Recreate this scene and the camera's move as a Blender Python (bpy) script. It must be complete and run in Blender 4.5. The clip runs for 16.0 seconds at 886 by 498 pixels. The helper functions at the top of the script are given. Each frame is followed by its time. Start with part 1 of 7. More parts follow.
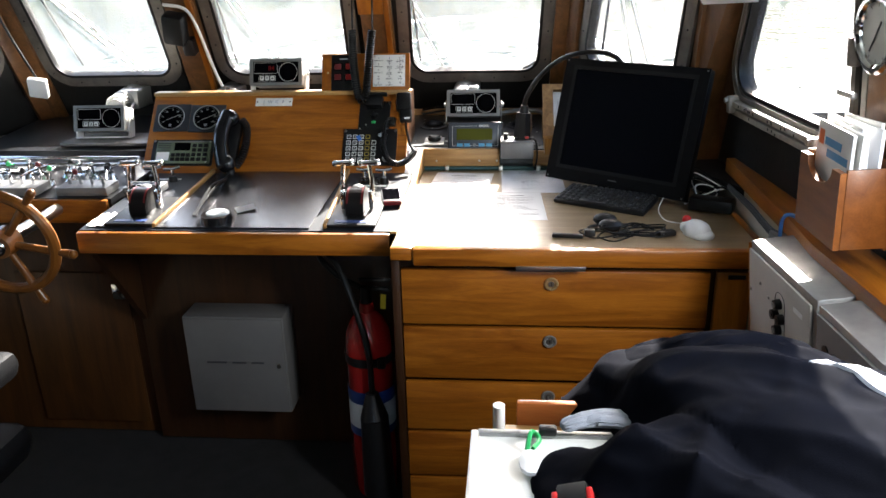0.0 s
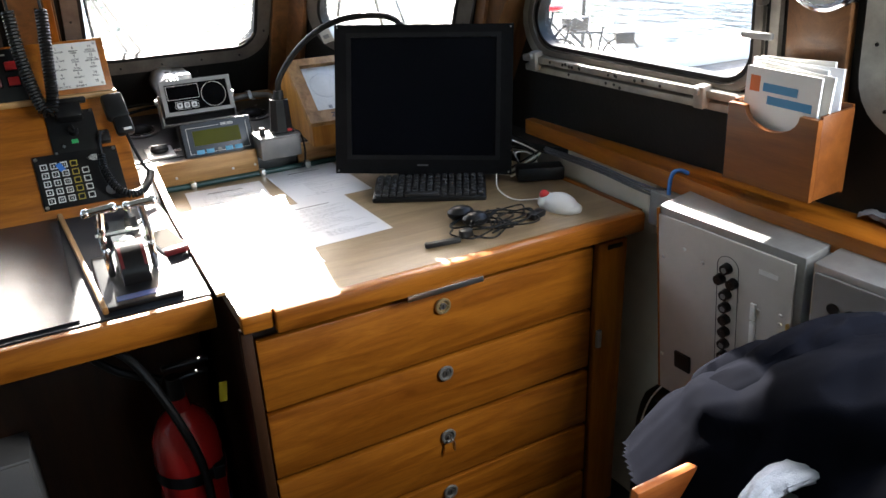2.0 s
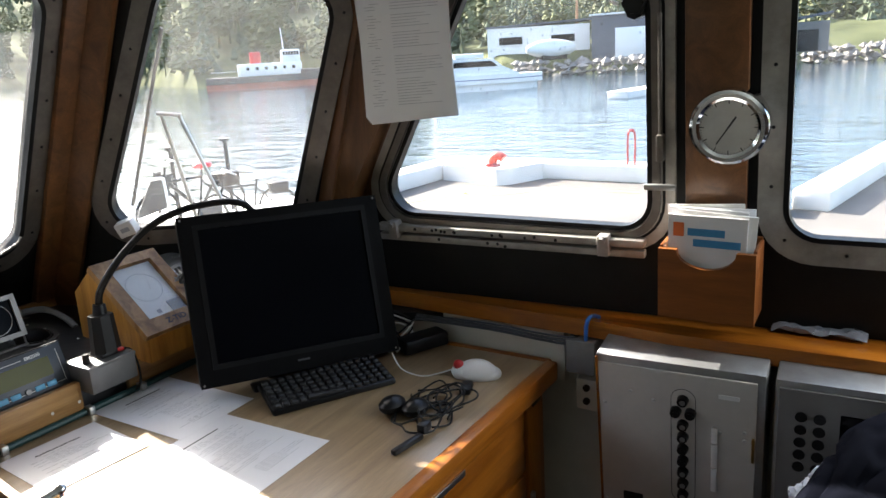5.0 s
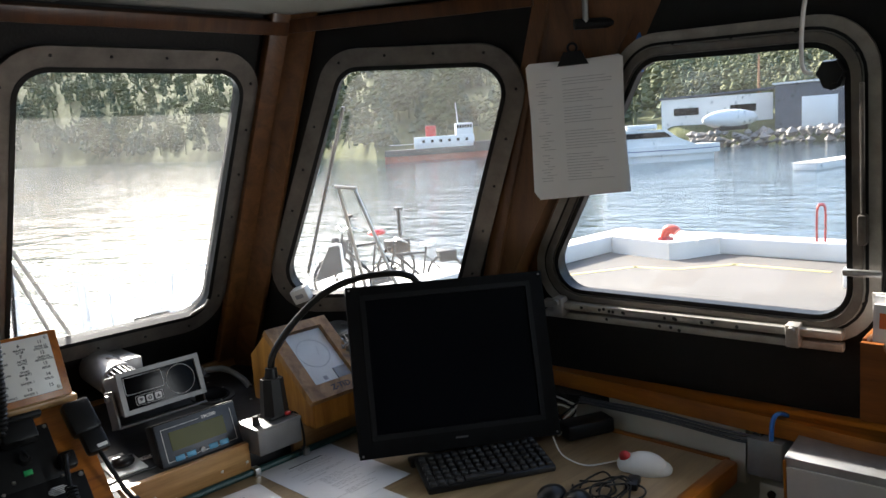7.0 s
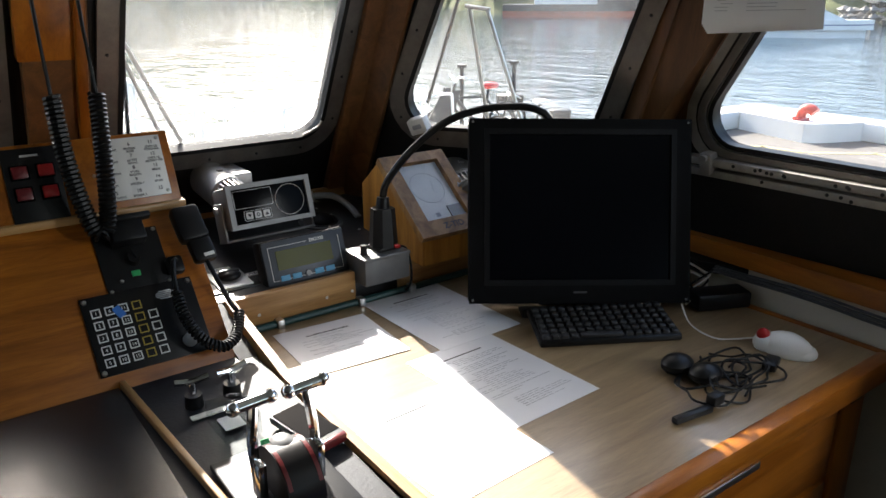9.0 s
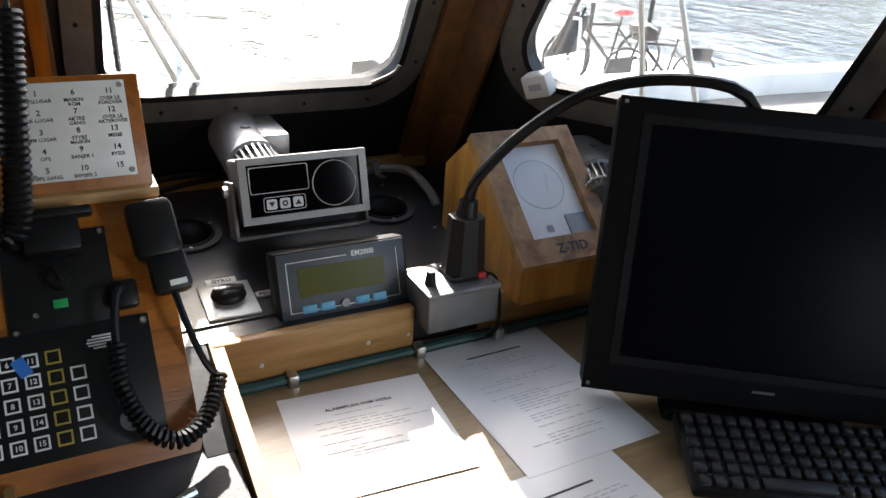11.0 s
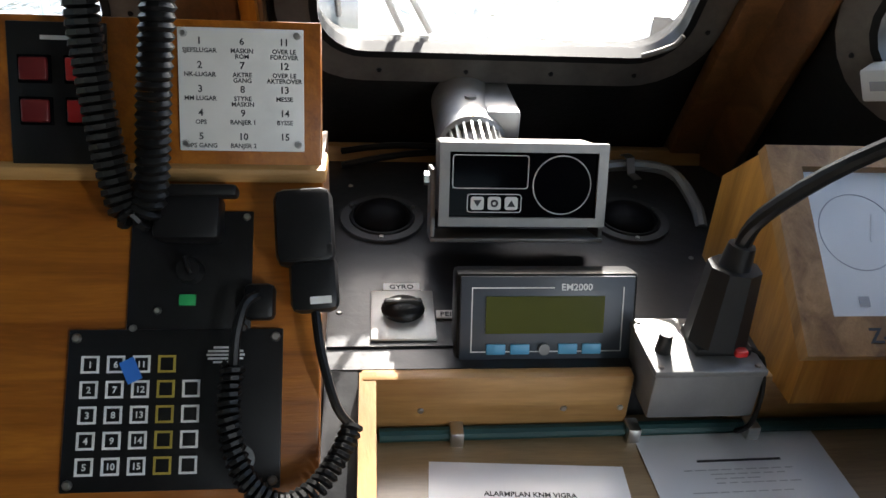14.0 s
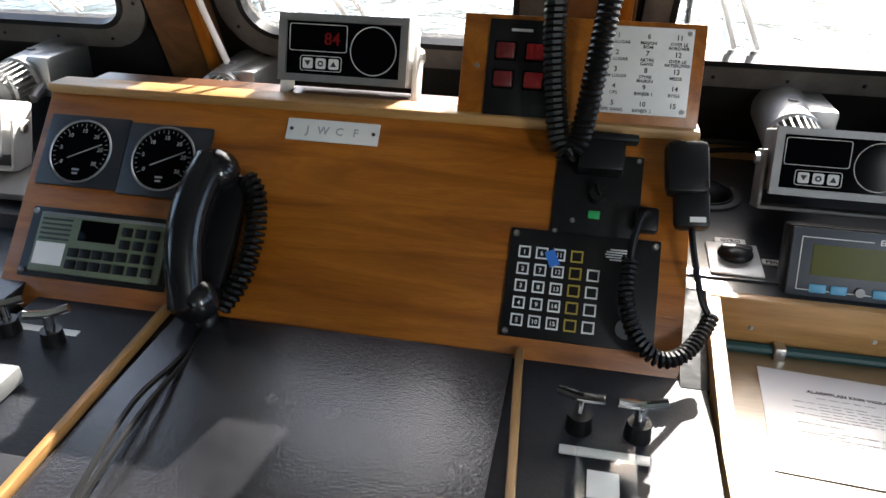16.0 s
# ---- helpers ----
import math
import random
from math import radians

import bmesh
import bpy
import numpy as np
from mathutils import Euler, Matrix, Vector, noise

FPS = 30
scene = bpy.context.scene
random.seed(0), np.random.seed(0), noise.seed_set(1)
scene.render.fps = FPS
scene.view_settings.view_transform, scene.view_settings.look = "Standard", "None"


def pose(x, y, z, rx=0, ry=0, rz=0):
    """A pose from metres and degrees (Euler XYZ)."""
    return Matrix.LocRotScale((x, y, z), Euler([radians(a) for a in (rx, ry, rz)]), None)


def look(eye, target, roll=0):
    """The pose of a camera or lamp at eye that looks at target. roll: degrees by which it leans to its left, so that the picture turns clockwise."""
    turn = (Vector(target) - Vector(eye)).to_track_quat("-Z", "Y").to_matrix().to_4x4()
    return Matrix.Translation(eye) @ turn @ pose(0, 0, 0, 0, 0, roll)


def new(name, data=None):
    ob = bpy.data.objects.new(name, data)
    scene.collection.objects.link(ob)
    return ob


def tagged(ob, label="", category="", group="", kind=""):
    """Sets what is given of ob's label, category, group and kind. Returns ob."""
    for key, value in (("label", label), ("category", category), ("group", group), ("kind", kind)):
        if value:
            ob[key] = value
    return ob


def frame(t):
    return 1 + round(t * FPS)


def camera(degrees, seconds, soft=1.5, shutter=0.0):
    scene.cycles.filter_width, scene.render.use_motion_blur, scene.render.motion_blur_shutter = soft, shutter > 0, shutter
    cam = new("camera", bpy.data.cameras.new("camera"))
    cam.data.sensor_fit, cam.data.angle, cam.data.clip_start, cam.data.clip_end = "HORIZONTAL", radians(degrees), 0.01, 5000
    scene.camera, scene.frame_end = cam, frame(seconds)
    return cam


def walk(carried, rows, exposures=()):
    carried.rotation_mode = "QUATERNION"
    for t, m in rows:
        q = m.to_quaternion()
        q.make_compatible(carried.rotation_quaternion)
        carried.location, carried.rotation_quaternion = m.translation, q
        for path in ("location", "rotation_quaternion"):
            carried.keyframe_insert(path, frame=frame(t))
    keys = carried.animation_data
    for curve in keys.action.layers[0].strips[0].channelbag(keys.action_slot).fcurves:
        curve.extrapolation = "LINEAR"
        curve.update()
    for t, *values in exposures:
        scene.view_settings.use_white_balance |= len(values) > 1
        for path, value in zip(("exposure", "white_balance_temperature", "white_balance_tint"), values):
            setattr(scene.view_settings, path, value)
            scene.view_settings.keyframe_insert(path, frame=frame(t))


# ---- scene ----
cam = camera(60.9, 16.0)
PATH = [
    (0, (0.134, -0.422, 1.661), (-0.041, 1.446, 0.967), -1.4),
    (0.5, (-0.019, -0.318, 1.662), (-0.027, 1.552, 0.953), -2.0),
    (1, (-0.144, -0.107, 1.635), (0.059, 1.748, 0.915), -1.6),
    (1.5, (-0.252, 0.068, 1.626), (0.362, 1.809, 0.856), 0.8),
    (2, (-0.433, 0.19, 1.639), (0.42, 1.808, 0.829), -2.4),
    (2.5, (-0.518, 0.311, 1.623), (0.522, 1.818, 0.818), -1.5),
    (3, (-0.572, 0.407, 1.638), (0.538, 1.858, 0.825), -0.6),
    (3.5, (-0.738, 0.556, 1.662), (0.533, 1.875, 0.859), -0.8),
    (4, (-0.774, 0.647, 1.681), (0.622, 1.864, 0.925), -1.9),
    (4.5, (-0.766, 0.719, 1.707), (0.812, 1.784, 1.095), -1.8),
    (4.7, (-0.796, 0.754, 1.71), (0.838, 1.768, 1.16), -2.8),
    (6.8, (-0.761, 0.779, 1.753), (0.674, 2.142, 1.463), -4.2),
    (7, (-0.757, 0.788, 1.722), (0.639, 2.188, 1.422), -3.9),
    (7.5, (-0.705, 0.792, 1.694), (0.56, 2.281, 1.269), -2.7),
    (8, (-0.702, 0.841, 1.682), (0.555, 2.283, 1.097), -0.6),
    (8.5, (-0.699, 0.88, 1.656), (0.489, 2.374, 1.058), -0.9),
    (9, (-0.7, 0.936, 1.635), (0.431, 2.453, 0.987), -0.1),
    (9.2, (-0.668, 0.939, 1.613), (0.397, 2.503, 0.965), 0.5),
    (11.3, (-0.319, 1.54, 1.595), (0.549, 3.115, 0.72), 3.9),
    (11.5, (-0.304, 1.587, 1.589), (0.595, 3.136, 0.698), 3.1),
    (12, (-0.266, 1.661, 1.59), (0.61, 3.175, 0.62), 1.6),
    (12.5, (-0.204, 1.716, 1.588), (0.546, 3.276, 0.587), 2.7),
    (13, (-0.173, 1.722, 1.582), (0.444, 3.325, 0.556), 2.2),
    (13.5, (-0.162, 1.718, 1.575), (0.317, 3.374, 0.561), 2.5),
    (14, (-0.195, 1.709, 1.559), (-0.004, 3.43, 0.559), 3.3),
    (14.5, (-0.222, 1.694, 1.548), (-0.216, 3.409, 0.52), 2.6),
    (15, (-0.267, 1.635, 1.544), (-0.412, 3.362, 0.547), 1.7),
    (15.5, (-0.359, 1.505, 1.546), (-0.588, 3.245, 0.588), 0.9),
    (16, (-0.395, 1.371, 1.547), (-0.733, 3.132, 0.66), 1.2),
]
EXPOSURES = [(0, 2.95), (1.5, 3.05), (2.5, 3.1), (3.5, 3.0), (4.5, 2.65), (6.8, 1.95), (8, 2.0), (9, 2.0), (11.5, 2.45), (13, 2.65), (14, 2.4), (15, 2.4), (16, 2.6)]
walk(cam, [(t, look(eye, target, roll)) for t, eye, target, roll in PATH], EXPOSURES)

# ---- light ----
SUN = Vector((0.34, 1.5, 1.0)).normalized()
world = bpy.data.worlds.new("sky")
scene.world = world
world.use_nodes = True
wn = world.node_tree.nodes
sky = wn.new("ShaderNodeTexSky")
sky.sky_type, sky.sun_disc = "NISHITA", False
sky.sun_elevation, sky.sun_rotation = math.asin(SUN.z), math.atan2(SUN.x, SUN.y)
sky.dust_density = 2.5
wn["Background"].inputs["Strength"].default_value = 0.15
world.node_tree.links.new(sky.outputs[0], wn["Background"].inputs["Color"])
lamp = bpy.data.lights.new("sun", "SUN")
lamp.energy, lamp.angle, lamp.color = 5.0, radians(0.6), (1.0, 0.95, 0.88)
new("sun", lamp).matrix_world = look(SUN * 30, (0, 0, 0))
# added fill lamp in the after half of the side window, brightens the drawers
al = bpy.data.lights.new("window_daylight", "AREA")
al.shape, al.size, al.size_y, al.energy, al.color = "RECTANGLE", 0.22, 0.48, 3.6, (0.93, 0.97, 1.0)
new("window_daylight", al).matrix_world = look((0.885, 0.475, 1.57), (0.0, 0.55, 1.45))

# ---- materials ----


def mat(name, color, rough=0.5, metal=0.0, vary=0.12, scale=12.0, bump=0.0, bump_scale=80.0, coat=0.0, stretch=(1, 1, 1), second=None, spec=0.5):
    m = bpy.data.materials.new(name)
    m.use_nodes = True
    nt = m.node_tree
    p = nt.nodes["Principled BSDF"]
    p.inputs["Roughness"].default_value = rough
    p.inputs["Metallic"].default_value = metal
    p.inputs["Coat Weight"].default_value = coat
    p.inputs["Coat Roughness"].default_value = 0.12
    p.inputs["Specular IOR Level"].default_value = spec
    tc = nt.nodes.new("ShaderNodeTexCoord")
    mp = nt.nodes.new("ShaderNodeMapping")
    mp.inputs["Scale"].default_value = stretch
    nt.links.new(tc.outputs["Object"], mp.inputs["Vector"])
    n1 = nt.nodes.new("ShaderNodeTexNoise")
    n1.inputs["Scale"].default_value, n1.inputs["Detail"].default_value = scale, 6
    n1.inputs["Roughness"].default_value = 0.65
    nt.links.new(mp.outputs[0], n1.inputs["Vector"])
    ramp = nt.nodes.new("ShaderNodeValToRGB")
    lo = [c * (1 - vary) for c in color] if second is None else second
    hi = [min(1.0, c * (1 + vary)) for c in color]
    ramp.color_ramp.elements[0].color, ramp.color_ramp.elements[1].color = (*lo, 1), (*hi, 1)
    ramp.color_ramp.elements[0].position, ramp.color_ramp.elements[1].position = 0.3, 0.7
    nt.links.new(n1.outputs["Fac"], ramp.inputs[0])
    nt.links.new(ramp.outputs[0], p.inputs["Base Color"])
    n2 = nt.nodes.new("ShaderNodeTexNoise")
    n2.inputs["Scale"].default_value, n2.inputs["Detail"].default_value = scale * 0.35, 3
    nt.links.new(mp.outputs[0], n2.inputs["Vector"])
    rr = nt.nodes.new("ShaderNodeMapRange")
    rr.inputs["To Min"].default_value, rr.inputs["To Max"].default_value = max(0.03, rough - 0.09), min(1, rough + 0.09)
    nt.links.new(n2.outputs["Fac"], rr.inputs["Value"])
    nt.links.new(rr.outputs[0], p.inputs["Roughness"])
    if bump:
        n3 = nt.nodes.new("ShaderNodeTexNoise")
        n3.inputs["Scale"].default_value, n3.inputs["Detail"].default_value = bump_scale, 4
        nt.links.new(mp.outputs[0], n3.inputs["Vector"])
        b = nt.nodes.new("ShaderNodeBump")
        b.inputs["Strength"].default_value, b.inputs["Distance"].default_value = bump, 0.004
        nt.links.new(n3.outputs["Fac"], b.inputs["Height"])
        nt.links.new(b.outputs[0], p.inputs["Normal"])
    return m


def wood(name, dark, light, along="x", rough=0.34, coat=0.08, scale=9.0):
    """Varnished wood whose grain runs along one axis."""
    m = bpy.data.materials.new(name)
    m.use_nodes = True
    nt = m.node_tree
    p = nt.nodes["Principled BSDF"]
    p.inputs["Roughness"].default_value, p.inputs["Coat Weight"].default_value = rough, coat
    p.inputs["Coat Roughness"].default_value, p.inputs["Specular IOR Level"].default_value = 0.18, 0.35
    tc = nt.nodes.new("ShaderNodeTexCoord")
    info = nt.nodes.new("ShaderNodeObjectInfo")
    add = nt.nodes.new("ShaderNodeVectorMath")
    mul = nt.nodes.new("ShaderNodeMath")
    mul.operation = "MULTIPLY"
    mul.inputs[1].default_value = 7.0
    nt.links.new(info.outputs["Random"], mul.inputs[0])
    nt.links.new(tc.outputs["Object"], add.inputs[0])
    nt.links.new(mul.outputs[0], add.inputs[1])
    mp = nt.nodes.new("ShaderNodeMapping")
    mp.inputs["Scale"].default_value = {"x": (0.22, 2.2, 2.2), "y": (2.2, 0.22, 2.2), "z": (2.2, 2.2, 0.22)}[along]
    nt.links.new(add.outputs[0], mp.inputs["Vector"])
    n1 = nt.nodes.new("ShaderNodeTexNoise")
    n1.inputs["Scale"].default_value, n1.inputs["Detail"].default_value, n1.inputs["Distortion"].default_value = scale, 8, 0.9
    n1.inputs["Roughness"].default_value = 0.6
    nt.links.new(mp.outputs[0], n1.inputs["Vector"])
    ramp = nt.nodes.new("ShaderNodeValToRGB")
    e = ramp.color_ramp.elements
    e[0].color, e[1].color, e[0].position, e[1].position = (*dark, 1), (*light, 1), 0.3, 0.66
    nt.links.new(n1.outputs["Fac"], ramp.inputs[0])
    n2 = nt.nodes.new("ShaderNodeTexNoise")
    n2.inputs["Scale"].default_value, n2.inputs["Detail"].default_value = scale * 14, 3
    nt.links.new(mp.outputs[0], n2.inputs["Vector"])
    mix = nt.nodes.new("ShaderNodeMix")
    mix.data_type, mix.blend_type = "RGBA", "MULTIPLY"
    mix.inputs["Factor"].default_value = 0.35
    nt.links.new(ramp.outputs[0], mix.inputs["A"])
    nt.links.new(n2.outputs["Fac"], mix.inputs["B"])
    nt.links.new(mix.outputs["Result"], p.inputs["Base Color"])
    b = nt.nodes.new("ShaderNodeBump")
    b.inputs["Strength"].default_value, b.inputs["Distance"].default_value = 0.12, 0.003
    nt.links.new(n2.outputs["Fac"], b.inputs["Height"])
    nt.links.new(b.outputs[0], p.inputs["Normal"])
    return m


TEAK_D, TEAK_L = (0.2, 0.052, 0.004), (0.45, 0.15, 0.0135)
teak_x = wood("teak_x", TEAK_D, TEAK_L, "x", 0.34, 0.08, 14)
teak_y = wood("teak_y", TEAK_D, TEAK_L, "y", 0.34, 0.08, 14)
teak_z = wood("teak_z", TEAK_D, TEAK_L, "z")
dark_x = wood("dark_teak_x", (0.05, 0.018, 0.006), (0.12, 0.045, 0.014), "x", 0.4)
# teak with the deep shade under console and desk put into its colour
shaded_z = wood("shaded_teak_z", (0.02, 0.008, 0.003), (0.055, 0.021, 0.007), "z", 0.4)
post_z = wood("post_wood", (0.09, 0.038, 0.012), (0.2, 0.085, 0.028), "z", 0.45, 0.15)
oak_x = wood("oak_x", (0.26, 0.125, 0.036), (0.5, 0.28, 0.1), "x", 0.45, 0.1)
oak_y = wood("oak_y", (0.26, 0.125, 0.036), (0.5, 0.28, 0.1), "y", 0.45, 0.1)
laminate = wood("desk_laminate", (0.25, 0.165, 0.085), (0.4, 0.28, 0.15), "x", 0.33, 0.5, 16)
laminate.node_tree.nodes["Principled BSDF"].inputs["Specular IOR Level"].default_value = 0.9
black_top = mat("black_tabletop", (0.018, 0.019, 0.021), 0.34, 0, 0.35, 5, 0.15, 60, 0.2)
black_vinyl = mat("black_vinyl", (0.006, 0.0055, 0.005), 0.55, 0, 0.3, 9, 0.25, 140, spec=0.25)
black_plastic = mat("black_plastic", (0.006, 0.006, 0.0065), 0.38, 0, 0.2, 30, 0.05, 300, spec=0.3)
satin_black = mat("satin_black", (0.007, 0.007, 0.0075), 0.42, 0, 0.2, 20, spec=0.3)
screen_glass = mat("screen_glass", (0.002, 0.002, 0.0028), 0.05, 0, 0.1, 4, spec=0.025)
monitor_black = mat("monitor_black", (0.0045, 0.0045, 0.005), 0.5, 0, 0.2, 20, spec=0.07)
rubber = mat("rubber", (0.005, 0.005, 0.005), 0.42, 0, 0.2, 30, spec=0.25)
alu = mat("aluminium", (0.34, 0.34, 0.335), 0.45, 0.8, 0.12, 25, 0.05, 200)
dark_alu = mat("window_frame_metal", (0.15, 0.135, 0.12), 0.45, 0.7, 0.25, 18, 0.1, 120)
grey_case = mat("grey_instrument_case", (0.2, 0.2, 0.197), 0.42, 0.3, 0.1, 30, 0.05, 300)
chrome = mat("chrome", (0.75, 0.75, 0.76), 0.12, 1.0, 0.05, 20)
steel = mat("steel", (0.55, 0.54, 0.52), 0.3, 1.0, 0.1, 30)
brass = mat("brass", (0.55, 0.38, 0.14), 0.3, 1.0, 0.15, 30)
cream = mat("cream_paint", (0.62, 0.57, 0.47), 0.5, 0, 0.1, 5, 0.08, 90)
white_paint = mat("white_paint", (0.75, 0.74, 0.71), 0.45, 0, 0.08, 8, 0.05, 80)
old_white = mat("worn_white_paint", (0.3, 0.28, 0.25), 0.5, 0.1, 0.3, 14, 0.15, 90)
white_plastic = mat("white_plastic", (0.72, 0.71, 0.68), 0.35, 0, 0.05, 20)
paper = mat("paper", (0.78, 0.78, 0.78), 0.7, 0, 0.03, 6)
sleeve = mat("plastic_sleeve_paper", (0.74, 0.74, 0.76), 0.3, 0, 0.03, 6, coat=0.4)
ink = mat("ink", (0.03, 0.03, 0.035), 0.6)
grey_ink = mat("grey_ink", (0.34, 0.34, 0.36), 0.6)
pale_print = mat("pale_print", (0.45, 0.45, 0.47), 0.6)
red_paint = mat("red_paint", (0.32, 0.01, 0.008), 0.25, 0, 0.12, 10, 0, 80, 0.4)
red_plastic = mat("red_plastic", (0.5, 0.02, 0.02), 0.3)
dull_red = mat("unlit_red_button", (0.11, 0.01, 0.011), 0.3)
green_plastic = mat("green_plastic", (0.02, 0.32, 0.09), 0.4)
blue_plastic = mat("blue_plastic", (0.03, 0.16, 0.55), 0.4)
key_blue = mat("pale_blue_key", (0.1, 0.38, 0.6), 0.4)
yellow_line = mat("yellow_marking", (0.65, 0.5, 0.03), 0.5)
white_mark = mat("white_marking", (0.72, 0.72, 0.7), 0.5)
lcd = mat("lcd_green", (0.07, 0.075, 0.011), 0.3, 0, 0.1, 3, spec=0.1)
tel_green = mat("green_grey_panel", (0.13, 0.16, 0.1), 0.45)
blue_label = mat("blue_label", (0.015, 0.04, 0.16), 0.4)
grey_paint = mat("darkened_grey_paint", (0.13, 0.125, 0.12), 0.45, 0.1, 0.1, 6, 0.1, 160)
radio_face = mat("beige_grey_panel", (0.5, 0.465, 0.42), 0.5, 0.1, 0.1, 7, 0.08, 160)
navy_cloth = mat("navy_cloth", (0.0028, 0.0032, 0.0056), 0.85, 0, 0.3, 9, 0.12, 500, spec=0.02)
grey_cloth = mat("pale_lining", (0.26, 0.28, 0.33), 0.7, 0, 0.2, 12, 0.3, 300)
# floor colour taken nearly to black to hold the deep shade
carpet = mat("shaded_floor", (0.008, 0.007, 0.0065), 0.95, 0, 0.4, 20, 0.5, 300)
ceiling_paint = mat("ceiling_paint", (0.3, 0.32, 0.3), 0.5, 0, 0.1, 4)
leather = mat("black_leather", (0.004, 0.004, 0.0045), 0.42, 0, 0.2, 20, 0.3, 250, spec=0.16)
hose_green = mat("dark_green_hose", (0.01, 0.05, 0.05), 0.5)
orange_wood = wood("red_varnish", (0.3, 0.07, 0.015), (0.5, 0.16, 0.04), "x", 0.3, 0.4)


def glass_material(name, tint=(1, 1, 1), dirt=0.0):
    m = bpy.data.materials.new(name)
    m.use_nodes = True
    nt = m.node_tree
    nt.nodes.remove(nt.nodes["Principled BSDF"])
    out = nt.nodes["Material Output"]
    tr, gl = nt.nodes.new("ShaderNodeBsdfTransparent"), nt.nodes.new("ShaderNodeBsdfGlossy")
    tr.inputs["Color"].default_value = (*tint, 1)
    gl.inputs["Roughness"].default_value = 0.03
    mx = nt.nodes.new("ShaderNodeMixShader")
    lw = nt.nodes.new("ShaderNodeLayerWeight")
    lw.inputs["Blend"].default_value = 0.5
    pw, ma = nt.nodes.new("ShaderNodeMath"), nt.nodes.new("ShaderNodeMath")
    pw.operation, ma.operation = "POWER", "MULTIPLY_ADD"
    pw.inputs[1].default_value, ma.inputs[1].default_value, ma.inputs[2].default_value = 5.0, 0.5, 0.025
    nt.links.new(lw.outputs["Facing"], pw.inputs[0])
    nt.links.new(pw.outputs[0], ma.inputs[0])
    nt.links.new(ma.outputs[0], mx.inputs[0])
    first = tr.outputs[0]
    if dirt:
        tl, dm = nt.nodes.new("ShaderNodeBsdfTranslucent"), nt.nodes.new("ShaderNodeMixShader")
        tl.inputs["Color"].default_value = (0.9, 0.9, 0.9, 1)
        tc = nt.nodes.new("ShaderNodeTexCoord")
        ns = nt.nodes.new("ShaderNodeTexNoise")
        ns.inputs["Scale"].default_value, ns.inputs["Detail"].default_value = 5.0, 5
        nt.links.new(tc.outputs["Object"], ns.inputs["Vector"])
        mr = nt.nodes.new("ShaderNodeMapRange")
        mr.inputs["From Min"].default_value, mr.inputs["From Max"].default_value = 0.3, 0.8
        mr.inputs["To Min"].default_value, mr.inputs["To Max"].default_value = dirt * 0.3, dirt
        nt.links.new(ns.outputs["Fac"], mr.inputs["Value"])
        nt.links.new(mr.outputs[0], dm.inputs[0])
        nt.links.new(tr.outputs[0], dm.inputs[1])
        nt.links.new(tl.outputs[0], dm.inputs[2])
        first = dm.outputs[0]
    nt.links.new(first, mx.inputs[1])
    nt.links.new(gl.outputs[0], mx.inputs[2])
    nt.links.new(mx.outputs[0], out.inputs["Surface"])
    return m


glass = glass_material("window_glass", (0.98, 0.985, 0.98), 0.024)
hazy_glass = glass_material("salt_hazed_glass", (0.97, 0.975, 0.97), 0.032)
dial_glass = glass_material("dial_glass")
clear = glass_material("clear_plastic", (0.85, 0.87, 0.87))


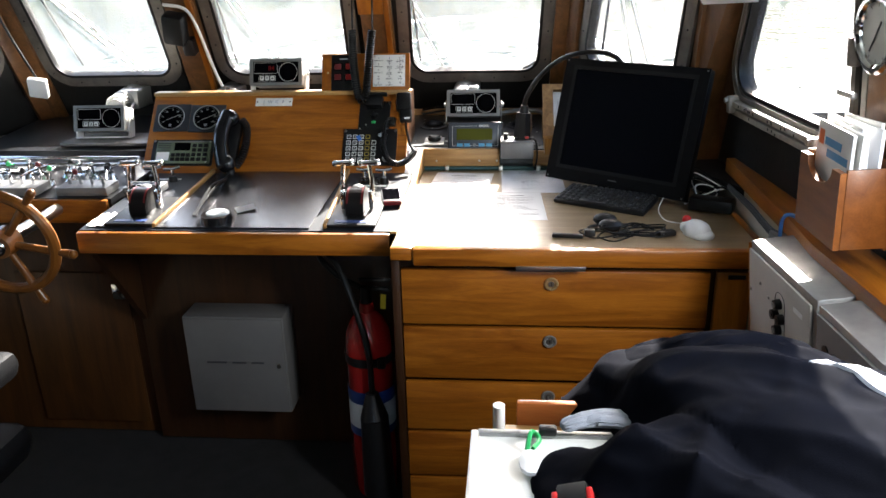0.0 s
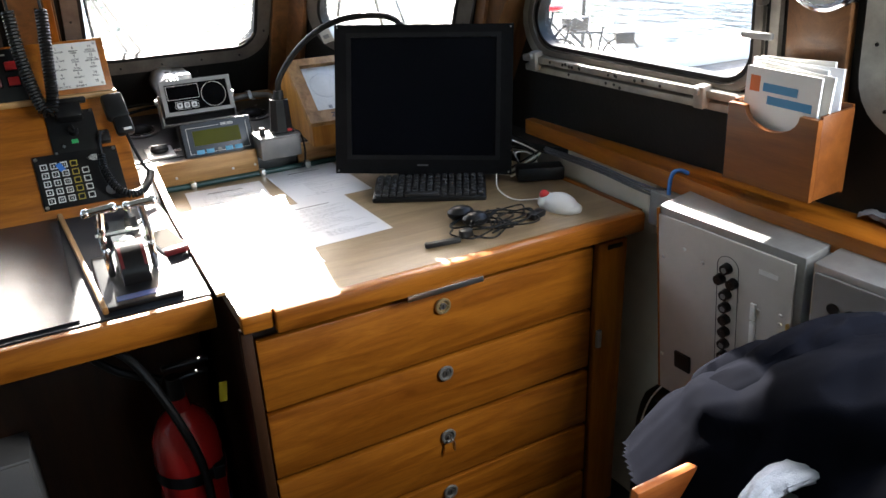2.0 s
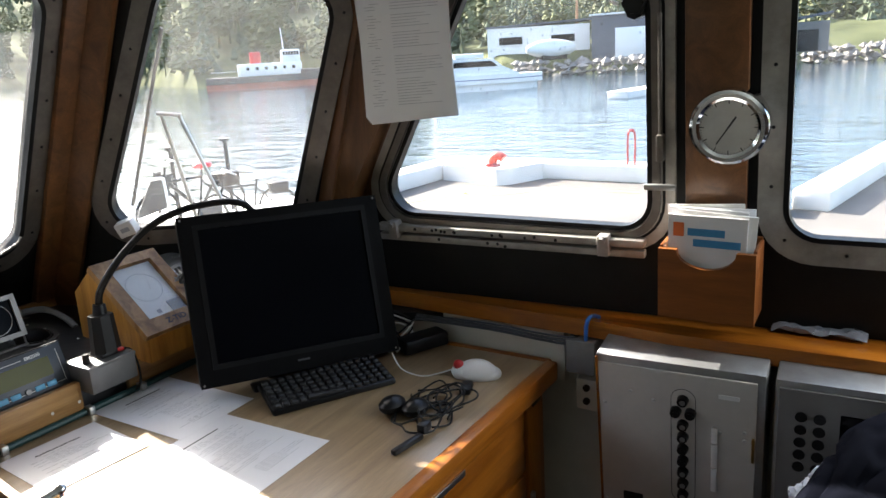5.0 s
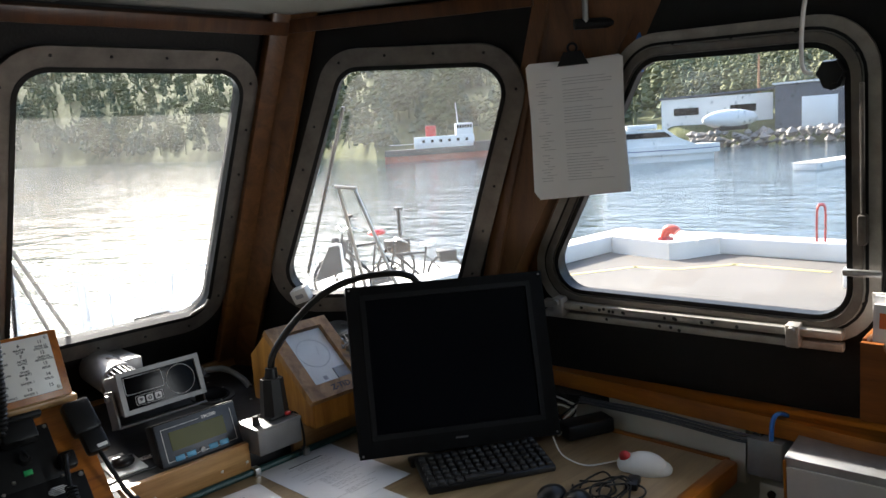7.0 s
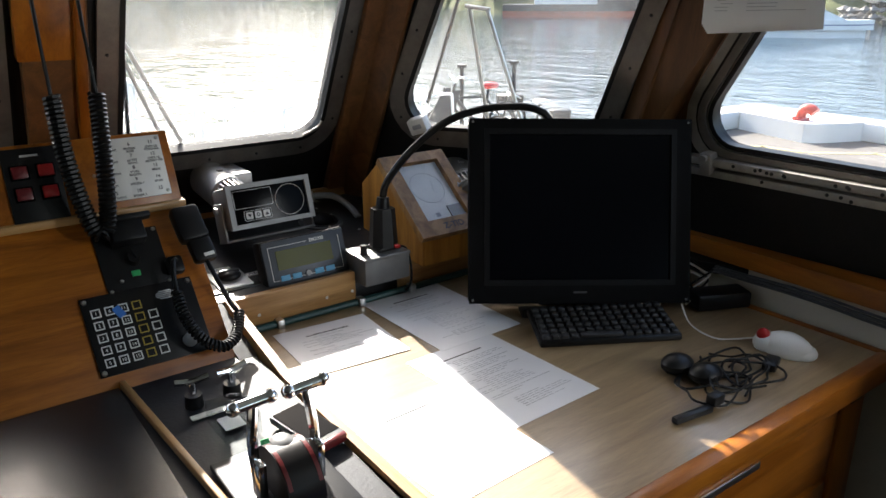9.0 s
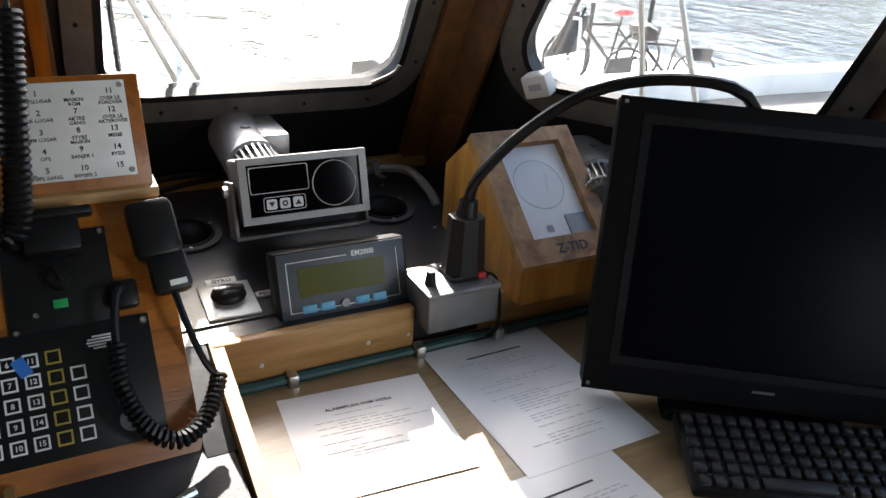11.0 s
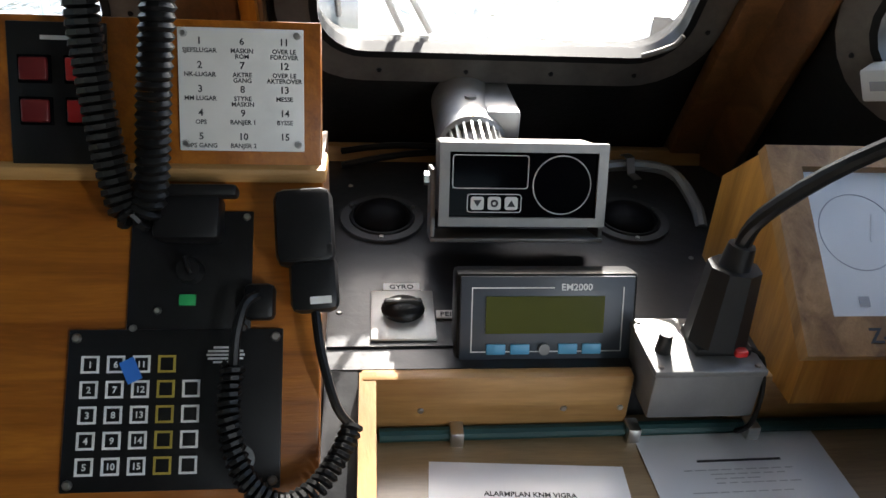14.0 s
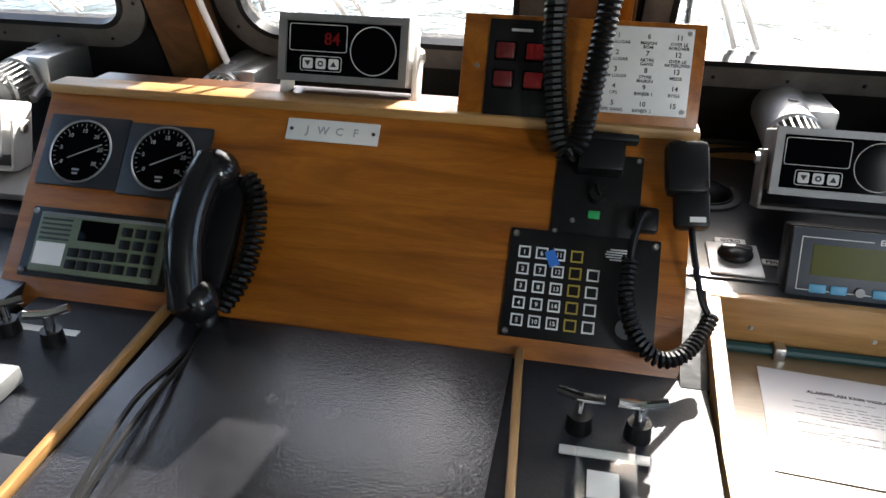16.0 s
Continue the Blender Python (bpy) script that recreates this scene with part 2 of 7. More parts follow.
# ---- mesh tools ----
class Mesh:
    """One mesh under construction."""

    def __init__(self):
        self.bm = bmesh.new()

    def add(self, verts, faces, m=None):
        vs = [self.bm.verts.new((m @ Vector(v)) if m else v) for v in verts]
        for f in faces:
            try:
                self.bm.faces.new([vs[i] for i in f])
            except ValueError:
                pass
        return self

    def box(self, c, s, m=None, bevel=0.0, taper=1.0):
        t = bmesh.new()
        x, y, z = (d / 2 for d in s)
        v = [t.verts.new((sx * x * (taper if sz > 0 else 1), sy * y * (taper if sz > 0 else 1), sz * z)) for sz in (-1, 1) for sy in (-1, 1) for sx in (-1, 1)]
        for f in ((0, 2, 3, 1), (4, 5, 7, 6), (0, 1, 5, 4), (2, 6, 7, 3), (0, 4, 6, 2), (1, 3, 7, 5)):
            t.faces.new([v[i] for i in f])
        if bevel:
            bmesh.ops.bevel(t, geom=t.edges[:], offset=min(bevel, 0.45 * min(s)), segments=2, profile=0.5, affect="EDGES")
        mm = Matrix.Translation(c) if m is None else m @ Matrix.Translation(c)
        t.verts.index_update()
        self.add([mm @ q.co for q in t.verts], [[q.index for q in f.verts] for f in t.faces])
        t.free()
        return self

    def cyl(self, a, b, r, r2=None, seg=16, m=None, caps=True):
        a, b = Vector(a), Vector(b)
        q = (b - a).to_track_quat("Z", "Y").to_matrix()
        r2 = r if r2 is None else r2
        vs, n = [], seg
        for p, rr in ((a, r), (b, r2)):
            vs += [p + q @ Vector((rr * math.cos(6.28318 * i / n), rr * math.sin(6.28318 * i / n), 0)) for i in range(n)]
        fs = [(i, (i + 1) % n, n + (i + 1) % n, n + i) for i in range(n)]
        if caps:
            fs += [tuple(range(n))[::-1], tuple(range(n, 2 * n))]
        return self.add(vs, fs, m)

    def tube(self, pts, r, seg=8, m=None, smooth=4):
        p = [Vector(q) for q in pts]
        if smooth > 1 and len(p) > 2:
            out = []
            for i in range(len(p) - 1):
                a, b, c, d = p[max(i - 1, 0)], p[i], p[i + 1], p[min(i + 2, len(p) - 1)]
                for k in range(smooth):
                    t = k / smooth
                    out.append(0.5 * (2 * b + (c - a) * t + (2 * a - 5 * b + 4 * c - d) * t * t + (3 * b - a - 3 * c + d) * t ** 3))
            p = out + [p[-1]]
        vs, fs, n = [], [], seg
        up = Vector((0.13, 0.21, 0.97))
        for i, q in enumerate(p):
            d = (p[min(i + 1, len(p) - 1)] - p[max(i - 1, 0)]).normalized()
            s = d.cross(up)
            if s.length < 0.05:
                s = d.cross(Vector((1, 0, 0)))
            s.normalize()
            u = s.cross(d).normalized()
            vs += [q + r * (s * math.cos(6.28318 * k / n) + u * math.sin(6.28318 * k / n)) for k in range(n)]
        for i in range(len(p) - 1):
            fs += [(i * n + k, i * n + (k + 1) % n, (i + 1) * n + (k + 1) % n, (i + 1) * n + k) for k in range(n)]
        fs += [tuple(range(n))[::-1], tuple(range((len(p) - 1) * n, len(p) * n))]
        return self.add(vs, fs, m)

    def ring(self, c, R, r, seg=32, sub=8, m=None, axis="z"):
        vs, fs = [], []
        for i in range(seg):
            a = 6.28318 * i / seg
            for k in range(sub):
                b = 6.28318 * k / sub
                w = R + r * math.cos(b)
                v = (w * math.cos(a), w * math.sin(a), r * math.sin(b))
                v = v if axis == "z" else ((v[0], v[2], v[1]) if axis == "y" else (v[2], v[0], v[1]))
                vs.append(Vector(v) + Vector(c))
        for i in range(seg):
            for k in range(sub):
                fs.append((i * sub + k, ((i + 1) % seg) * sub + k, ((i + 1) % seg) * sub + (k + 1) % sub, i * sub + (k + 1) % sub))
        return self.add(vs, fs, m)

    def ball(self, c, s, seg=14, m=None):
        vs, fs, h = [], [], seg // 2
        for i in range(h + 1):
            a = math.pi * i / h
            for k in range(seg):
                b = 6.28318 * k / seg
                vs.append((c[0] + s[0] * math.sin(a) * math.cos(b), c[1] + s[1] * math.sin(a) * math.sin(b), c[2] + s[2] * math.cos(a)))
        for i in range(h):
            for k in range(seg):
                fs.append((i * seg + k, (i + 1) * seg + k, (i + 1) * seg + (k + 1) % seg, i * seg + (k + 1) % seg))
        return self.add(vs, fs, m)

    def prism(self, poly, lo, hi, axis="x", m=None):
        """A polygon (two coordinates a corner) drawn out along an axis."""
        put = {"x": lambda p, t: (t, p[0], p[1]), "y": lambda p, t: (p[0], t, p[1]), "z": lambda p, t: (p[0], p[1], t)}[axis]
        n = len(poly)
        vs = [put(p, lo) for p in poly] + [put(p, hi) for p in poly]
        fs = [tuple(range(n))[::-1], tuple(range(n, 2 * n))] + [(i, (i + 1) % n, n + (i + 1) % n, n + i) for i in range(n)]
        return self.add(vs, fs, m)

    def sheet(self, outer, holes, thick, m=None):
        """A slab in local x and y, from z = 0 to thick, with holes through it."""
        t = bmesh.new()
        edges = []
        for loop in [outer, *holes]:
            vs = [t.verts.new((p[0], p[1], 0)) for p in loop]
            edges += [t.edges.new((vs[i], vs[(i + 1) % len(vs)])) for i in range(len(vs))]
        bmesh.ops.triangle_fill(t, use_beauty=True, edges=edges)
        bmesh.ops.recalc_face_normals(t, faces=t.faces)
        made = bmesh.ops.extrude_face_region(t, geom=t.faces[:])
        bmesh.ops.translate(t, verts=[v for v in made["geom"] if isinstance(v, bmesh.types.BMVert)], vec=(0, 0, thick))
        t.verts.index_update()
        self.add([v.co.copy() for v in t.verts], [[v.index for v in f.verts] for f in t.faces], m)
        t.free()
        return self


def part(name, mesh, material, parent=None, label="", smooth=True):
    """Links a mesh as one object, under a thing or a part where one is given."""
    bm = mesh.bm
    bmesh.ops.recalc_face_normals(bm, faces=bm.faces)
    me = bpy.data.meshes.new(name)
    bm.to_mesh(me)
    bm.free()
    me.materials.append(material)
    if smooth:
        me.shade_smooth()
        me.set_sharp_from_angle(angle=radians(35))
    ob = new(name, me)
    if parent:
        ob.parent = parent
    if label:
        ob["label"] = label
    return ob


def thing(name, m, label, category, group=""):
    ob = new(name)
    ob.empty_display_size = 0.05
    ob.matrix_world = m
    return tagged(ob, label, category, group)


def single(name, mesh, material, label, category, group="", kind=""):
    return tagged(part(name, mesh, material), label, category, group, kind)


def structure(name, mesh, material, label):
    return tagged(part(name, mesh, material), label, name.split("_")[0], "", "structure")


def frame_of(origin, x_axis, y_hint):
    """A pose with its x axis along x_axis and its y axis as near to y_hint as can be."""
    x = Vector(x_axis).normalized()
    z = x.cross(Vector(y_hint)).normalized()
    y = z.cross(x)
    m = Matrix((x, y, z)).transposed().to_4x4()
    m.translation = origin
    return m


def rounded(corners, r, n=7):
    """A polygon with rounded corners, counter-clockwise."""
    out, k = [], len(corners)
    for i in range(k):
        p, a, b = Vector(corners[i]), Vector(corners[i - 1]), Vector(corners[(i + 1) % k])
        u, v = (a - p).normalized(), (b - p).normalized()
        half = u.angle(v) / 2
        d = r / math.tan(half)
        c = p + (u + v).normalized() * (r / math.sin(half))
        s, e = p + u * d - c, p + v * d - c
        a0 = math.atan2(s.y, s.x)
        sweep = (math.atan2(e.y, e.x) - a0 + math.pi) % (2 * math.pi) - math.pi
        out += [(c.x + r * math.cos(a0 + sweep * j / n), c.y + r * math.sin(a0 + sweep * j / n)) for j in range(n + 1)]
    return out


def grown(corners, d):
    """A convex counter-clockwise polygon with its sides moved out by d."""
    out, k = [], len(corners)
    for i in range(k):
        p, a, b = Vector(corners[i]), Vector(corners[i - 1]), Vector(corners[(i + 1) % k])
        u, v = (a - p).normalized(), (b - p).normalized()
        q = p - (u + v).normalized() * (d / math.sin(u.angle(v) / 2))
        out.append((q.x, q.y))
    return out


def each(name, pts, r, z, material, parent, high=0.003, seg=8):
    """One small round head at each point, all on one mesh."""
    first = None
    for x, y in pts:
        if first is None:
            ob = part(name, Mesh().cyl((0, 0, 0), (0, 0, high), r, r * 0.65, seg), material, parent)
            first = ob.data
        else:
            ob = new(name, first)
            ob.parent = parent
        ob.location = (x, y, z)


def letters(lines, size, material, parent, m, name="lettering", gap=1.0, align="CENTER"):
    """Lines of words as one flat mesh in the plane of m."""
    mesh = Mesh()
    for text, x, y in lines:
        cu = bpy.data.curves.new("text", "FONT")
        cu.body, cu.size, cu.align_x, cu.extrude, cu.resolution_u = text, size, align, 0.0002, 2
        cu.offset = 0.02 * size
        ob = bpy.data.objects.new("text", cu)
        me = bpy.data.meshes.new_from_object(ob)
        mesh.add([m @ (v.co + Vector((x, y, 0))) for v in me.vertices], [list(f.vertices) for f in me.polygons])
        bpy.data.objects.remove(ob)
        bpy.data.meshes.remove(me)
    return part(name, mesh, material, parent, smooth=False)

# ---- the wheelhouse shell ----
MID = -0.79                      # the wheelhouse is the same to both sides of this x
PLANES = {
    "front": (Vector((0, 2.76, 1.3)), Vector((0, 1, 0.45)), frame_of((0, 2.76, 1.3), (1, 0, 0), (0, -0.45, 1))),
    "bow_right": (Vector((0.46, 2.589, 1.3)), Vector((0.69, 0.38, 0.15)), frame_of((0.46, 2.589, 1.3), (0.38, -0.69, 0), (-0.1, -0.06, 1))),
    "right": (Vector((0.863, 1.63, 1.25)), Vector((1, 0.066, 0.10)), frame_of((0.863, 1.63, 1.25), (0.066, -1, 0), (-0.1, 0, 1))),
}


def true_frame(origin, normal, across):
    """A pose whose x runs along across, in the plane, and whose z points into the room."""
    z = -normal.normalized()
    x = (Vector(across) - z * Vector(across).dot(z)).normalized()
    m = Matrix((x, z.cross(x), z)).transposed().to_4x4()
    m.translation = origin
    return m


def mirrored(v):
    return Vector((2 * MID - v.x, v.y, v.z))


SIDES = {}
for key, across in (("front", (1, 0, 0)), ("bow_right", (0.38, -0.69, 0)), ("right", (0.066, -1, 0))):
    o, n, _ = PLANES[key]
    SIDES[key] = (o, n, true_frame(o, n, across))
for key, twin, across in (("bow_left", "bow_right", (0.38, 0.69, 0)), ("left", "right", (0.066, 1, 0))):
    o, n, _ = SIDES[twin]
    o2, n2 = mirrored(o), Vector((-n.x, n.y, n.z))
    SIDES[key] = (o2, n2, true_frame(o2, n2, across))


def meet(a, b, z):
    """Where two sides meet at height z."""
    (o, n, _), (p, q, _) = SIDES[a], SIDES[b]
    c, d = n.dot(o) - n.z * z, q.dot(p) - q.z * z
    det = n.x * q.y - n.y * q.x
    return Vector(((c * q.y - n.y * d) / det, (n.x * d - c * q.x) / det, z))


def on(key, p):
    v = SIDES[key][2].inverted() @ Vector(p)
    return (v.x, v.y)


BOTTOM, TOP, AFT = 1.03, 2.07, -1.7
S_AFT = lambda z: SIDES["right"][0].x - 0.066 * (AFT - 1.63) - 0.10 * (z - 1.25)


def on_side(key, y, z):
    """The point of a side at a given y and height."""
    o, n, _ = SIDES[key]
    return Vector((o.x - (n.y * (y - o.y) + n.z * (z - o.z)) / n.x, y, z))


# the corner post stands between these two leaning lines
post_fore = lambda z: on_side("bow_right", 2.13 - 0.336 * (z - 1.3), z)
post_aft = lambda z: on_side("right", 2.072 - 0.597 * (z - 1.3), z)
WALLS = {
    "front": [meet("front", "bow_left", BOTTOM), meet("front", "bow_right", BOTTOM), meet("front", "bow_right", TOP), meet("front", "bow_left", TOP)],
    "bow_right": [meet("front", "bow_right", BOTTOM), post_fore(BOTTOM), post_fore(TOP), meet("front", "bow_right", TOP)],
    "right": [post_aft(BOTTOM), Vector((S_AFT(BOTTOM), AFT, BOTTOM)), Vector((S_AFT(TOP), AFT, TOP)), post_aft(TOP)],
}
for key, twin in (("bow_left", "bow_right"), ("left", "right")):
    a, b, c, d = WALLS[twin]
    WALLS[key] = [mirrored(b), mirrored(a), mirrored(d), mirrored(c)]


def front_window(x0, x1, x0t, x1t):
    return [(x0, 2.774, 1.268), (x1, 2.774, 1.268), (x1t, 2.483, 1.915), (x0t, 2.483, 1.915)]


W2 = [(0.424, 2.653, 1.290), (0.683, 2.185, 1.300), (0.686, 1.953, 1.882), (0.471, 2.335, 1.905)]
W3 = [(0.836, 2.005, 1.300), (0.883, 1.262, 1.293), (0.828, 1.258, 1.845), (0.799, 1.672, 1.858)]
W4 = [(0.90, 0.985, 1.290), (0.93, 0.36, 1.285), (0.88, 0.36, 1.845), (0.85, 0.985, 1.845)]
flip = lambda w: [tuple(mirrored(Vector(w[i]))) for i in (1, 0, 3, 2)]
WINDOWS = [("front", front_window(-0.275, 0.245, -0.252, 0.274)), ("front", front_window(-1.055, -0.535, -1.055, -0.515)),
           ("front", front_window(-1.825, -1.305, -1.85, -1.30)), ("bow_right", W2), ("right", W3), ("right", W4),
           ("bow_left", flip(W2)), ("left", flip(W3))]

holes = {k: [] for k in WALLS}
for n, (key, corners) in enumerate(WINDOWS):
    poly = [on(key, c) for c in corners]
    holes[key].append(rounded(poly, 0.07))
    M = SIDES[key][2]
    w = thing("window_%d" % (n + 1), M, "fixed wheelhouse window in a screwed metal frame with rounded corners", "window")
    w["kind"] = "structure"
    side = key in ("right", "left")
    outer = rounded(grown(poly, 0.048 if not side else 0.054), 0.115)
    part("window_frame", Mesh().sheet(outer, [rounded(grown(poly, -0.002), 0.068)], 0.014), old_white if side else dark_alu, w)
    part("gasket", Mesh().sheet(rounded(grown(poly, 0.004), 0.074), [rounded(grown(poly, -0.007), 0.063)], 0.022, Matrix.Translation((0, 0, -0.006))), rubber, w)
    pane = part("pane", Mesh().sheet(rounded(grown(poly, 0.003), 0.073), [], 0.004, Matrix.Translation((0, 0, -0.012))), glass if side else hazy_glass, w, smooth=False)
    pane.visible_shadow = False
    mid = rounded(grown(poly, 0.028), 0.095)
    step, since = 0.125, 0.0
    heads = []
    for i in range(len(mid)):
        a, b = Vector(mid[i - 1]), Vector(mid[i])
        L = (b - a).length
        t = step - since
        while t < L:
            q = a + (b - a) * (t / L)
            heads.append((q.x, q.y))
            t += step
        since = (since + L) % step
    each("screw", heads, 0.0045, 0.013, satin_black, w)
    if side and n != 5:
        part("frame_groove", Mesh().sheet(rounded(grown(poly, 0.033), 0.1), [rounded(grown(poly, 0.027), 0.094)], 0.002, Matrix.Translation((0, 0, 0.0135))), rubber, w)
        part("inner_frame", Mesh().sheet(rounded(grown(poly, 0.024), 0.091), [rounded(grown(poly, 0.006), 0.075)], 0.01, Matrix.Translation((0, 0, 0.0135))), dark_alu, w)
        lo = [Vector(poly[0]), Vector(poly[1])]
        d = (lo[1] - lo[0])
        rail = Mesh()
        for off, dep in ((-0.030, 0.030), (-0.058, 0.022)):
            c = (lo[0] + lo[1]) / 2 + Vector((0, off))
            rail.box((c.x, c.y, dep / 2 + 0.012), (d.length * 0.97, 0.018, dep), None, 0.003)
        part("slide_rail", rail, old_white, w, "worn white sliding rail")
        hole = None
        hrng = random.Random(n)
        for f in [0.18, 0.25, 0.262, 0.285, 0.3, 0.45, 0.475, 0.49, 0.505, 0.512, 0.63, 0.7] + [0.26, 0.33, 0.335, 0.52, 0.6]:
            c = lo[0] + d * (f + hrng.uniform(-0.004, 0.004))
            row = (-0.030, 0.0425) if hrng.random() < 0.65 else (-0.058, 0.0345)
            if hole is None:
                ob = part("rail_hole", Mesh().cyl((0, 0, 0), (0, 0, 0.0008), 0.0042, None, 10), satin_black, w)
                hole = ob.data
            else:
                ob = new("rail_hole", hole)
                ob.parent = w
            ob.location = (c.x, c.y + row[0] + hrng.uniform(-0.003, 0.003), row[1])
        far = 1 if key == "right" else 0
        up = Vector(poly[2 if far else 3]) - Vector(poly[far])
        out = Vector((0.026 if far else -0.026, 0))
        e0, e1 = Vector(poly[far]) + up * 0.3 + out, Vector(poly[far]) + up * 0.86 + out
        part("latch_bar", Mesh().cyl((e0.x, e0.y, 0.03), (e1.x, e1.y, 0.03), 0.0045, None, 8).box((e0.x, e0.y + 0.03, 0.03), (0.016, 0.06, 0.024), None, 0.004), dark_alu, w, "worn window latch bar")
        e2 = Vector(poly[far]) + up * 0.2 + out
        part("latch_handle", Mesh().box((e2.x, e2.y, 0.04), (0.07, 0.014, 0.012), None, 0.004), alu, w)
        e3 = Vector(poly[far]) + up * 0.88 - out
        part("window_knob", Mesh().cyl((e3.x, e3.y, -0.005), (e3.x, e3.y, 0.03), 0.023, 0.021, 8), satin_black, w)
        for f in (0.09, 0.86):
            c = lo[0] + d * f
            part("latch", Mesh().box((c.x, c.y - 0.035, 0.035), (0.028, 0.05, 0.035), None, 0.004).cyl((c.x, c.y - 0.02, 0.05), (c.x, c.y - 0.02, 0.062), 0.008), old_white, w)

for key, corners in WALLS.items():
    M = SIDES[key][2]
    mesh = Mesh().sheet([on(key, c) for c in corners], holes[key], 0.03, M @ Matrix.Translation((0, 0, -0.03)))
    structure("wall_" + key, mesh, black_vinyl, "wheelhouse wall padded in black vinyl round the windows")

# lower walls, floor, ceiling, aft wall
LOW = [Vector((S_AFT(BOTTOM) - 0.0, AFT, 0)), meet("bow_right", "right", BOTTOM), meet("front", "bow_right", BOTTOM)]
LOW = [Vector((p.x, p.y)) for p in LOW]
LOW = LOW + [Vector((2 * MID - p.x, p.y)) for p in LOW[::-1]]
for i, name in enumerate(("wall_low_right", "wall_low_bow_right", "wall_low_front", "wall_low_bow_left", "wall_low_left")):
    a, b = LOW[i], LOW[i + 1]
    d = (b - a).normalized()
    out = Vector((d.y, -d.x)) * 0.06
    e = d * 0.02
    poly = [(a - e), (b + e), (b + e + out), (a - e + out)]
    structure(name, Mesh().prism([tuple(p) for p in poly], -0.05, BOTTOM - 0.002, "z"), cream, "cream painted lower wall of the wheelhouse")
structure("floor", Mesh().box((MID, 0.6, -0.03), (3.9, 4.8, 0.05)), carpet, "floor covering with deep shade put into its near-black colour")
structure("ceiling", Mesh().prism([(p.x, p.y) for p in LOW], TOP - 0.03, TOP + 0.02, "z"), ceiling_paint, "grey-green painted wheelhouse ceiling")
AFT_M = frame_of((MID, AFT, 0), (-1, 0, 0), (0, 0, 1))
# opening added in the unseen aft wall to let sky light in
AFT_HOLES = [[(-1.475, 1.0), (-0.725, 1.0), (-0.725, 1.85), (-1.475, 1.85)]]
structure("wall_aft", Mesh().sheet([(-1.95, -0.05), (1.95, -0.05), (1.95, 2.07), (-1.95, 2.07)], AFT_HOLES, 0.06, AFT_M @ Matrix.Translation((0, 0, -0.06))), dark_x, "dark wooden aft wall with one window")
structure("roof", Mesh().prism([(p.x * 1.04, p.y * 1.03) for p in LOW], TOP + 0.03, TOP + 0.1, "z"), white_paint, "white painted wheelhouse roof")


def batten(key, a, b, width, thick, name, material, label):
    """A board that lies on a side of the room from a to b."""
    M = SIDES[key][2]
    p, q = Vector(on(key, a)), Vector(on(key, b))
    d = (q - p)
    u = d.normalized()
    m = M @ frame_of((*((p + q) / 2), thick / 2 + 0.001), (u.y, -u.x, 0), (u.x, u.y, 0))
    ob = part(name, Mesh().box((0, 0, 0), (width, d.length, thick), None, 0.004), material)
    ob.matrix_world = m
    return tagged(ob, label, "trim", "", "structure")


wall_point = lambda key, x, z: (x, 2.76 - 0.45 * (z - 1.3), z)
for x in (-0.395, -1.18):
    batten("front", wall_point("front", x, 1.06), wall_point("front", x, 2.04), 0.125, 0.03, "post_trim", post_z, "varnished wooden window post")
    batten("front", wall_point("front", x + 0.045, 1.2), wall_point("front", x + 0.045, 2.04), 0.022, 0.045, "post_bead", teak_y, "narrow varnished bead on the window post")
for key, other, s in (("front", "bow_right", 1), ("front", "bow_left", -1)):
    lo, hi = meet(key, other, 1.06), meet(key, other, 2.06)
    off = Vector((-0.036 * s, 0, 0))
    batten("front", lo + off, hi + off, 0.066, 0.028, "post_trim", post_z, "varnished wooden corner post")
    off = Vector((0.02 * s, -0.0363, 0))
    batten(other, lo + off, hi + off, 0.078, 0.028, "post_trim", post_z, "varnished wooden corner post")
for flipped in (False, True):
    quad = [post_fore(BOTTOM), post_aft(BOTTOM), post_aft(TOP), post_fore(TOP)]
    n = (quad[1] - quad[0]).cross(quad[3] - quad[0]).normalized() * 0.04
    if n.x < 0:
        n = -n
    quad = quad + [q + n for q in quad]
    if flipped:
        quad = [mirrored(q) for q in quad]
    structure("post_left" if flipped else "post_right", Mesh().add(quad, [(0, 1, 2, 3), (7, 6, 5, 4), (0, 4, 5, 1), (1, 5, 6, 2), (2, 6, 7, 3), (3, 7, 4, 0)]), post_z, "wide varnished wooden corner post between the windows")
    ledge = [(0.62, 2.30), (0.93, 2.30), (0.93, 1.80), (0.84, 1.80)]
    ledge = [(2 * MID - x, y) for x, y in ledge] if flipped else ledge
    structure("sill_left" if flipped else "sill_right", Mesh().prism(ledge, 1.005, 1.029, "z"), black_vinyl, "black sill at the foot of the corner post")
y_aft = lambda z: (0.863 - 0.066 * (1.122 - 1.63) - 0.1 * (z - 1.25), 1.122, z)
batten("right", y_aft(1.2), y_aft(2.05), 0.125, 0.024, "post_trim", post_z, "varnished wooden board between the side windows")
for key in ("front", "bow_right", "right", "bow_left", "left"):
    a, b = WALLS[key][3], WALLS[key][2]
    k = 0.052 / (TOP - BOTTOM)
    lift = lambda p, q: p + (q - p) * k
    batten(key, lift(a, WALLS[key][0]), lift(b, WALLS[key][1]), 0.035, 0.03, "header_trim", dark_x, "dark wooden header beam under the ceiling")

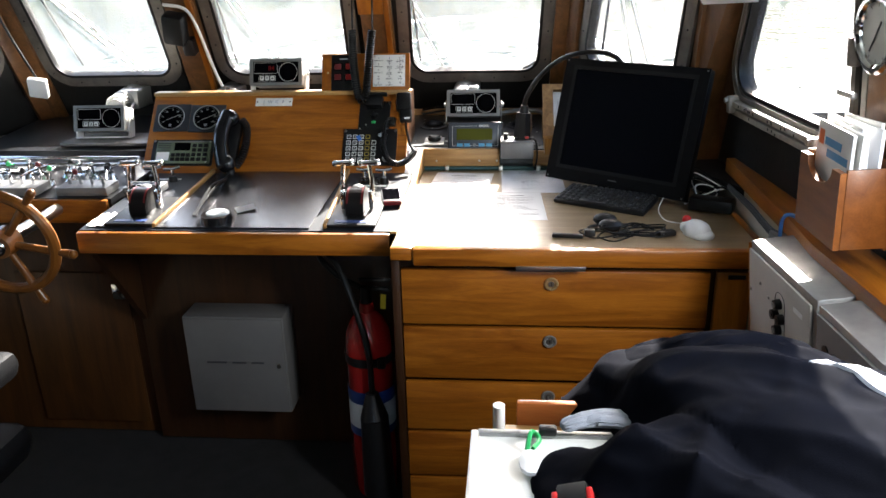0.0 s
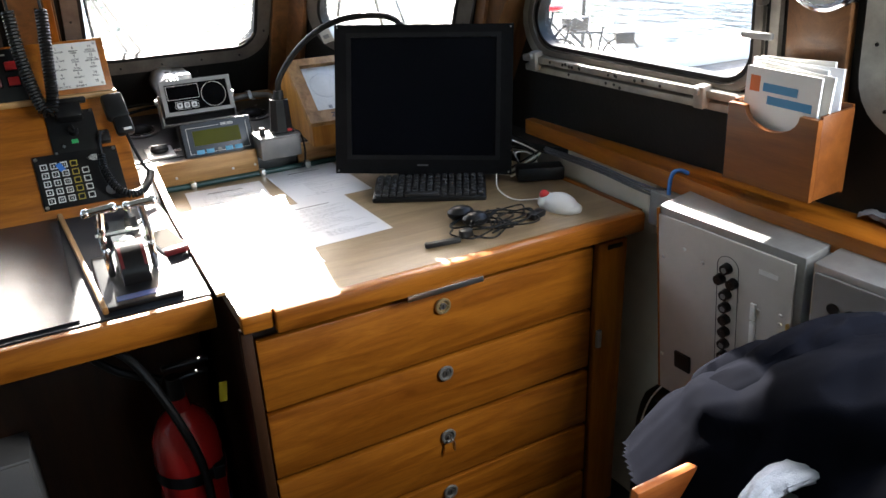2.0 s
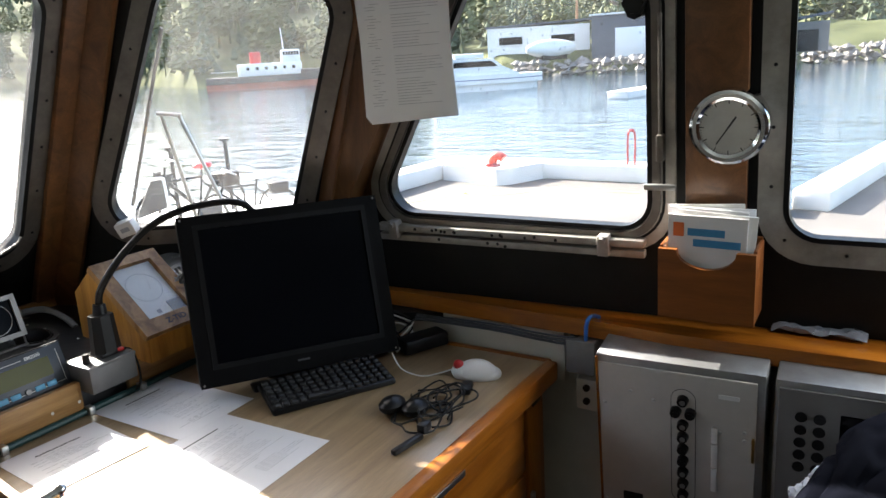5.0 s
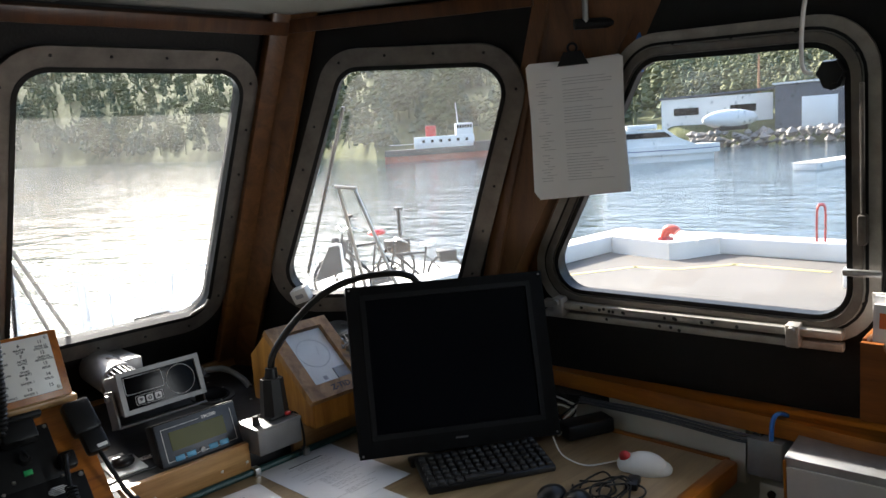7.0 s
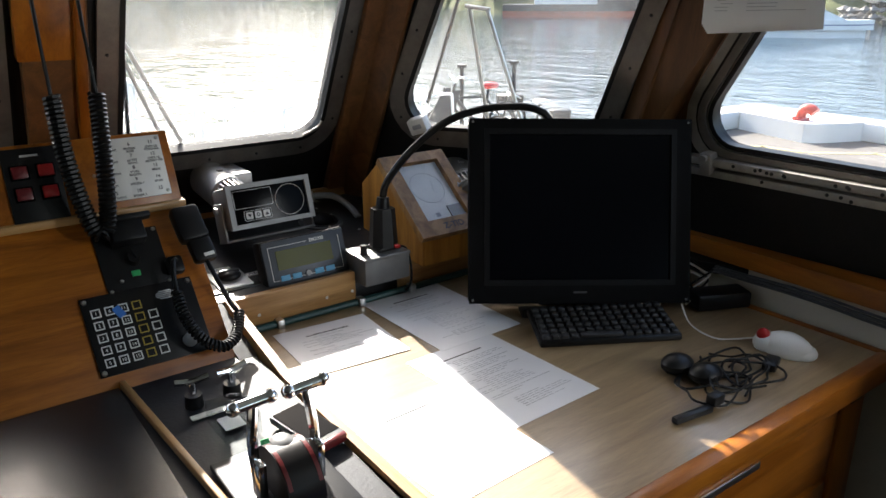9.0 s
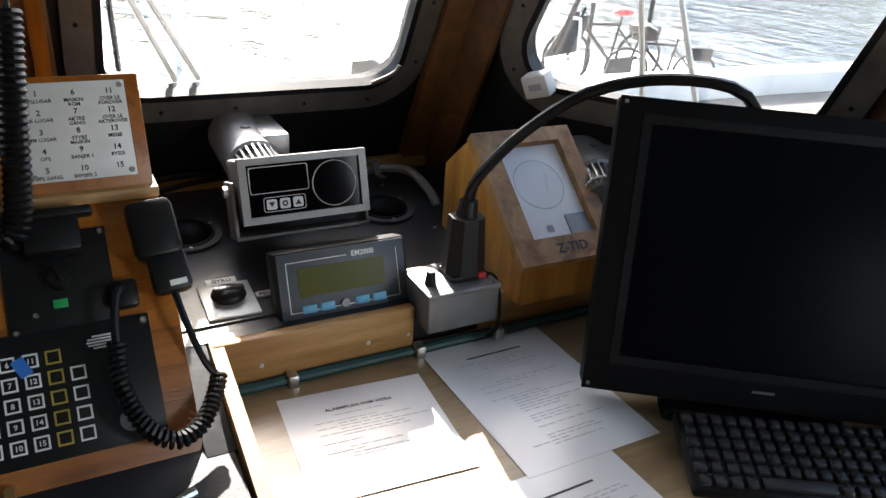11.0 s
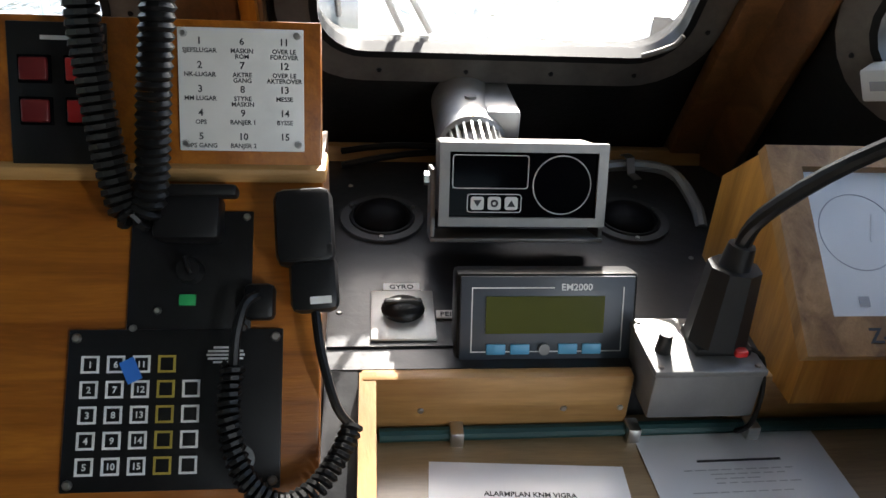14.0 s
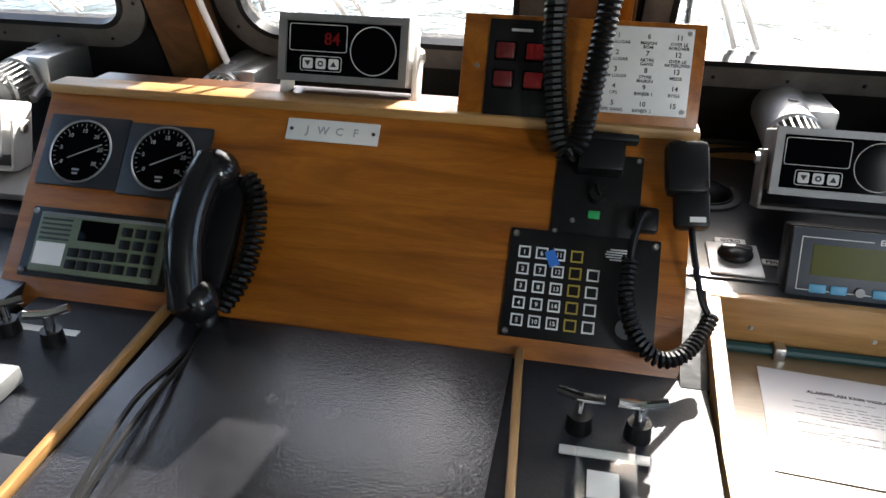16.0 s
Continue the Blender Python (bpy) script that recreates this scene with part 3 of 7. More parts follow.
# the rail along the right wall
rail_pts = [(0.828, 0.898, 2.02), (0.812, 0.938, 1.40), (0.80, 0.951, 1.20), (0.815, 0.975, 0.80), (0.84, 1.055, -0.4)]
mesh = Mesh()
for (x0, o0, y0), (x1, o1, y1) in zip(rail_pts, rail_pts[1:]):
    mesh.prism([(x0, y0), (x1, y1), (o1, y1), (o0, y0)], 1.032, 1.074, "z")
structure("rail_right", mesh, teak_y, "varnished wooden rail along the side wall")

structure("wall_strip", Mesh().prism([(0.838, 2.03), (0.824, 1.46), (0.844, 1.46), (0.858, 2.03)], 0.90, 1.0315, "z"), cream, "cream painted wall strip between desk and rail")

# ---- chart desk ----
lock_brass = mat("polished_brass", (0.55, 0.4, 0.2), 0.3, 0.7, 0.1, 30)
lock_steel = mat("lock_steel", (0.22, 0.21, 0.19), 0.35, 0.4, 0.1, 30)
desk = thing("chart_desk", pose(0, 0, 0), "varnished teak chart desk with five wide drawers and locks", "desk")
part("carcass", Mesh().box((0.305, 1.945, 0.46), (0.978, 0.83, 0.90), None, 0.004), shaded_z, desk)
top = Mesh().prism([(-0.188, 1.492), (0.80, 1.492), (0.788, 2.0), (0.62, 2.36), (-0.188, 2.36)], 0.925, 0.9545, "z")
part("desktop", top, laminate, desk, "worn beige wood-grain laminate top")
rim = Mesh().box((0.34, 1.486, 0.932), (0.935, 0.034, 0.052), None, 0.008)
rim.box((-0.16, 1.490, 0.938), (0.062, 0.024, 0.038), None, 0.006)
part("front_rim", rim, teak_x, desk)
part("side_rim", Mesh().box((0.806, 1.74, 0.938), (0.022, 0.50, 0.04), None, 0.006), teak_y, desk)
part("label_strip", Mesh().box((0.245, 1.4675, 0.905), (0.185, 0.004, 0.013), None, 0.001), steel, desk)
Z_TOP, Z_LOW = (0.884, 0.708, 0.529, 0.357, 0.194), (0.718, 0.544, 0.368, 0.204, 0.035)
for i in range(5):
    h = Z_TOP[i] - Z_LOW[i]
    d = part("drawer", Mesh().box((0.254, 1.512, (Z_TOP[i] + Z_LOW[i]) / 2), (0.84, 0.022, h), None, 0.004), teak_x, desk)
    zc = Z_LOW[i] + 0.78 * h
    lk = part("lock", Mesh().ring((0.25, 1.497, zc), 0.016, 0.004, 20, 6, None, "y").cyl((0.25, 1.503, zc), (0.25, 1.498, zc), 0.013), (lock_brass if i == 0 else lock_steel), d)
    part("cylinder", Mesh().cyl((0.25, 1.499, zc), (0.25, 1.4955, zc), 0.0085, 0.008, 16), dark_alu, lk)
    part("keyhole", Mesh().box((0.25, 1.4952, zc), (0.002, 0.001, 0.009)), black_plastic, lk)
    if i == 2:
        part("key", Mesh().cyl((0.25, 1.497, zc), (0.25, 1.478, zc), 0.0025).box((0.252, 1.475, zc - 0.012), (0.003, 0.012, 0.026), None, 0.001), steel, d)
part("stile", Mesh().box((-0.181, 1.513, 0.47), (0.024, 0.02, 0.89), None, 0.003), shaded_z, desk)
sd = part("cupboard_door", Mesh().box((0.737, 1.512, 0.47), (0.092, 0.02, 0.83), None, 0.004), teak_z, desk)
part("finger_slot", Mesh().box((0.742, 1.501, 0.872), (0.046, 0.004, 0.012), None, 0.001), satin_black, sd)
part("hasp", Mesh().box((0.70, 1.497, 0.62), (0.014, 0.01, 0.05), None, 0.002), steel, sd)

lip = thing("desk_fiddle", pose(0, 0, 0), "pale oak fiddle board along the back of the desk", "fiddle")
part("back_board", Mesh().box((-0.055, 2.343, 0.995), (0.30, 0.018, 0.08), None, 0.003).box((0.40, 2.35, 0.99), (0.36, 0.016, 0.07), None, 0.003), oak_x, lip)
part("side_board", Mesh().prism([(1.60, 0.955), (1.60, 0.962), (2.08, 0.975), (2.345, 1.036), (2.345, 0.955)], -0.207, -0.189, "x"), oak_y, lip)
for x in (-0.14, 0.02, 0.085):
    part("screw", Mesh().cyl((x, 2.334, 0.99), (x, 2.3325, 0.99), 0.004, 0.003, 8), steel, lip)
hose = thing("green_hose", pose(0, 0, 0), "dark green hose clipped along the fiddle", "hose")
part("hose", Mesh().cyl((-0.185, 2.326, 0.963), (0.56, 2.332, 0.963), 0.008, None, 10), hose_green, hose)
for x in (-0.10, 0.10, 0.24):
    part("clip", Mesh().box((x, 2.324, 0.964), (0.015, 0.022, 0.02), None, 0.002), steel, hose)

# ---- black shelf under the windows ----
slope = lambda y: 1.028 + 0.1 * (y - 2.36)
for n, (x0, x1, x2, x3) in enumerate(((-0.245, 0.62, 0.40, -0.245), (-1.235, -0.245, -0.245, -1.235), (-2.0, -1.235, -1.235, -1.98))):
    shelf = Mesh().add([(x0, 2.36, slope(2.36)), (x1, 2.36, slope(2.36)), (x2, 2.865, slope(2.865)), (x3, 2.865, slope(2.865)),
                        (x0, 2.36, 0.9), (x1, 2.36, 0.9), (x2, 2.865, 0.9), (x3, 2.865, 0.9)],
                       [(0, 1, 2, 3), (4, 7, 6, 5), (0, 4, 5, 1), (1, 5, 6, 2), (2, 6, 7, 3), (3, 7, 4, 0)])
    structure("shelf_%d" % (n + 1), shelf, black_top, "black painted instrument shelf under the front windows")
back = single("shelf_corner", Mesh().prism([(0.60, 2.365), (0.795, 2.02), (0.85, 2.06), (0.64, 2.42)], 0.90, 0.97, "z"), black_vinyl, "black corner filler between desk and bow wall", "shelf", "", "structure")

# ---- console ----
console = thing("steering_console", pose(0, 0, 0), "wooden steering console with a black work surface", "console")
part("base_panel", Mesh().box((-0.70, 1.965, 0.46), (0.98, 0.03, 0.92), None, 0.003), shaded_z, console)
part("work_surface", Mesh().prism([(1.637, 0.915), (1.637, 0.949), (2.215, 0.977), (2.215, 0.94)], -1.165, -0.212, "x"), mat("slate_black_top", (0.013, 0.015, 0.02), 0.52, 0, 0.45, 5, 0.12, 190, spec=0.24), console)
part("fascia", Mesh().box((-0.69, 1.628, 0.912), (0.955, 0.022, 0.068), None, 0.005), teak_x, console)
part("side_cheek", Mesh().prism([(1.66, 0.915), (2.3, 0.94), (2.3, 0.5), (1.95, 0.5)], -1.19, -1.168, "x"), shaded_z, console)
part("centre_board", Mesh().prism([(1.65, 0.951), (1.65, 0.955), (2.205, 0.983), (2.205, 0.979)], -0.935, -0.458, "x"), mat("black_varnish", (0.014, 0.014, 0.016), 0.23, 0, 0.5, 7, 0.16, 260, 0.12), console, "glossy black flap board")
for xa, xb in ((-0.935, -0.955), (-0.41, -0.45)):
    m = frame_of(((xa + xb) / 2, 1.93, 0.972), (xb - xa, 0.56, 0.027), (0, 0, 1))
    part("strip", Mesh().box((0, 0, 0), (0.56, 0.016, 0.011), m, 0.003), oak_y, console, "bare oak strip")
hood = Mesh().prism([(2.425, 1.226), (2.56, 1.226), (2.56, 1.05), (2.24, 1.0)], -1.23, -0.246, "x")
part("hood", hood, dark_x, console)
PANEL = frame_of((-0.74, 2.3075, 1.0975), (1, 0, 0), (0, 0.225, 0.269))
part("sloping_panel", Mesh().box((0, 0, -0.01), (0.992, 0.352, 0.02), PANEL, 0.003), teak_x, console)
part("top_ledge", Mesh().box((-0.74, 2.437, 1.234), (1.0, 0.05, 0.016), None, 0.004), oak_x, console)

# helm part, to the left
# teak darkened in its colour for the shade below the helm top
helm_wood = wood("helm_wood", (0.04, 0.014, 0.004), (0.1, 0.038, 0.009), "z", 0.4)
helm = thing("helm_console", pose(0, 0, 0), "wooden helm console with a black top full of levers", "console")
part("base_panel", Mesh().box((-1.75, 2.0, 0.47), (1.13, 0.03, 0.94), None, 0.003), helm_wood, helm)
part("work_surface", Mesh().prism([(1.89, 0.94), (1.89, 0.972), (2.36, 1.0), (2.36, 0.95)], -2.3, -1.192, "x"), black_top, helm)
part("fascia", Mesh().box((-1.75, 1.882, 0.93), (1.1, 0.02, 0.08), None, 0.005), teak_x, helm)
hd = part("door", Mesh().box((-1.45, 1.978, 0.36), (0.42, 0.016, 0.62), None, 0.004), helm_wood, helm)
part("catch", Mesh().box((-1.27, 1.966, 0.6), (0.045, 0.01, 0.06), None, 0.003).cyl((-1.27, 1.965, 0.6), (-1.27, 1.945, 0.6), 0.012, 0.009, 14), chrome, hd, "chrome door catch")

# ---- monitor and desk things ----
mx, my = Vector((0.412, -0.277, -0.008)), Vector((0.075, 0.09, 0.392))
MON = frame_of((0.497, 2.035, 1.175), mx, my)
mon = thing("monitor", MON, "black flat square computer monitor switched off, leaning back on the desk", "monitor")
part("housing", Mesh().box((0, 0, -0.022), (0.492, 0.405, 0.04), None, 0.006).box((0, 0, -0.055), (0.38, 0.30, 0.05), None, 0.02), monitor_black, mon)
bez = Mesh().sheet([(-0.246, -0.2025), (0.246, -0.2025), (0.246, 0.2025), (-0.246, 0.2025)], [[(-0.2, -0.15), (0.2, -0.15), (0.2, 0.168), (-0.2, 0.168)]], 0.006, Matrix.Translation((0, 0, -0.002)))
part("bezel", bez, monitor_black, mon)
part("screen", Mesh().box((0, 0.009, -0.0005), (0.4, 0.318, 0.002)), mat("switched_off_screen", (0.0022, 0.0026, 0.004), 0.22, 0, 0.2, 3, spec=0.07), mon)
part("inner_bezel", Mesh().sheet([(-0.213, -0.163), (0.213, -0.163), (0.213, 0.181), (-0.213, 0.181)], [[(-0.201, -0.151), (0.201, -0.151), (0.201, 0.169), (-0.201, 0.169)]], 0.0012, Matrix.Translation((0, 0, 0.0041))), mat("worn_bezel", (0.0075, 0.0075, 0.0085), 0.45, 0, 0.3, 15, spec=0.15), mon)
each("corner_screw", [(-0.238, 0.195), (0.238, 0.195), (-0.238, -0.195), (0.238, -0.195)], 0.003, 0.004, grey_case, mon, 0.001)
part("stand", Mesh().box((0, -0.2, -0.07), (0.16, 0.1, 0.02), None, 0.006).box((0, -0.225, -0.06), (0.26, 0.02, 0.14), None, 0.006), black_plastic, mon)
part("mark", Mesh().box((0, -0.178, 0.0045), (0.03, 0.004, 0.001)), mat("faint_mark", (0.07, 0.07, 0.075), 0.5), mon)

kb_m = frame_of((0.436, 1.898, 0.970), (0.243, -0.14, 0), (0.08, 0.12, 0.02))
key_black = mat("black_key", (0.018, 0.018, 0.019), 0.4, 0, 0.15, 20)
kb = thing("keyboard", kb_m, "small black keyboard on the desk", "keyboard")
part("body", Mesh().box((0, 0, 0), (0.3, 0.132, 0.016), None, 0.006), black_plastic, kb)
for r in range(6):
    for c in range(15):
        if r == 0 and 4 <= c <= 8:
            if c == 4:
                part("key", Mesh().box((-0.135 + 0.0193 * 6, -0.051, 0.011), (0.09, 0.017, 0.008), None, 0.002), key_black, kb)
            continue
        k = bpy.data.objects.new("key", KEY) if (r, c) != (0, 0) else part("key", Mesh().box((0, 0, 0), (0.0155, 0.0165, 0.008), None, 0.002, 0.84), key_black, kb)
        if (r, c) == (0, 0):
            KEY = k.data
        else:
            scene.collection.objects.link(k)
            k.parent = kb
        k.location = (-0.135 + 0.0193 * c, -0.051 + 0.0205 * r, 0.011)

mouse_m = pose(0.653, 1.618, 0.955, 0, 0, 100) @ Matrix.Scale(0.88, 4)
tb = thing("trackball", mouse_m, "white trackball mouse with a red ball on the desk", "trackball")
shell = Mesh()
shell.ball((-0.006, 0, 0.01), (0.056, 0.042, 0.036), 24).ball((0.034, 0.006, 0.012), (0.032, 0.032, 0.026), 18).ball((-0.036, -0.006, 0.006), (0.036, 0.036, 0.02), 18)
part("shell", shell, white_plastic, tb)
part("ball", Mesh().ball((0.042, 0.016, 0.034), (0.015, 0.015, 0.015), 14), red_plastic, tb)
part("cord", Mesh().tube([(0.065, 0, 0.012), (0.10, 0.02, 0.004), (0.14, 0.05, 0.004), (0.2, 0.05, 0.02), (0.24, 0.02, 0.05)], 0.002, 6), white_plastic, tb)

headset = thing("headset_cable", pose(0.42, 1.63, 0.955), "tangled black headset cable on the desk", "headset")
rng = random.Random(4)
for k in range(9):
    pts = []
    cx, cy, rr, ph = rng.uniform(-0.02, 0.10), rng.uniform(-0.05, 0.03), rng.uniform(0.03, 0.065), rng.uniform(0, 6)
    for j in range(10):
        a = ph + j * 0.72
        w = rr * (1 + 0.25 * math.sin(j * 1.7 + k))
        pts.append((cx + w * 1.3 * math.cos(a), cy + w * math.sin(a) * 0.8, 0.004 + 0.006 * (k % 4) + 0.004 * math.sin(j * 2.1)))
    part("cable_loop", Mesh().tube(pts, 0.0022, 6), rubber, headset)
for x, y, a in ((-0.01, 0.06, 10), (0.0, 0.005, -20)):
    part("ear_cup", Mesh().ball((x, y, 0.018), (0.035, 0.028, 0.018), 14), black_plastic, headset)
part("plug_bar", Mesh().box((-0.115, -0.075, 0.008), (0.085, 0.014, 0.012), pose(0, 0, 0, 0, 0, -8), 0.003), black_plastic, headset)
part("clip_block", Mesh().box((0.125, -0.085, 0.01), (0.05, 0.026, 0.016), pose(0, 0, 0, 0, 0, 20), 0.004), black_plastic, headset)
part("jack", Mesh().box((-0.065, -0.06, 0.018), (0.03, 0.02, 0.02), None, 0.004), black_plastic, headset)

adapter = thing("power_adapter", pose(0.745, 1.83, 0.957, 0, 0, -25), "dark power adapter with cable tangle beside the monitor", "adapter")
part("brick", Mesh().box((0, 0, 0.02), (0.13, 0.06, 0.038), None, 0.006), black_plastic, adapter)
for k in range(4):
    part("lead", Mesh().tube([(-0.05, 0.02, 0.03), (-0.06 - 0.01 * k, 0.05, 0.06 + 0.02 * k), (-0.02 + 0.015 * k, 0.09, 0.05), (0.0, 0.05, 0.03 + 0.01 * k), (-0.08, 0.02 * k, 0.01)], 0.0025, 6), (white_plastic, rubber)[k % 2], adapter)


def page(name, x, y, w, h, turn, title, seed, label):
    p = thing(name, pose(x, y, 0.9549 + 0.0004 * seed, 0, 0, turn), label, "paper", "papers on the desk")
    part("sheet", Mesh().box((0, 0, 0), (w, h, 0.0004)), sleeve, p)
    if title is None:
        return p
    rng = random.Random(seed)
    bars, yy = Mesh(), h / 2 - 0.055
    while yy > -h / 2 + 0.04:
        ww = w * rng.uniform(0.25, 0.62)
        x0 = -w * 0.33 + (0.03 if rng.random() < 0.6 else 0)
        if rng.random() < 0.8:
            n = max(1, int(ww / 0.014))
            for j in range(n):
                bars.box((x0 + ww * (j + 0.5) / n, yy, 0.0006), (ww / n * rng.uniform(0.6, 0.92), 0.0013, 0.0003))
        yy -= 0.0062
    part("text_block", bars, pale_print, p, smooth=False)
    if title:
        letters([(title, 0, h / 2 - 0.045)], 0.0085, ink, p, pose(0, 0, 0.0004), "title")
    else:
        part("title_bar", Mesh().box((0, h / 2 - 0.042, 0.0006), (w * 0.45, 0.0032, 0.0003)), ink, p, smooth=False)
    return p


page("document", 0.135, 1.88, 0.215, 0.30, 2, "", 1, "printed document lying in the sun on the desk")
page("document", 0.213, 2.175, 0.215, 0.30, 1, "", 2, "printed instruction sheet in a plastic sleeve on the desk")
page("document", -0.035, 2.18, 0.21, 0.21, -4, "ALARMPLAN KNM VIGRA", 3, "alarm plan sheet in a plastic sleeve on the desk")
page("document", -0.072, 1.775, 0.21, 0.28, 3, "", 0.5, "sheet of paper blank and bleached by sunlight on the desk")

# socket box with the plug and the thick cable to the monitor
socket_grey = mat("grey_socket_metal", (0.15, 0.15, 0.148), 0.45, 0.4, 0.12, 20, 0.05, 200)
sock = thing("socket_box", pose(0.16, 2.345, 1.005), "grey metal socket box with a big black plug", "socket")
part("case", Mesh().box((0, 0, 0.03), (0.12, 0.094, 0.06), None, 0.004), socket_grey, sock)
part("lid", Mesh().box((0, 0, 0.0615), (0.123, 0.097, 0.008), None, 0.002), socket_grey, sock)
each("lid_screw", [(-0.053, -0.04), (0.053, -0.04), (-0.053, 0.04), (0.053, 0.04)], 0.004, 0.0655, dark_alu, sock, 0.0015)
part("knob", Mesh().cyl((-0.042, -0.012, 0.064), (-0.042, -0.012, 0.088), 0.009, 0.007), black_plastic, sock)
part("flange", Mesh().box((0.022, 0.002, 0.069), (0.062, 0.05, 0.01), None, 0.003), black_plastic, sock)
part("plug", Mesh().cyl((0.02, 0.002, 0.072), (0.024, 0.008, 0.16), 0.034, 0.028, 8).cyl((0.024, 0.008, 0.16), (0.026, 0.009, 0.185), 0.017, 0.014, 12), satin_black, sock)
part("thin_lead", Mesh().tube([(0.05, -0.01, 0.068), (0.068, -0.02, 0.06), (0.074, -0.03, 0.02), (0.07, -0.035, -0.02), (0.062, -0.024, -0.042)], 0.003, 8), rubber, sock)
part("red_switch", Mesh().box((0.035, -0.03, 0.076), (0.014, 0.01, 0.008), None, 0.002), red_plastic, sock)
part("power_cable", Mesh().tube([(0.026, 0.009, 0.185), (0.035, 0.0, 0.225), (0.08, -0.04, 0.30), (0.15, -0.08, 0.36), (0.235, -0.14, 0.388), (0.32, -0.20, 0.375), (0.38, -0.2, 0.28)], 0.0085, 10), rubber, sock)

# ---- instruments ----


def coil(pts, R, wire, turns, steps=9):
    """A coiled cord along a path."""
    p = [Vector(q) for q in pts]
    fine = []
    for i in range(len(p) - 1):
        a, b, c, d = p[max(i - 1, 0)], p[i], p[i + 1], p[min(i + 2, len(p) - 1)]
        for k in range(30):
            t = k / 30
            fine.append(0.5 * (2 * b + (c - a) * t + (2 * a - 5 * b + 4 * c - d) * t * t + (3 * b - a - 3 * c + d) * t ** 3))
    fine.append(p[-1])
    L = [0.0]
    for a, b in zip(fine, fine[1:]):
        L.append(L[-1] + (b - a).length)
    out, n, j = [], int(turns * steps), 0
    for i in range(n + 1):
        s = L[-1] * i / n
        while j < len(L) - 2 and L[j + 1] < s:
            j += 1
        f = (s - L[j]) / max(1e-6, L[j + 1] - L[j])
        q = fine[j].lerp(fine[j + 1], f)
        d = (fine[j + 1] - fine[j]).normalized()
        u = d.cross(Vector((0.2, 0.9, 0.3))).normalized()
        v = d.cross(u)
        a = 6.28318 * i / steps
        out.append(q + R * (u * math.cos(a) + v * math.sin(a)))
    return Mesh().tube(out, wire, 5, None, 1)


def repeater(m, label, case=grey_case, lit=False, big=1.0):
    """A heading display in a grey case on a bracket."""
    t = thing("heading_display", m, label, "display", "heading displays")
    w, h = 0.2, 0.096
    part("case", Mesh().box((0, 0, -0.05), (w, h, 0.09), None, 0.005), case, t)
    rim = Mesh().sheet([(-w / 2 - 0.003, -h / 2 - 0.003), (w / 2 + 0.003, -h / 2 - 0.003), (w / 2 + 0.003, h / 2 + 0.003), (-w / 2 - 0.003, h / 2 + 0.003)], [[(-w / 2 + 0.009, -h / 2 + 0.008), (w / 2 - 0.009, -h / 2 + 0.008), (w / 2 - 0.009, h / 2 - 0.008), (-w / 2 + 0.009, h / 2 - 0.008)]], 0.012, Matrix.Translation((0, 0, -0.006)))
    part("rim", rim, grey_case, t)
    f = part("front_plate", Mesh().box((0, 0, -0.003), (w - 0.017, h - 0.015, 0.006)), screen_glass, t)
    line = Mesh().sheet(rounded([(-0.087, -0.005), (0.006, -0.005), (0.006, 0.036), (-0.087, 0.036)], 0.004, 3), [rounded([(-0.0862, -0.0042), (0.0052, -0.0042), (0.0052, 0.0352), (-0.0862, 0.0352)], 0.0035, 3)], 0.0008)
    part("window_line", line, white_mark, f)
    part("dial_line", Mesh().ring((0.048, 0, 0.0006), 0.036, 0.0007, 40, 4), white_mark, f)
    part("button_line", Mesh().sheet(rounded([(-0.0685, -0.0345), (-0.0015, -0.0345), (-0.0015, -0.0115), (-0.0685, -0.0115)], 0.004, 3), [rounded([(-0.0677, -0.0337), (-0.0023, -0.0337), (-0.0023, -0.0123), (-0.0677, -0.0123)], 0.0035, 3)], 0.0008), white_mark, f)
    for i in range(3):
        x = -0.056 + 0.021 * i
        k = part("button", Mesh().sheet(rounded([(x - 0.008, -0.031), (x + 0.008, -0.031), (x + 0.008, -0.015), (x - 0.008, -0.015)], 0.003, 3), [], 0.0014), white_mark, f)
        tri = {0: [(x - 0.005, -0.019), (x, -0.027), (x + 0.005, -0.019)], 2: [(x - 0.005, -0.027), (x + 0.005, -0.027), (x, -0.019)]}
        part("sign", Mesh().prism(tri[i], 0.0014, 0.002, "z") if i in tri else Mesh().ring((x, -0.023, 0.0014), 0.0035, 0.0012, 12, 4), ink, k)
    if lit:
        red = bpy.data.materials.new("red_digit")
        red.use_nodes = True
        red.node_tree.nodes["Principled BSDF"].inputs["Base Color"].default_value = (0.06, 0.004, 0.004, 1)
        red.node_tree.nodes["Principled BSDF"].inputs["Emission Color"].default_value = (1, 0.03, 0.03, 1)
        red.node_tree.nodes["Principled BSDF"].inputs["Emission Strength"].default_value = 0.004
        red.node_tree.nodes["Principled BSDF"].inputs["Specular IOR Level"].default_value = 0.1
        letters([("84", -0.018, 0.006)], 0.026, red, f, pose(0, 0, 0.0008), "digits")
    br = Mesh().box((-w / 2 - 0.008, -0.03, -0.05), (0.006, 0.09, 0.05), None, 0.002).box((w / 2 + 0.008, -0.03, -0.05), (0.006, 0.09, 0.05), None, 0.002).box((0, -0.074, -0.05), (w + 0.022, 0.006, 0.06), None, 0.002)
    b = part("bracket", br, case, t)
    for s in (-1, 1):
        part("bolt", Mesh().cyl((s * (w / 2 + 0.01), 0, -0.05), (s * (w / 2 + 0.018), 0, -0.05), 0.009, None, 6), steel, b)
    return t


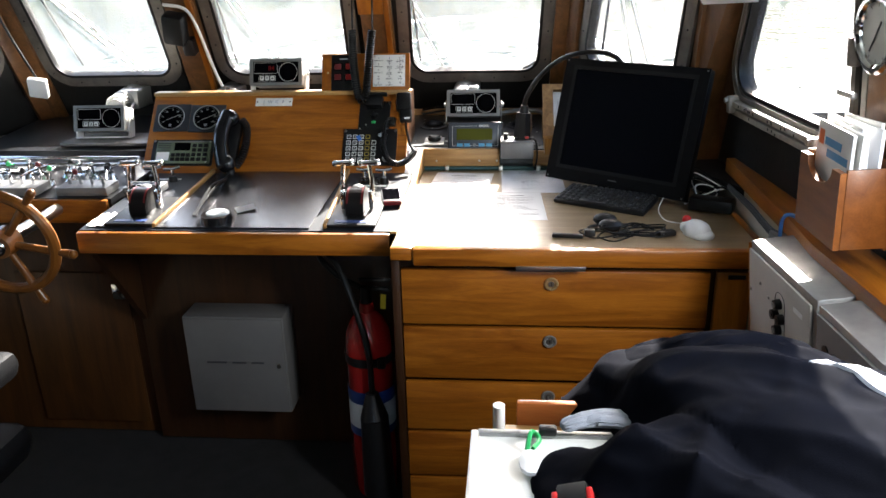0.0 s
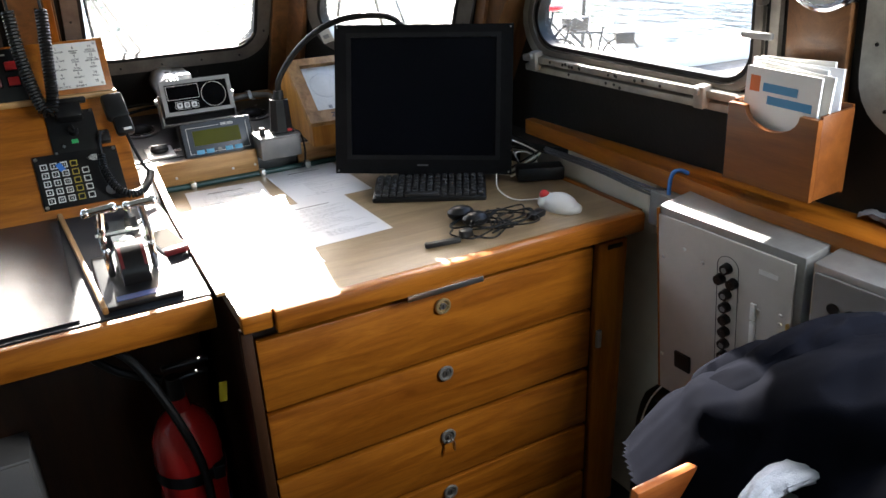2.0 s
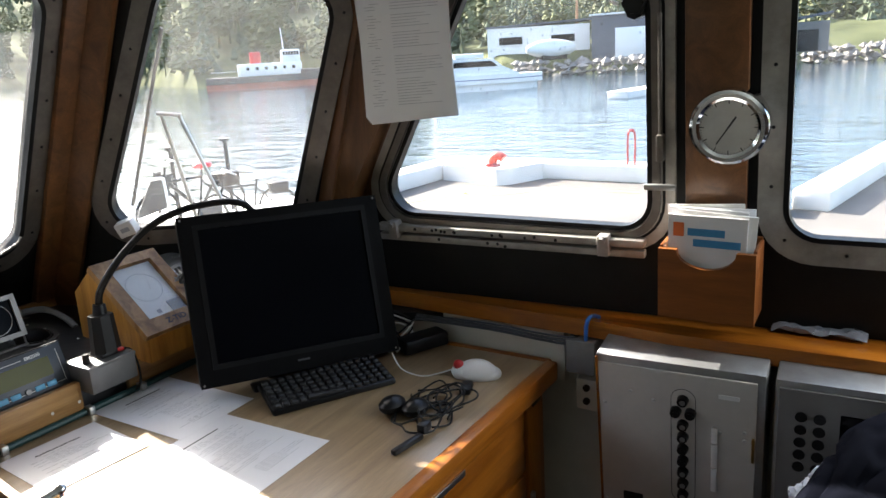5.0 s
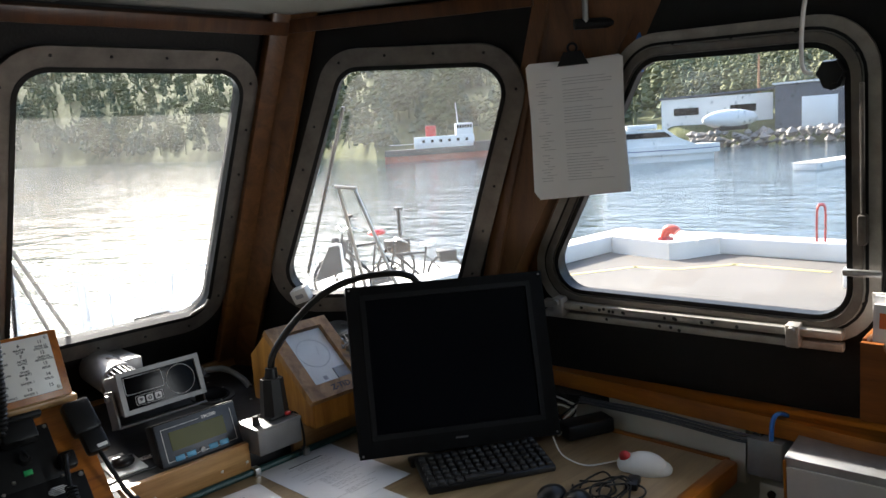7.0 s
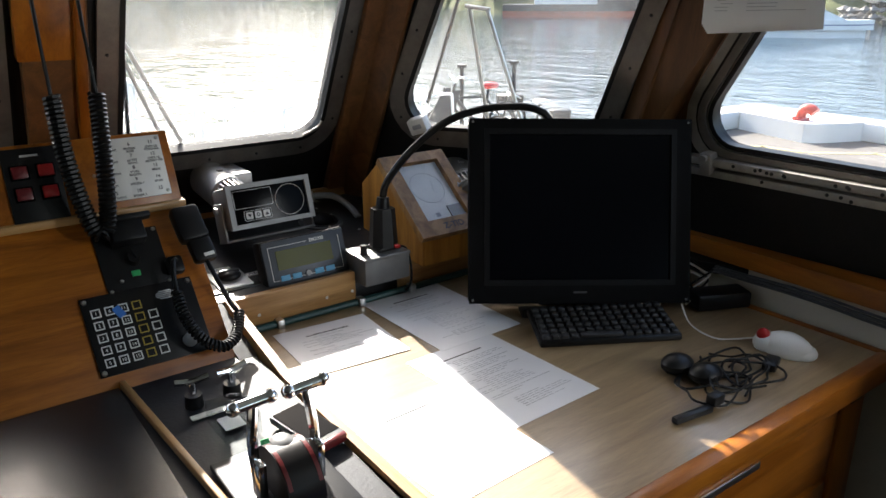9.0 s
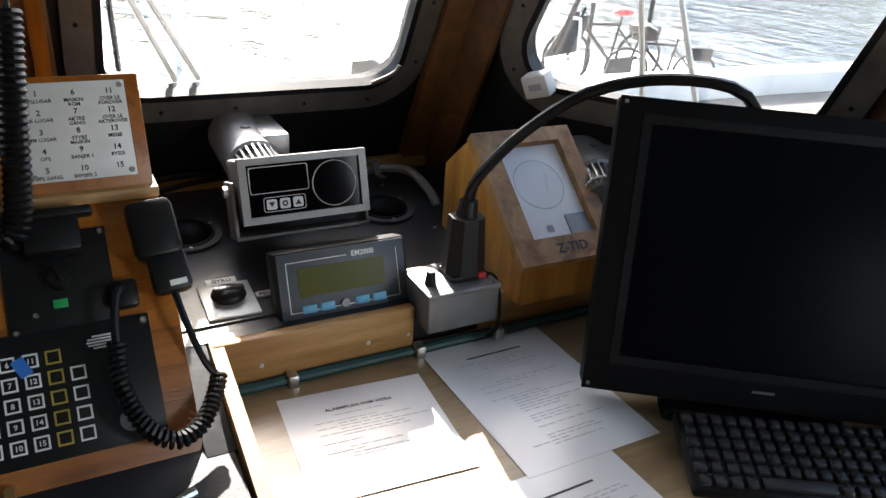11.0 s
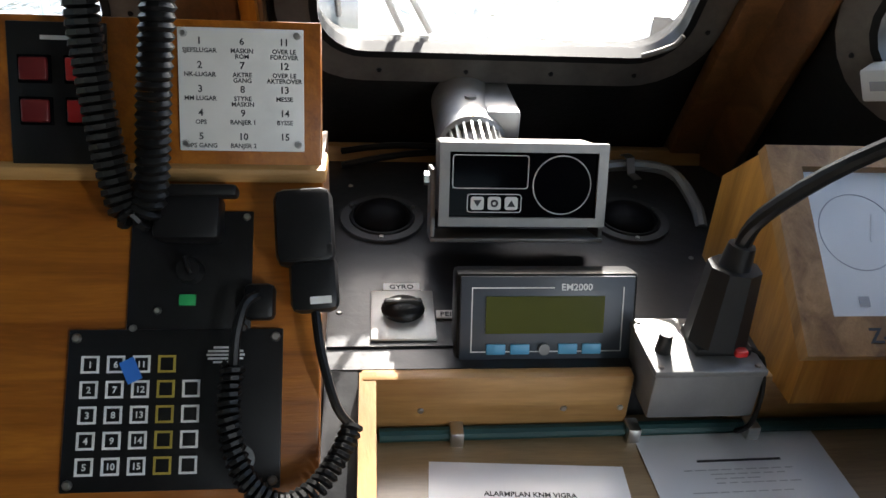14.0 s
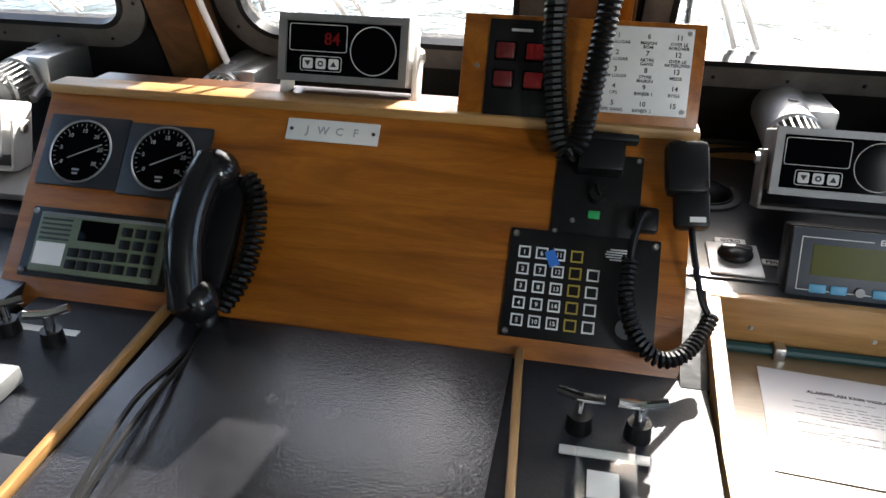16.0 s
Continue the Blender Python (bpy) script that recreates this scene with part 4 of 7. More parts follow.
TILT = (0, 0.3, 1)
repeater(frame_of((-0.01, 2.531, 1.172), (1, 0, 0), TILT), "heading display in a grey metal case on the black shelf")
repeater(frame_of((-0.773, 2.492, 1.305), (1, 0, 0), TILT), "heading display with red figures in a white case on the console", white_paint, True)
repeater(frame_of((-1.51, 2.47, 1.135), (1, 0.05, 0), TILT), "heading display in a white case on a grey plate", white_paint)
single("mounting_plate", Mesh().box((-1.47, 2.50, 1.045), (0.36, 0.22, 0.012), pose(0, 0, 0), 0.002), grey_paint, "grey plate under the helm display", "plate")

em = thing("echo_display", frame_of((0.003, 2.39, 1.072), (1, 0, 0), (0, 0.35, 1)), "small dark instrument with a green liquid crystal screen", "display")
part("case", Mesh().box((0, 0, -0.02), (0.208, 0.108, 0.04), None, 0.006), black_plastic, em)
ep = part("front_plate", Mesh().box((0, 0, 0.0005), (0.198, 0.1, 0.003), None, 0.001), mat("slate_plate", (0.045, 0.055, 0.07), 0.4), em)
part("screen", Mesh().box((-0.003, 0.006, 0.0025), (0.135, 0.043, 0.002)), lcd, ep)
for i in range(5):
    if i != 2:
        part("key", Mesh().box((-0.058 + 0.0275 * i, -0.034, 0.0025), (0.022, 0.012, 0.003), None, 0.001), key_blue, ep)
part("button", Mesh().cyl((-0.003, -0.034, 0.002), (-0.003, -0.034, 0.006), 0.0065), grey_case, ep)
ln = Mesh()
for x in (-0.086, 0.086):
    ln.box((x, 0.0, 0.0022), (0.0012, 0.075, 0.0006))
ln.box((-0.04, 0.037, 0.0022), (0.093, 0.0012, 0.0006)).box((0, -0.037, 0.0021), (0.172, 0.0012, 0.0004))
part("outline", ln, white_mark, ep, smooth=False)
letters([("EM2000", 0.032, 0.034)], 0.011, white_mark, ep, pose(0, 0, 0.002))
part("foot", Mesh().box((0.0, -0.058, -0.03), (0.13, 0.02, 0.05), None, 0.004), black_plastic, em)

# black flange lightened to grey, its glossy sheen put into the colour
dial_rim = mat("sheen_grey_rim", (0.06, 0.06, 0.062), 0.4, 0.2, 0.25, 20)
for x, y in ((-0.179, 2.65), (0.177, 2.65)):
    t = thing("shelf_dial", pose(x, y, slope(y) + 0.001, 5.7, 0, 0), "round black dial let into the shelf", "dial", "shelf dials")
    rim = [(0.058 * math.cos(6.28318 * k / 40), 0.058 * math.sin(6.28318 * k / 40)) for k in range(40)]
    part("flange", Mesh().sheet(rim, [[(0.72 * a, 0.72 * b) for a, b in rim]], 0.007), dial_rim, t)
    part("collar", Mesh().ring((0, 0, 0.007), 0.043, 0.003, 40, 6), black_plastic, t)
    part("dome", Mesh().ball((0, 0.004, 0.003), (0.04, 0.04, 0.022), 24), monitor_black, t)
    for k in range(3):
        part("screw", Mesh().cyl((0.05 * math.cos(k * 2.09 + 0.5), 0.05 * math.sin(k * 2.09 + 0.5), 0.007), (0.05 * math.cos(k * 2.09 + 0.5), 0.05 * math.sin(k * 2.09 + 0.5), 0.009), 0.003), steel, t)
plate = single("shelf_plate", Mesh().add([(x, y, slope(y) + dz) for dz in (0.0004, 0.003) for x, y in ((-0.2435, 2.393), (0.25, 2.393), (0.25, 2.80), (-0.2435, 2.80))], [(3, 2, 1, 0), (4, 5, 6, 7), (0, 1, 5, 4), (1, 2, 6, 5), (2, 3, 7, 6), (3, 0, 4, 7)]), black_top, "black screwed-down plate over the instrument shelf", "plate", "", "structure")
for x, y in ((-0.225, 2.74), (-0.232, 2.45), (0.215, 2.745), (0.24, 2.56), (0.235, 2.42), (-0.02, 2.405)):
    part("screw", Mesh().cyl((x, y, slope(y) + 0.003), (x, y, slope(y) + 0.005), 0.004, 0.0025, 8), steel, plate)
single("shelf_end", Mesh().prism([(2.19, 0.9765), (2.36, 1.027), (2.36, 0.94), (2.19, 0.94)], -0.2445, -0.2085, "x"), black_top, "narrow black painted end of the shelf beside the fiddle", "shelf", "", "structure")
plate_steel = mat("brushed_plate", (0.62, 0.62, 0.6), 0.42, 0.55, 0.08, 40)
gy = thing("selector_switch", pose(-0.157, 2.444, slope(2.444) + 0.003, 5.7, 0, 0), "chrome plate with a black selector knob on the shelf", "switch")
part("plate", Mesh().box((0, 0, 0.002), (0.076, 0.088, 0.004), None, 0.0015), plate_steel, gy)
part("knob", Mesh().ball((0, 0, 0.012), (0.026, 0.022, 0.012), 20).box((0, 0, 0.02), (0.045, 0.009, 0.012), None, 0.003), black_plastic, gy)
part("label_plate", Mesh().box((0.0, 0.052, 0.002), (0.045, 0.014, 0.003)), white_plastic, gy)
part("label_plate", Mesh().box((0.06, 0.0, 0.002), (0.04, 0.013, 0.003)), white_plastic, gy)
letters([("GYRO", 0, 0.0475), ("PEILER", 0.06, -0.0045)], 0.011, ink, gy, pose(0, 0, 0.0038))

# tide clock box
tb2 = thing("clock_box", pose(0.35, 2.29, 1.02), "wooden slope-fronted box with a glazed dial lettered by hand", "box")
side = [(0.012, 0), (0.012, 0.0585), (0.202, 0.2155), (0.28, 0.15), (0.28, 0.0)]
part("body", Mesh().prism([(a, b) for a, b in side], -0.09, 0.09, "x"), wood("box_wood", (0.3, 0.12, 0.018), (0.58, 0.27, 0.05), "z", 0.4, 0.1), tb2)
CB = frame_of((0, 0.107, 0.1375), (1, 0, 0), (0, 0.19, 0.157))
part("door_frame", Mesh().sheet([(-0.096, -0.123), (0.096, -0.123), (0.096, 0.123), (-0.096, 0.123)], [[(-0.058, -0.08), (0.066, -0.08), (0.066, 0.096), (-0.058, 0.096)]], 0.018, CB), wood("frame_wood", (0.2, 0.095, 0.03), (0.5, 0.27, 0.1), "z", 0.45, 0.1, 14), tb2, "worn oak door frame")
dial = part("dial_plate", Mesh().box((0.004, 0.008, 0.002), (0.125, 0.177, 0.003), CB), mat("dial_white", (0.78, 0.78, 0.76), 0.4), tb2)
part("dial_line", Mesh().ring((0.002, 0.022, 0.0036), 0.046, 0.0006, 40, 4, CB), grey_ink, dial)
part("pointer", Mesh().box((0.012, 0.03, 0.0045), (0.003, 0.034, 0.001), CB @ pose(0, 0, 0, 0, 0, -14)), white_mark, dial)
part("maker_mark", Mesh().box((-0.01, -0.06, 0.0039), (0.012, 0.012, 0.0005), CB @ pose(0, 0, 0, 0, 0, 0)), grey_ink, dial)
# dark patch standing in for the box's inner shadow on the dial
part("corner_shade", Mesh().box((0.045, -0.06, 0.005), (0.042, 0.04, 0.003), CB), dark_alu, dial)
pn = part("glass", Mesh().box((0.004, 0.008, 0.011), (0.125, 0.177, 0.002), CB), dial_glass, tb2, smooth=False)
pn.visible_shadow = False
letters([("Z-TID", 0.006, -0.109)], 0.023, ink, tb2, CB @ pose(0, 0, 0.0185))
part("catch", Mesh().cyl((0.093, 0.03, 0.012), (0.101, 0.03, 0.012), 0.006, None, 10, CB), steel, tb2)


def wiper_motor(m):
    t = thing("wiper_motor", m, "silver finned wiper motor with a square gearbox under the window", "motor", "wiper motors")
    part("housing", Mesh().cyl((0, 0.10, 0.012), (0, -0.05, -0.004), 0.05, None, 32).cyl((0, -0.05, -0.004), (0, -0.056, -0.005), 0.05, 0.046, 32), alu, t)
    part("gearbox", Mesh().box((0.044, 0.03, 0.006), (0.05, 0.145, 0.084), None, 0.006), alu, t)
    part("core", Mesh().cyl((0, -0.055, -0.005), (0, -0.12, -0.013), 0.036, 0.033, 24), grey_case, t)
    part("end_ring", Mesh().ring((0, -0.113, -0.012), 0.042, 0.004, 32, 6, None, "y"), alu, t)
    q = Vector((0, -0.065, -0.008)).to_track_quat("Z", "Y").to_matrix().to_4x4()
    q.translation = (0, -0.083, -0.008)
    fin = None
    for k in range(26):
        if fin is None:
            fin = part("fin", Mesh().box((0.0415, 0, 0), (0.011, 0.003, 0.062)), alu, t)
            ob = fin
        else:
            ob = new("fin", fin.data)
            ob.parent = t
        ob.matrix_local = q @ Matrix.Rotation(6.28318 * k / 26, 4, "Z")
    part("plug", Mesh().cyl((0, 0.005, 0.045), (0, 0.005, 0.0548), 0.009, None, 16), grey_case, t)
    part("gland", Mesh().cyl((0.046, -0.04, -0.012), (0.048, -0.08, -0.03), 0.012, 0.01, 10), alu, t)
    return t


for x in (-0.058, -1.07, -1.5):
    wiper_motor(pose(x, 2.705, 1.172) @ Matrix.Scale(0.94, 4))
wiper_motor(pose(0.505, 2.47, 1.16, 0, 0, -25) @ Matrix.Scale(0.94, 4))

single("conduit", Mesh().tube([(0.09, 2.70, 1.10), (0.17, 2.745, 1.105), (0.26, 2.74, 1.10), (0.285, 2.68, 1.075), (0.285, 2.64, 1.055)], 0.009, 8), grey_case, "grey cable conduit bent over the shelf", "cable")
cc = thing("conduit_clip", pose(0.195, 2.742, 1.108, 0, 0, 20), "bent steel clip holding the grey conduit", "clip")
part("strap", Mesh().prism([(-0.012, 0.012), (-0.004, 0.014), (0.004, 0.012), (0.012, -0.01), (0.03, -0.012), (0.03, -0.0105), (0.0125, -0.0085), (0.005, 0.0135), (-0.004, 0.0155), (-0.012, 0.0135)], -0.007, 0.007, "x", pose(0, 0, 0, 0, 0, 180)), steel, cc)
for pts in ([(-0.24, 2.80, 1.10), (-0.15, 2.79, 1.115), (0.0, 2.81, 1.10)], [(-0.24, 2.78, 1.085), (-0.1, 2.80, 1.10), (0.1, 2.80, 1.09)]):
    single("sill_cable", Mesh().tube(pts, 0.0055, 6), rubber, "black cable along the foot of the window wall", "cable", "sill cables")
for n, (xa, ya, xb, yb) in enumerate(((-1.2, 2.835, 0.3, 2.835),)):
    single("shelf_batten", Mesh().box((-0.4, 2.83, 1.085), (1.5, 0.02, 0.03), None, 0.004), oak_x, "narrow oak batten at the back of the shelf", "batten")

# ---- on the sloping panel ----
PX = lambda u, v, z=0.001: PANEL @ Matrix.Translation((u, v, z))
dull_yellow = mat("dull_yellow_print", (0.36, 0.27, 0.04), 0.55)
kp = thing("intercom_keypad", PX(0.36, -0.055), "black intercom keypad with white and yellow outlined keys", "intercom")
part("plate", Mesh().box((0, 0, 0.002), (0.2, 0.15, 0.004), None, 0.001), black_plastic, kp)
def key_square(mesh, w):
    return mesh.sheet([(-w, -w), (w, -w), (w, w), (-w, w)], [[(-w * 0.74, -w * 0.74), (w * 0.74, -w * 0.74), (w * 0.74, w * 0.74), (-w * 0.74, w * 0.74)]], 0.0012)
KEY_MESHES = {}
for c in range(5):
    for r in range(5):
        if c == 4 and r == 0:
            continue
        kind = dull_yellow if c == 3 else white_mark
        if kind not in KEY_MESHES:
            ob = part("key", key_square(Mesh(), 0.0082), kind, kp, smooth=False)
            KEY_MESHES[kind] = ob.data
        else:
            ob = new("key", KEY_MESHES[kind])
            ob.parent = kp
        ob.location = (-0.079 + 0.0235 * c, 0.042 - 0.0235 * r, 0.004)
num = []
for c in range(3):
    for r in range(5):
        num.append((str(1 + r + 5 * c), -0.079 + 0.0235 * c, 0.039 - 0.0235 * r))
letters(num, 0.0085, white_mark, kp, pose(0, 0, 0.0045), "numbering")
part("round_button", Mesh().cyl((0.063, -0.048, 0.004), (0.063, -0.048, 0.007), 0.0135, None, 24), grey_case, kp)
logo = Mesh()
for k in range(5):
    w = 0.018 * math.sqrt(max(0.05, 1 - ((k - 2) / 2.6) ** 2))
    logo.box((0.046, 0.05 + 0.0035 * (k - 2), 0.0043), (2 * w, 0.002, 0.0006))
part("maker_mark", logo, white_mark, kp, smooth=False)
each("screw", [(-0.093, 0.067), (0.093, 0.067), (-0.093, -0.068), (0.093, -0.068)], 0.005, 0.004, steel, kp)
part("blue_tape", Mesh().box((-0.022, 0.05, 0.006), (0.014, 0.022, 0.002), pose(0, 0, 0, 0, 0, 25)), blue_plastic, kp, "scrap of blue tape")

ip = thing("intercom_station", PX(0.37, 0.076), "black panel with a handset rest, a knob and a green lamp", "intercom")
part("plate", Mesh().box((0, 0, 0.0015), (0.117, 0.122, 0.003), None, 0.001), black_plastic, ip)
part("handset_rest", Mesh().box((0.0, 0.05, 0.018), (0.062, 0.045, 0.034), None, 0.005).box((0.01, 0.074, 0.03), (0.075, 0.012, 0.02), None, 0.004), black_plastic, ip)
part("knob", Mesh().cyl((0.0, 0.0, 0.003), (0.0, 0.0, 0.018), 0.013, 0.011, 20).box((0.002, 0.004, 0.02), (0.004, 0.018, 0.008), pose(0, 0, 0, 0, 0, 20), 0.001), black_plastic, ip)
part("green_lamp", Mesh().box((-0.002, -0.028, 0.004), (0.016, 0.011, 0.004), None, 0.001), green_plastic, ip)
each("screw", [(-0.052, -0.055), (0.052, -0.055), (0.052, 0.055), (-0.03, -0.038)], 0.004, 0.003, steel, ip)

mic = thing("hand_microphone", PX(0.483, 0.095, 0.02), "black hand microphone hung on the console with a coiled cord", "microphone")
mic_m = pose(0, 0, 0, 0, 0, 4)
part("body", Mesh().box((0, 0.02, 0.012), (0.056, 0.075, 0.032), mic_m, 0.01).box((0.006, -0.035, 0.008), (0.046, 0.055, 0.026), mic_m, 0.009), black_plastic, mic)
part("grille", Mesh().box((0.004, -0.006, 0.023), (0.044, 0.014, 0.008), mic_m, 0.002), satin_black, mic)
part("label", Mesh().box((0.012, -0.052, 0.0215), (0.02, 0.007, 0.001), mic_m), white_mark, mic)
part("hanger", Mesh().box((-0.045, -0.05, -0.008), (0.03, 0.035, 0.022), None, 0.006), black_plastic, mic)
part("lead", Mesh().tube([(0.01, -0.06, 0.01), (0.016, -0.10, 0.012), (0.03, -0.15, 0.0), (0.045, -0.17, -0.015)], 0.0045, 8), rubber, mic)
part("socket_lead", Mesh().tube([(-0.045, -0.045, 0.008), (-0.055, -0.055, 0.02), (-0.062, -0.085, 0.02), (-0.064, -0.11, 0.015)], 0.005, 8), rubber, mic)
part("coiled_cord", coil([(-0.064, -0.11, 0.015), (-0.066, -0.16, 0.02), (-0.05, -0.21, 0.022), (-0.02, -0.235, 0.02), (0.01, -0.225, 0.01), (0.033, -0.195, -0.005), (0.045, -0.17, -0.015)], 0.0085, 0.0032, 34), rubber, mic)

hs = thing("telephone_handset", PX(-0.165, -0.01, 0.0), "glossy black telephone handset on its cradle with a coiled cord", "telephone")
part("cradle", Mesh().box((0, -0.03, 0.012), (0.075, 0.19, 0.024), pose(0, 0, 0, 0, 0, -3), 0.008), black_plastic, hs)
gloss = mat("glossy_black", (0.006, 0.006, 0.007), 0.2, 0, 0.1, 10, 0, 80, 0.15, spec=0.4)
arm = []
for k in range(13):
    f = k / 12
    arm.append((0.003 - 0.012 * f - 0.012 * math.sin(math.pi * f), -0.14 + 0.21 * f, 0.045 + 0.02 * math.sin(math.pi * f)))
part("handset", Mesh().tube(arm, 0.028, 16, None, 1), gloss, hs)
part("ear_piece", Mesh().ball((arm[-1][0] + 0.004, 0.058, 0.042), (0.037, 0.034, 0.032), 20), gloss, hs)
part("mouth_piece", Mesh().ball((arm[0][0] + 0.004, -0.128, 0.042), (0.037, 0.034, 0.032), 20), gloss, hs)
part("coiled_cord", coil([(0.035, 0.06, 0.025), (0.058, 0.03, 0.025), (0.064, -0.03, 0.022), (0.056, -0.09, 0.02), (0.034, -0.135, 0.02)], 0.0125, 0.0038, 22), rubber, hs)
part("plug", Mesh().ball((0.02, -0.15, 0.02), (0.016, 0.02, 0.014), 12).ball((0.022, -0.18, 0.02), (0.012, 0.014, 0.012), 12), black_plastic, hs)
part("lead", Mesh().tube([(0.02, -0.16, 0.02), (0.024, -0.215, 0.085), (0.026, -0.2737, 0.172), (0.05, -0.375, 0.283), (0.085, -0.477, 0.392)], 0.004, 6).tube([(0.024, -0.17, 0.02), (0.034, -0.22, 0.09), (0.044, -0.2737, 0.172), (0.055, -0.36, 0.267), (0.078, -0.477, 0.392)], 0.004, 6), rubber, hs)

dial_grey = mat("faded_dial_paint", (0.3, 0.3, 0.29), 0.6)
gp = thing("gauge_panel", PX(-0.342, 0.07), "dark panel with two round black revolution gauges", "gauge")
part("plate", Mesh().box((-0.068, 0.002, 0.004), (0.136, 0.116, 0.008), None, 0.003).box((0.07, -0.002, 0.004), (0.136, 0.116, 0.008), None, 0.003), mat("blue_black_plate", (0.018, 0.02, 0.026), 0.4), gp)
for s in (-1, 1):
    g = part("gauge", Mesh().cyl((s * 0.069, 0, 0.008), (s * 0.069, 0, 0.011), 0.05, None, 40), screen_glass, gp)
    part("bezel", Mesh().ring((s * 0.069, 0, 0.011), 0.05, 0.0018, 44, 6), steel, g)
    ticks = Mesh()
    for k in range(25):
        a = radians(215 - k * 10.4)
        ln2 = 0.007 if k % 4 == 0 else 0.004
        ticks.add([(s * 0.069 + r * math.cos(a + e), r * math.sin(a + e), 0.0115) for r, e in ((0.045, -0.012), (0.045, 0.012), (0.045 - ln2, 0.012), (0.045 - ln2, -0.012))], [(0, 1, 2, 3)])
    part("scale", ticks, dial_grey, g, smooth=False)
    nums = []
    for k, word in enumerate(("0", "5", "10", "15", "20", "25", "30")):
        a = radians(215 - k * 41.6)
        nums.append((word, s * 0.069 + 0.033 * math.cos(a), 0.033 * math.sin(a) - 0.003))
    letters(nums, 0.009, dial_grey, g, pose(0, 0, 0.0115), "numbering")
    a = radians(208)
    part("needle", Mesh().box((0, 0, 0), (0.058, 0.0016, 0.001), pose(s * 0.069 + 0.008, 0.0, 0.0125, 0, 0, 26)), dial_grey, g)
    part("unit_bars", Mesh().box((s * 0.069, -0.03, 0.0115), (0.012, 0.003, 0.0004)).box((s * 0.069, -0.036, 0.0115), (0.009, 0.003, 0.0004)), grey_ink, g, smooth=False)

tel = thing("telephone_set", PX(-0.348, -0.075), "green-grey telephone panel with a display and square keys", "telephone")
part("back_plate", Mesh().box((0, 0, 0.002), (0.238, 0.108, 0.004), None, 0.001), black_plastic, tel)
fp = part("front_plate", Mesh().box((0.005, 0, 0.006), (0.212, 0.092, 0.006), None, 0.002), tel_green, tel)
part("display", Mesh().box((0.0, 0.022, 0.0095), (0.062, 0.032, 0.002), None, 0.001), screen_glass, fp)
part("white_label", Mesh().box((-0.072, -0.018, 0.0095), (0.048, 0.034, 0.001)), paper, fp)
for k in range(5):
    part("slot", Mesh().box((-0.07, 0.035 - 0.0075 * k, 0.0092), (0.05, 0.003, 0.001)), ink, fp)
KB2 = None
for x, y in [(0.047 + 0.022 * c, 0.026 - 0.019 * r) for c in range(3) for r in range(4)] + [(-0.032 + 0.0195 * c, -0.013 - 0.018 * r) for c in range(4) for r in range(2)]:
    if KB2 is None:
        ob = part("key", Mesh().box((0, 0, 0), (0.0155, 0.0135, 0.005), None, 0.001), satin_black, fp)
        KB2 = ob.data
    else:
        ob = new("key", KB2)
        ob.parent = fp
    ob.location = (x, y, 0.0105)
part("top_bar", Mesh().box((0.005, 0.043, 0.0095), (0.2, 0.005, 0.001)), grey_case, fp)
each("screw", [(-0.111, 0.046), (0.105, 0.042), (-0.111, -0.046), (0.098, -0.041)], 0.005, 0.007, steel, tel)

jw = thing("call_sign_plate", PX(-0.021, 0.138), "white engraved call sign plate", "sign")
part("plate", Mesh().box((0, 0, 0.002), (0.142, 0.034, 0.004), None, 0.001), white_plastic, jw)
letters([("J", -0.038, -0.006), ("W", -0.014, -0.006), ("C", 0.011, -0.006), ("F", 0.036, -0.006)], 0.017, grey_ink, jw, pose(0, 0, 0.0042))
each("screw", [(-0.063, 0), (0.063, 0)], 0.003, 0.004, ink, jw)

# board above the ledge
UB = frame_of((-0.413, 2.45, 1.304), (1, 0, 0), (0, 0.056, 0.134))
ub = thing("call_board", UB, "wooden board with a red button panel and a station list", "board")
part("board", Mesh().box((0, 0, -0.008), (0.336, 0.148, 0.016), None, 0.002), teak_z, ub)
bp = part("button_panel", Mesh().box((-0.084, -0.003, 0.002), (0.093, 0.14, 0.004), None, 0.001), black_plastic, ub)
for x, y, lamp_on in ((-0.105, 0.022, 0), (-0.105, -0.018, 0), (-0.062, 0.022, 1), (-0.062, -0.018, 1)):
    part("button_frame", Mesh().box((x, y, 0.005), (0.031, 0.027, 0.004), None, 0.001), screen_glass, bp)
    part("square_button", Mesh().box((x, y, 0.007), (0.026, 0.022, 0.008), None, 0.002), red_plastic if lamp_on else dull_red, bp)
part("mark_bar", Mesh().box((-0.084, 0.052, 0.0042), (0.03, 0.004, 0.0005)), white_mark, bp, smooth=False)
lp = part("station_list", Mesh().box((0.09, 0.006, 0.002), (0.122, 0.12, 0.003), None, 0.0008), white_plastic, ub)
rows = [("1", "SJEFSLUGAR", ""), ("2", "NK-LUGAR", ""), ("3", "MM LUGAR", ""), ("4", "OPS", ""), ("5", "OPS GANG", ""), ("6", "MASKIN", "ROM"), ("7", "AKTRE", "GANG"), ("8", "STYRE", "MASKIN"), ("9", "BANJER 1", ""), ("10", "BANJER 2", ""), ("11", "OVER LE", "FOROVER"), ("12", "OVER LE", "AKTEROVER"), ("13", "MESSE", ""), ("14", "BYSSE", ""), ("15", "", "")]
big, small = [], []
for i, (n, a, b) in enumerate(rows):
    x, y = 0.09 - 0.04 + 0.041 * (i // 5), 0.05 - 0.0232 * (i % 5)
    big.append((n, x, y))
    small += [(a, x, y - 0.008)] + ([(b, x, y - 0.0135)] if b else [])
letters(big, 0.0095, ink, lp, pose(0, 0, 0.0036), "numbering")
